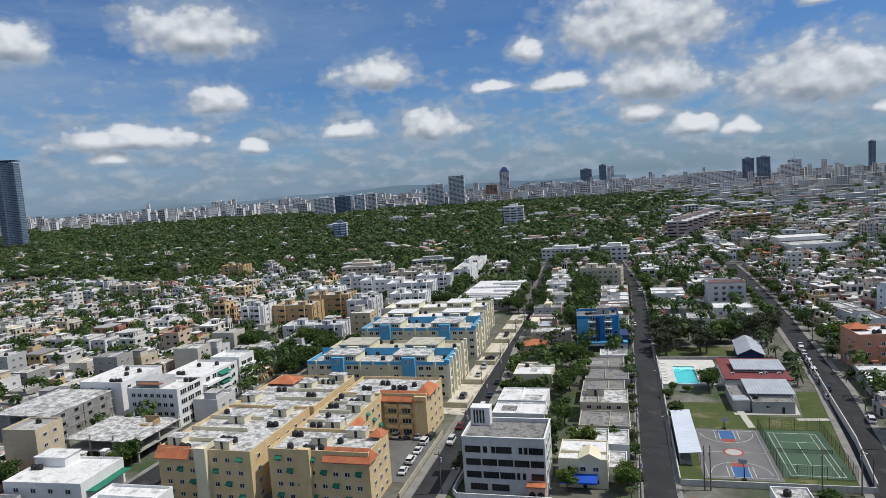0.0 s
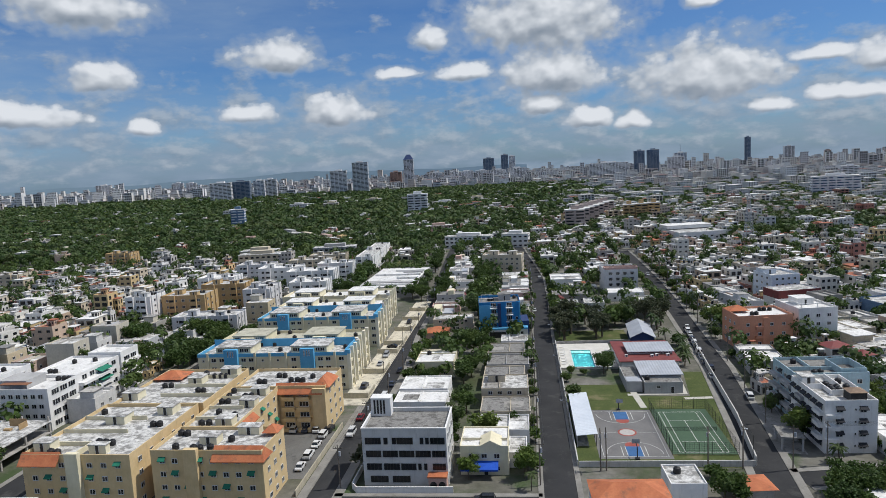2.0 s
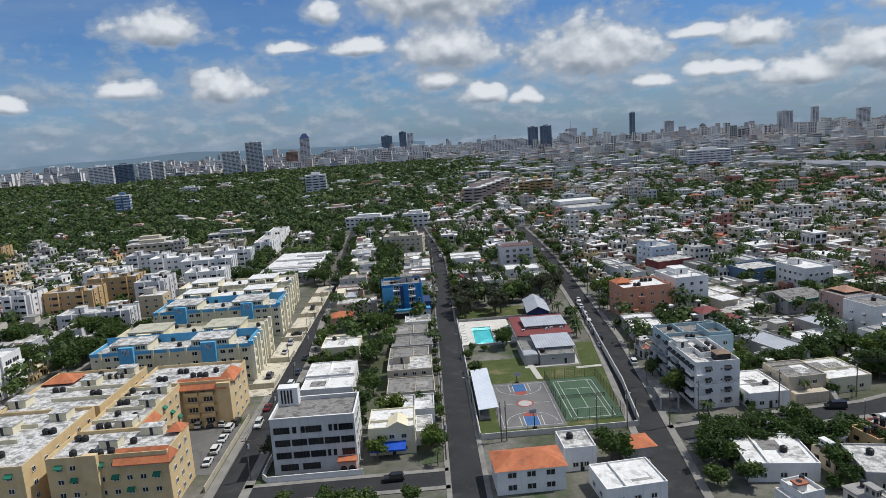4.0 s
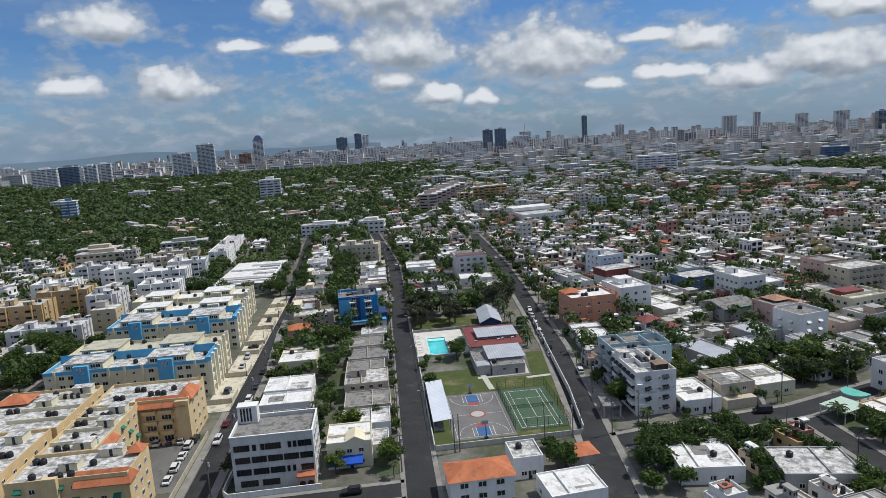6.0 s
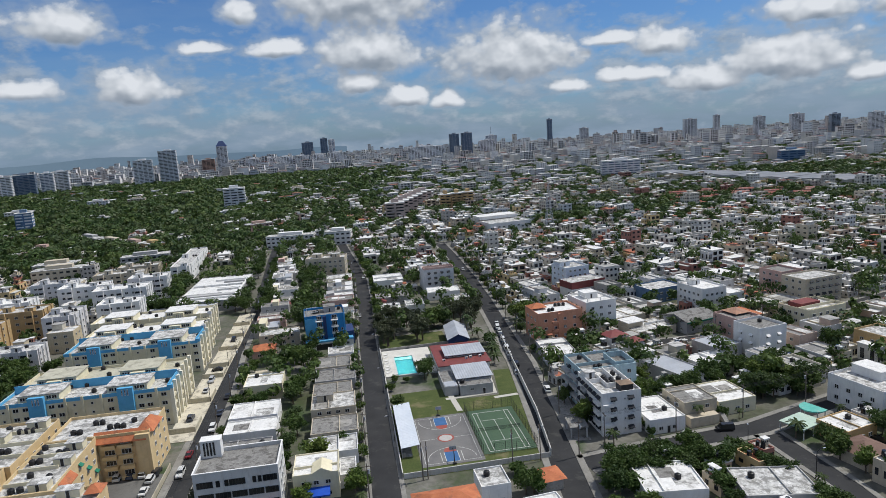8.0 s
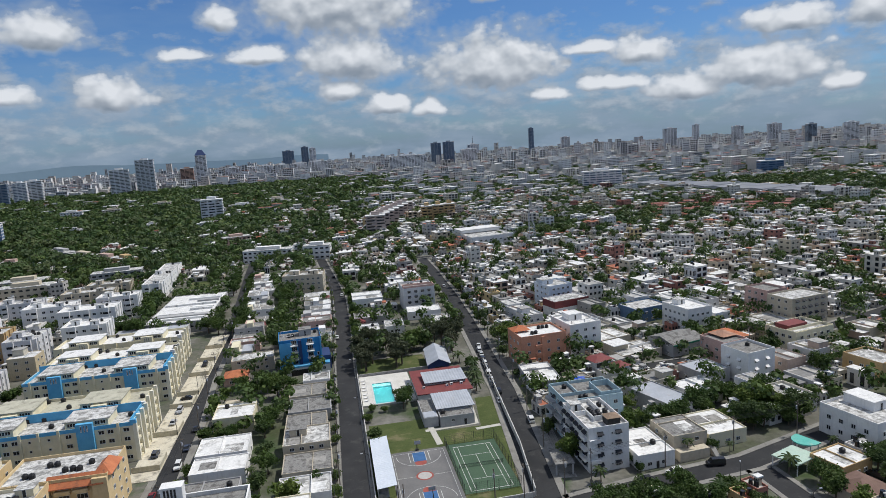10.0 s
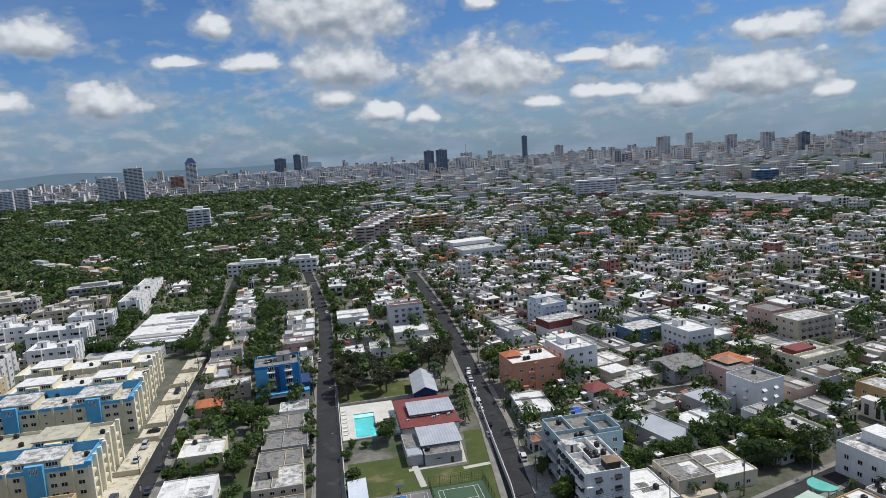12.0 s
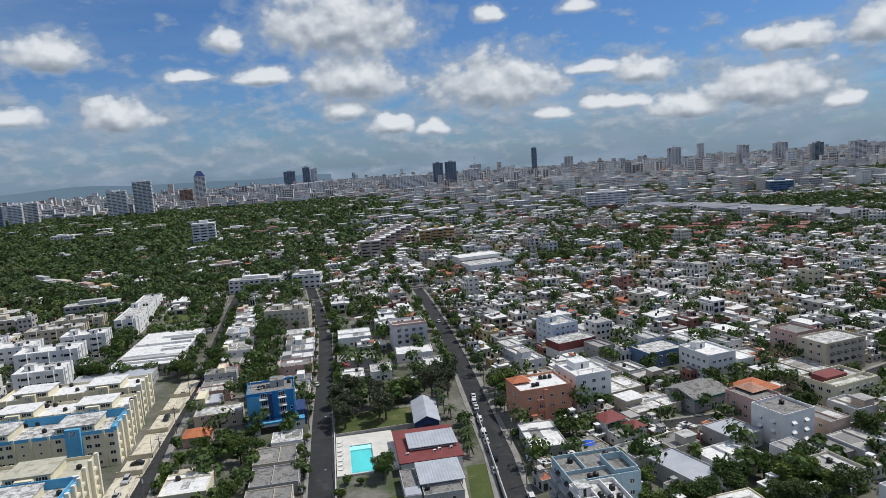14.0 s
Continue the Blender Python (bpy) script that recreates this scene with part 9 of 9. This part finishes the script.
def park_cars():
    for i, (x, y) in enumerate(((29.2, 113), (28.0, 107), (27.6, 101.4), (26.8, 95.5), (26.2, 90), (25.4, 84), (24.8, 78.2), (24.2, 72), (23.6, 66.2), (23.8, 60), (22.0, 52))):
        park((0, 1, 0, 0, 1, 0, 2, 0, 0, 1, 0)[i], x, y, -7 + random.uniform(-2, 2))
    for x, y, k, a in ((27.4, 34, 1, -8), (44, -9.4, 0, 82), (52.5, -8.3, 1, 96), (65, -7.2, 2, 82), (-45, -25.2, 1, 92), (-79.5, 48, 0, 0), (-79.6, 36, 1, 180), (-79.4, 62, 0, 0), (-83, 20, 0, 0), (-82.8, 9, 1, 180),
                       (108, 66, 2, 84), (116, 64.6, 0, 84), (132, 70, 0, 74), (24.5, 140, 0, -6), (40.5, 170, 1, -4), (41.6, 192, 0, -3), (36.4, 236, 0, 0), (-30.6, 300, 0, 5), (-36.6, 318, 1, 185), (-31.3, 150, 0, 0), (-26.6, 240, 0, 0), (102, -16, 0, 100), (98, -24, 1, 20)):
        park(k, x, y, a)
    for i in range(4):
        park(random.choice((0, 1)), -100.0, -12.5 + 3.0 * i, 90 + random.uniform(-4, 4), 0.065)
    for i in range(4):
        park(random.choice((0, 1, 0)), -90.2, -10.5 + 6.2 * i, random.uniform(-3, 3), 0.065)
    for i in range(4):
        park(random.choice((0, 1)), -99.5 + 3.3 * i, 11.6, random.uniform(-4, 4), 0.065)
    for i in range(9):
        park(random.choice((0, 1, 0)), -166.6, 4 + 4.9 * i, random.uniform(84, 96), 0.065)
    for i, y in enumerate((46, 70, 80, 92, 131, 158)):
        park(0 if i % 2 else 1, -88.2, y, random.choice((0, 180, 90)), 0.205)


park_cars()


def pole_thing():
    p = thing("utility_pole", "grey utility pole with a crossarm and transformer", "utility pole", pose(0, -4000, 0), "street poles")
    part("pole", Shape().tube((0, 0, -0.3), (0, 0, 10.2), 0.17, 0.11, 8), wood_pole, p)
    arm = Shape().box(-1.1, -0.07, 9.3, 1.1, 0.07, 9.45)
    for x in (-1.0, -0.4, 0.4, 1.0):
        arm.tube((x, 0, 9.44), (x, 0, 9.65), 0.06, 0.05, 6)
    part("crossarm", arm, wood_pole, p)
    part("transformer", Shape().tube((0.38, 0, 7.6), (0.38, 0, 8.6), 0.26, 0.26, 10), zinc, p)
    return p


def lamp_thing():
    p = thing("street_lamp", "street lamp with a curved arm", "street lamp", pose(0, -4000, 0), "street lamps")
    part("pole", Shape().tube((0, 0, -0.2), (0, 0, 7.2), 0.1, 0.07, 8), dark_metal, p)
    part("arm", Shape().tube((0, 0, 7.2), (0.8, 0, 7.9), 0.06, 0.05, 6).tube((0.8, 0, 7.9), (1.7, 0, 8.0), 0.05, 0.05, 6), dark_metal, p)
    part("lamp_head", Shape().box(1.5, -0.14, 7.93, 2.2, 0.14, 8.08), zinc, p)
    return p


def street_poles():
    pole, lamp = pole_thing(), lamp_thing()
    first = [True, True]

    def put(k, x, y, a):
        if first[k]:
            (pole, lamp)[k].matrix_basis = pose(x, y, 0.1, 0, 0, a)
            first[k] = False
        else:
            copy_thing((pole, lamp)[k], pose(x, y, 0.1, 0, 0, a))

    lines = []
    spots = [[(-77.6, -20 + 27 * i) if i < 3 else (along(LEFT_ROAD, -20 + 27 * i) + 3.6, -20 + 27 * i) for i in range(11)], [(-33.2, -18 + 30 * i) for i in range(5)] + [(along(MID_ROAD, 132 + 30 * i) - 4.4, 132 + 30 * i) for i in range(6)],
             [(along(RIGHT_ROAD, -10 + 26 * i) + 4.6, -10 + 26 * i) for i in range(11)], [(30 + 22 * i, -7.6 + 3.0 * i) for i in range(6)], [(80 + 24 * i, 62 + 3 * i * (i > 1)) for i in range(6)]]
    for row in spots:
        for i, (x, y) in enumerate(row):
            put(0, x, y, 90 if abs(row[0][0] - row[1][0]) > 15 else 0)
        lines.append(row)
    for x, y, a in ((-24.9, 12, 180), (-24.9, 52, 180), (-24.9, 92, 180), (14.2, -8.2, 120), (31, 40, 180), (36, 92, 180), (62, -22, 60), (70, -36, 0), (-84.6, 96, 0), (-84.8, 60, 0)):
        put(1, x, y, a)
    for x, y in ((-19.5, -11), (-18.2, -10.8), (4, -10.2), (11.6, -9.6)):
        put(0, x, y, 90)
    # sagging wires, one object for each street
    for row in lines:
        cable = thing("power_line", "sagging black power line between street poles", "cable", pose(0, 0, 0), "power lines")
        for off in (-1.0, -0.4, 0.4, 1.0):
            v, f = [], []
            for (ax, ay), (bx, by) in zip(row[:-1], row[1:]):
                w = Vector((bx - ax, by - ay, 0)).normalized()
                side = Vector((-w.y, w.x, 0))
                for i in range(1 if v else 0, 7):
                    q = i / 6
                    p = Vector((ax + (bx - ax) * q, ay + (by - ay) * q, 9.75 - 2.4 * q * (1 - q))) + side * off
                    v += [p + side * 0.025, p - side * 0.025, p + Vector((0, 0, 0.035))]
            for k in range(0, len(v) - 3, 3):
                f += [(k, k + 1, k + 4, k + 3), (k + 1, k + 2, k + 5, k + 4), (k + 2, k, k + 3, k + 5)]
            part("wire", Shape().add(v, f), black_plastic, cable)
    # lattice mast
    m = thing("radio_mast", "tall lattice radio mast between houses", "mast", pose(136, 366, 0))
    for sx, sy in ((-1, -1), (1, -1), (1, 1), (-1, 1)):
        part("leg", Shape().tube((sx * 3.2, sy * 3.2, -0.2), (sx * 0.5, sy * 0.5, 38), 0.16, 0.1, 6), zinc, m)
    for i in range(11):
        z0, z1 = 3.4 * i, 3.4 * (i + 1)
        r0, r1 = 3.2 - 2.7 * z0 / 38, 3.2 - 2.7 * z1 / 38
        s = Shape()
        c0, c1 = [(-r0, -r0), (r0, -r0), (r0, r0), (-r0, r0)], [(-r1, -r1), (r1, -r1), (r1, r1), (-r1, r1)]
        for a in range(4):
            b = (a + 1) % 4
            s.tube((*c0[a], z0), (*c1[b], z1), 0.07, 0.07, 4).tube((*c0[b], z0), (*c1[a], z1), 0.07, 0.07, 4).tube((*c1[a], z1), (*c1[b], z1), 0.07, 0.07, 4)
        part("bracing", s, zinc, m, kind="stuff")


street_poles()
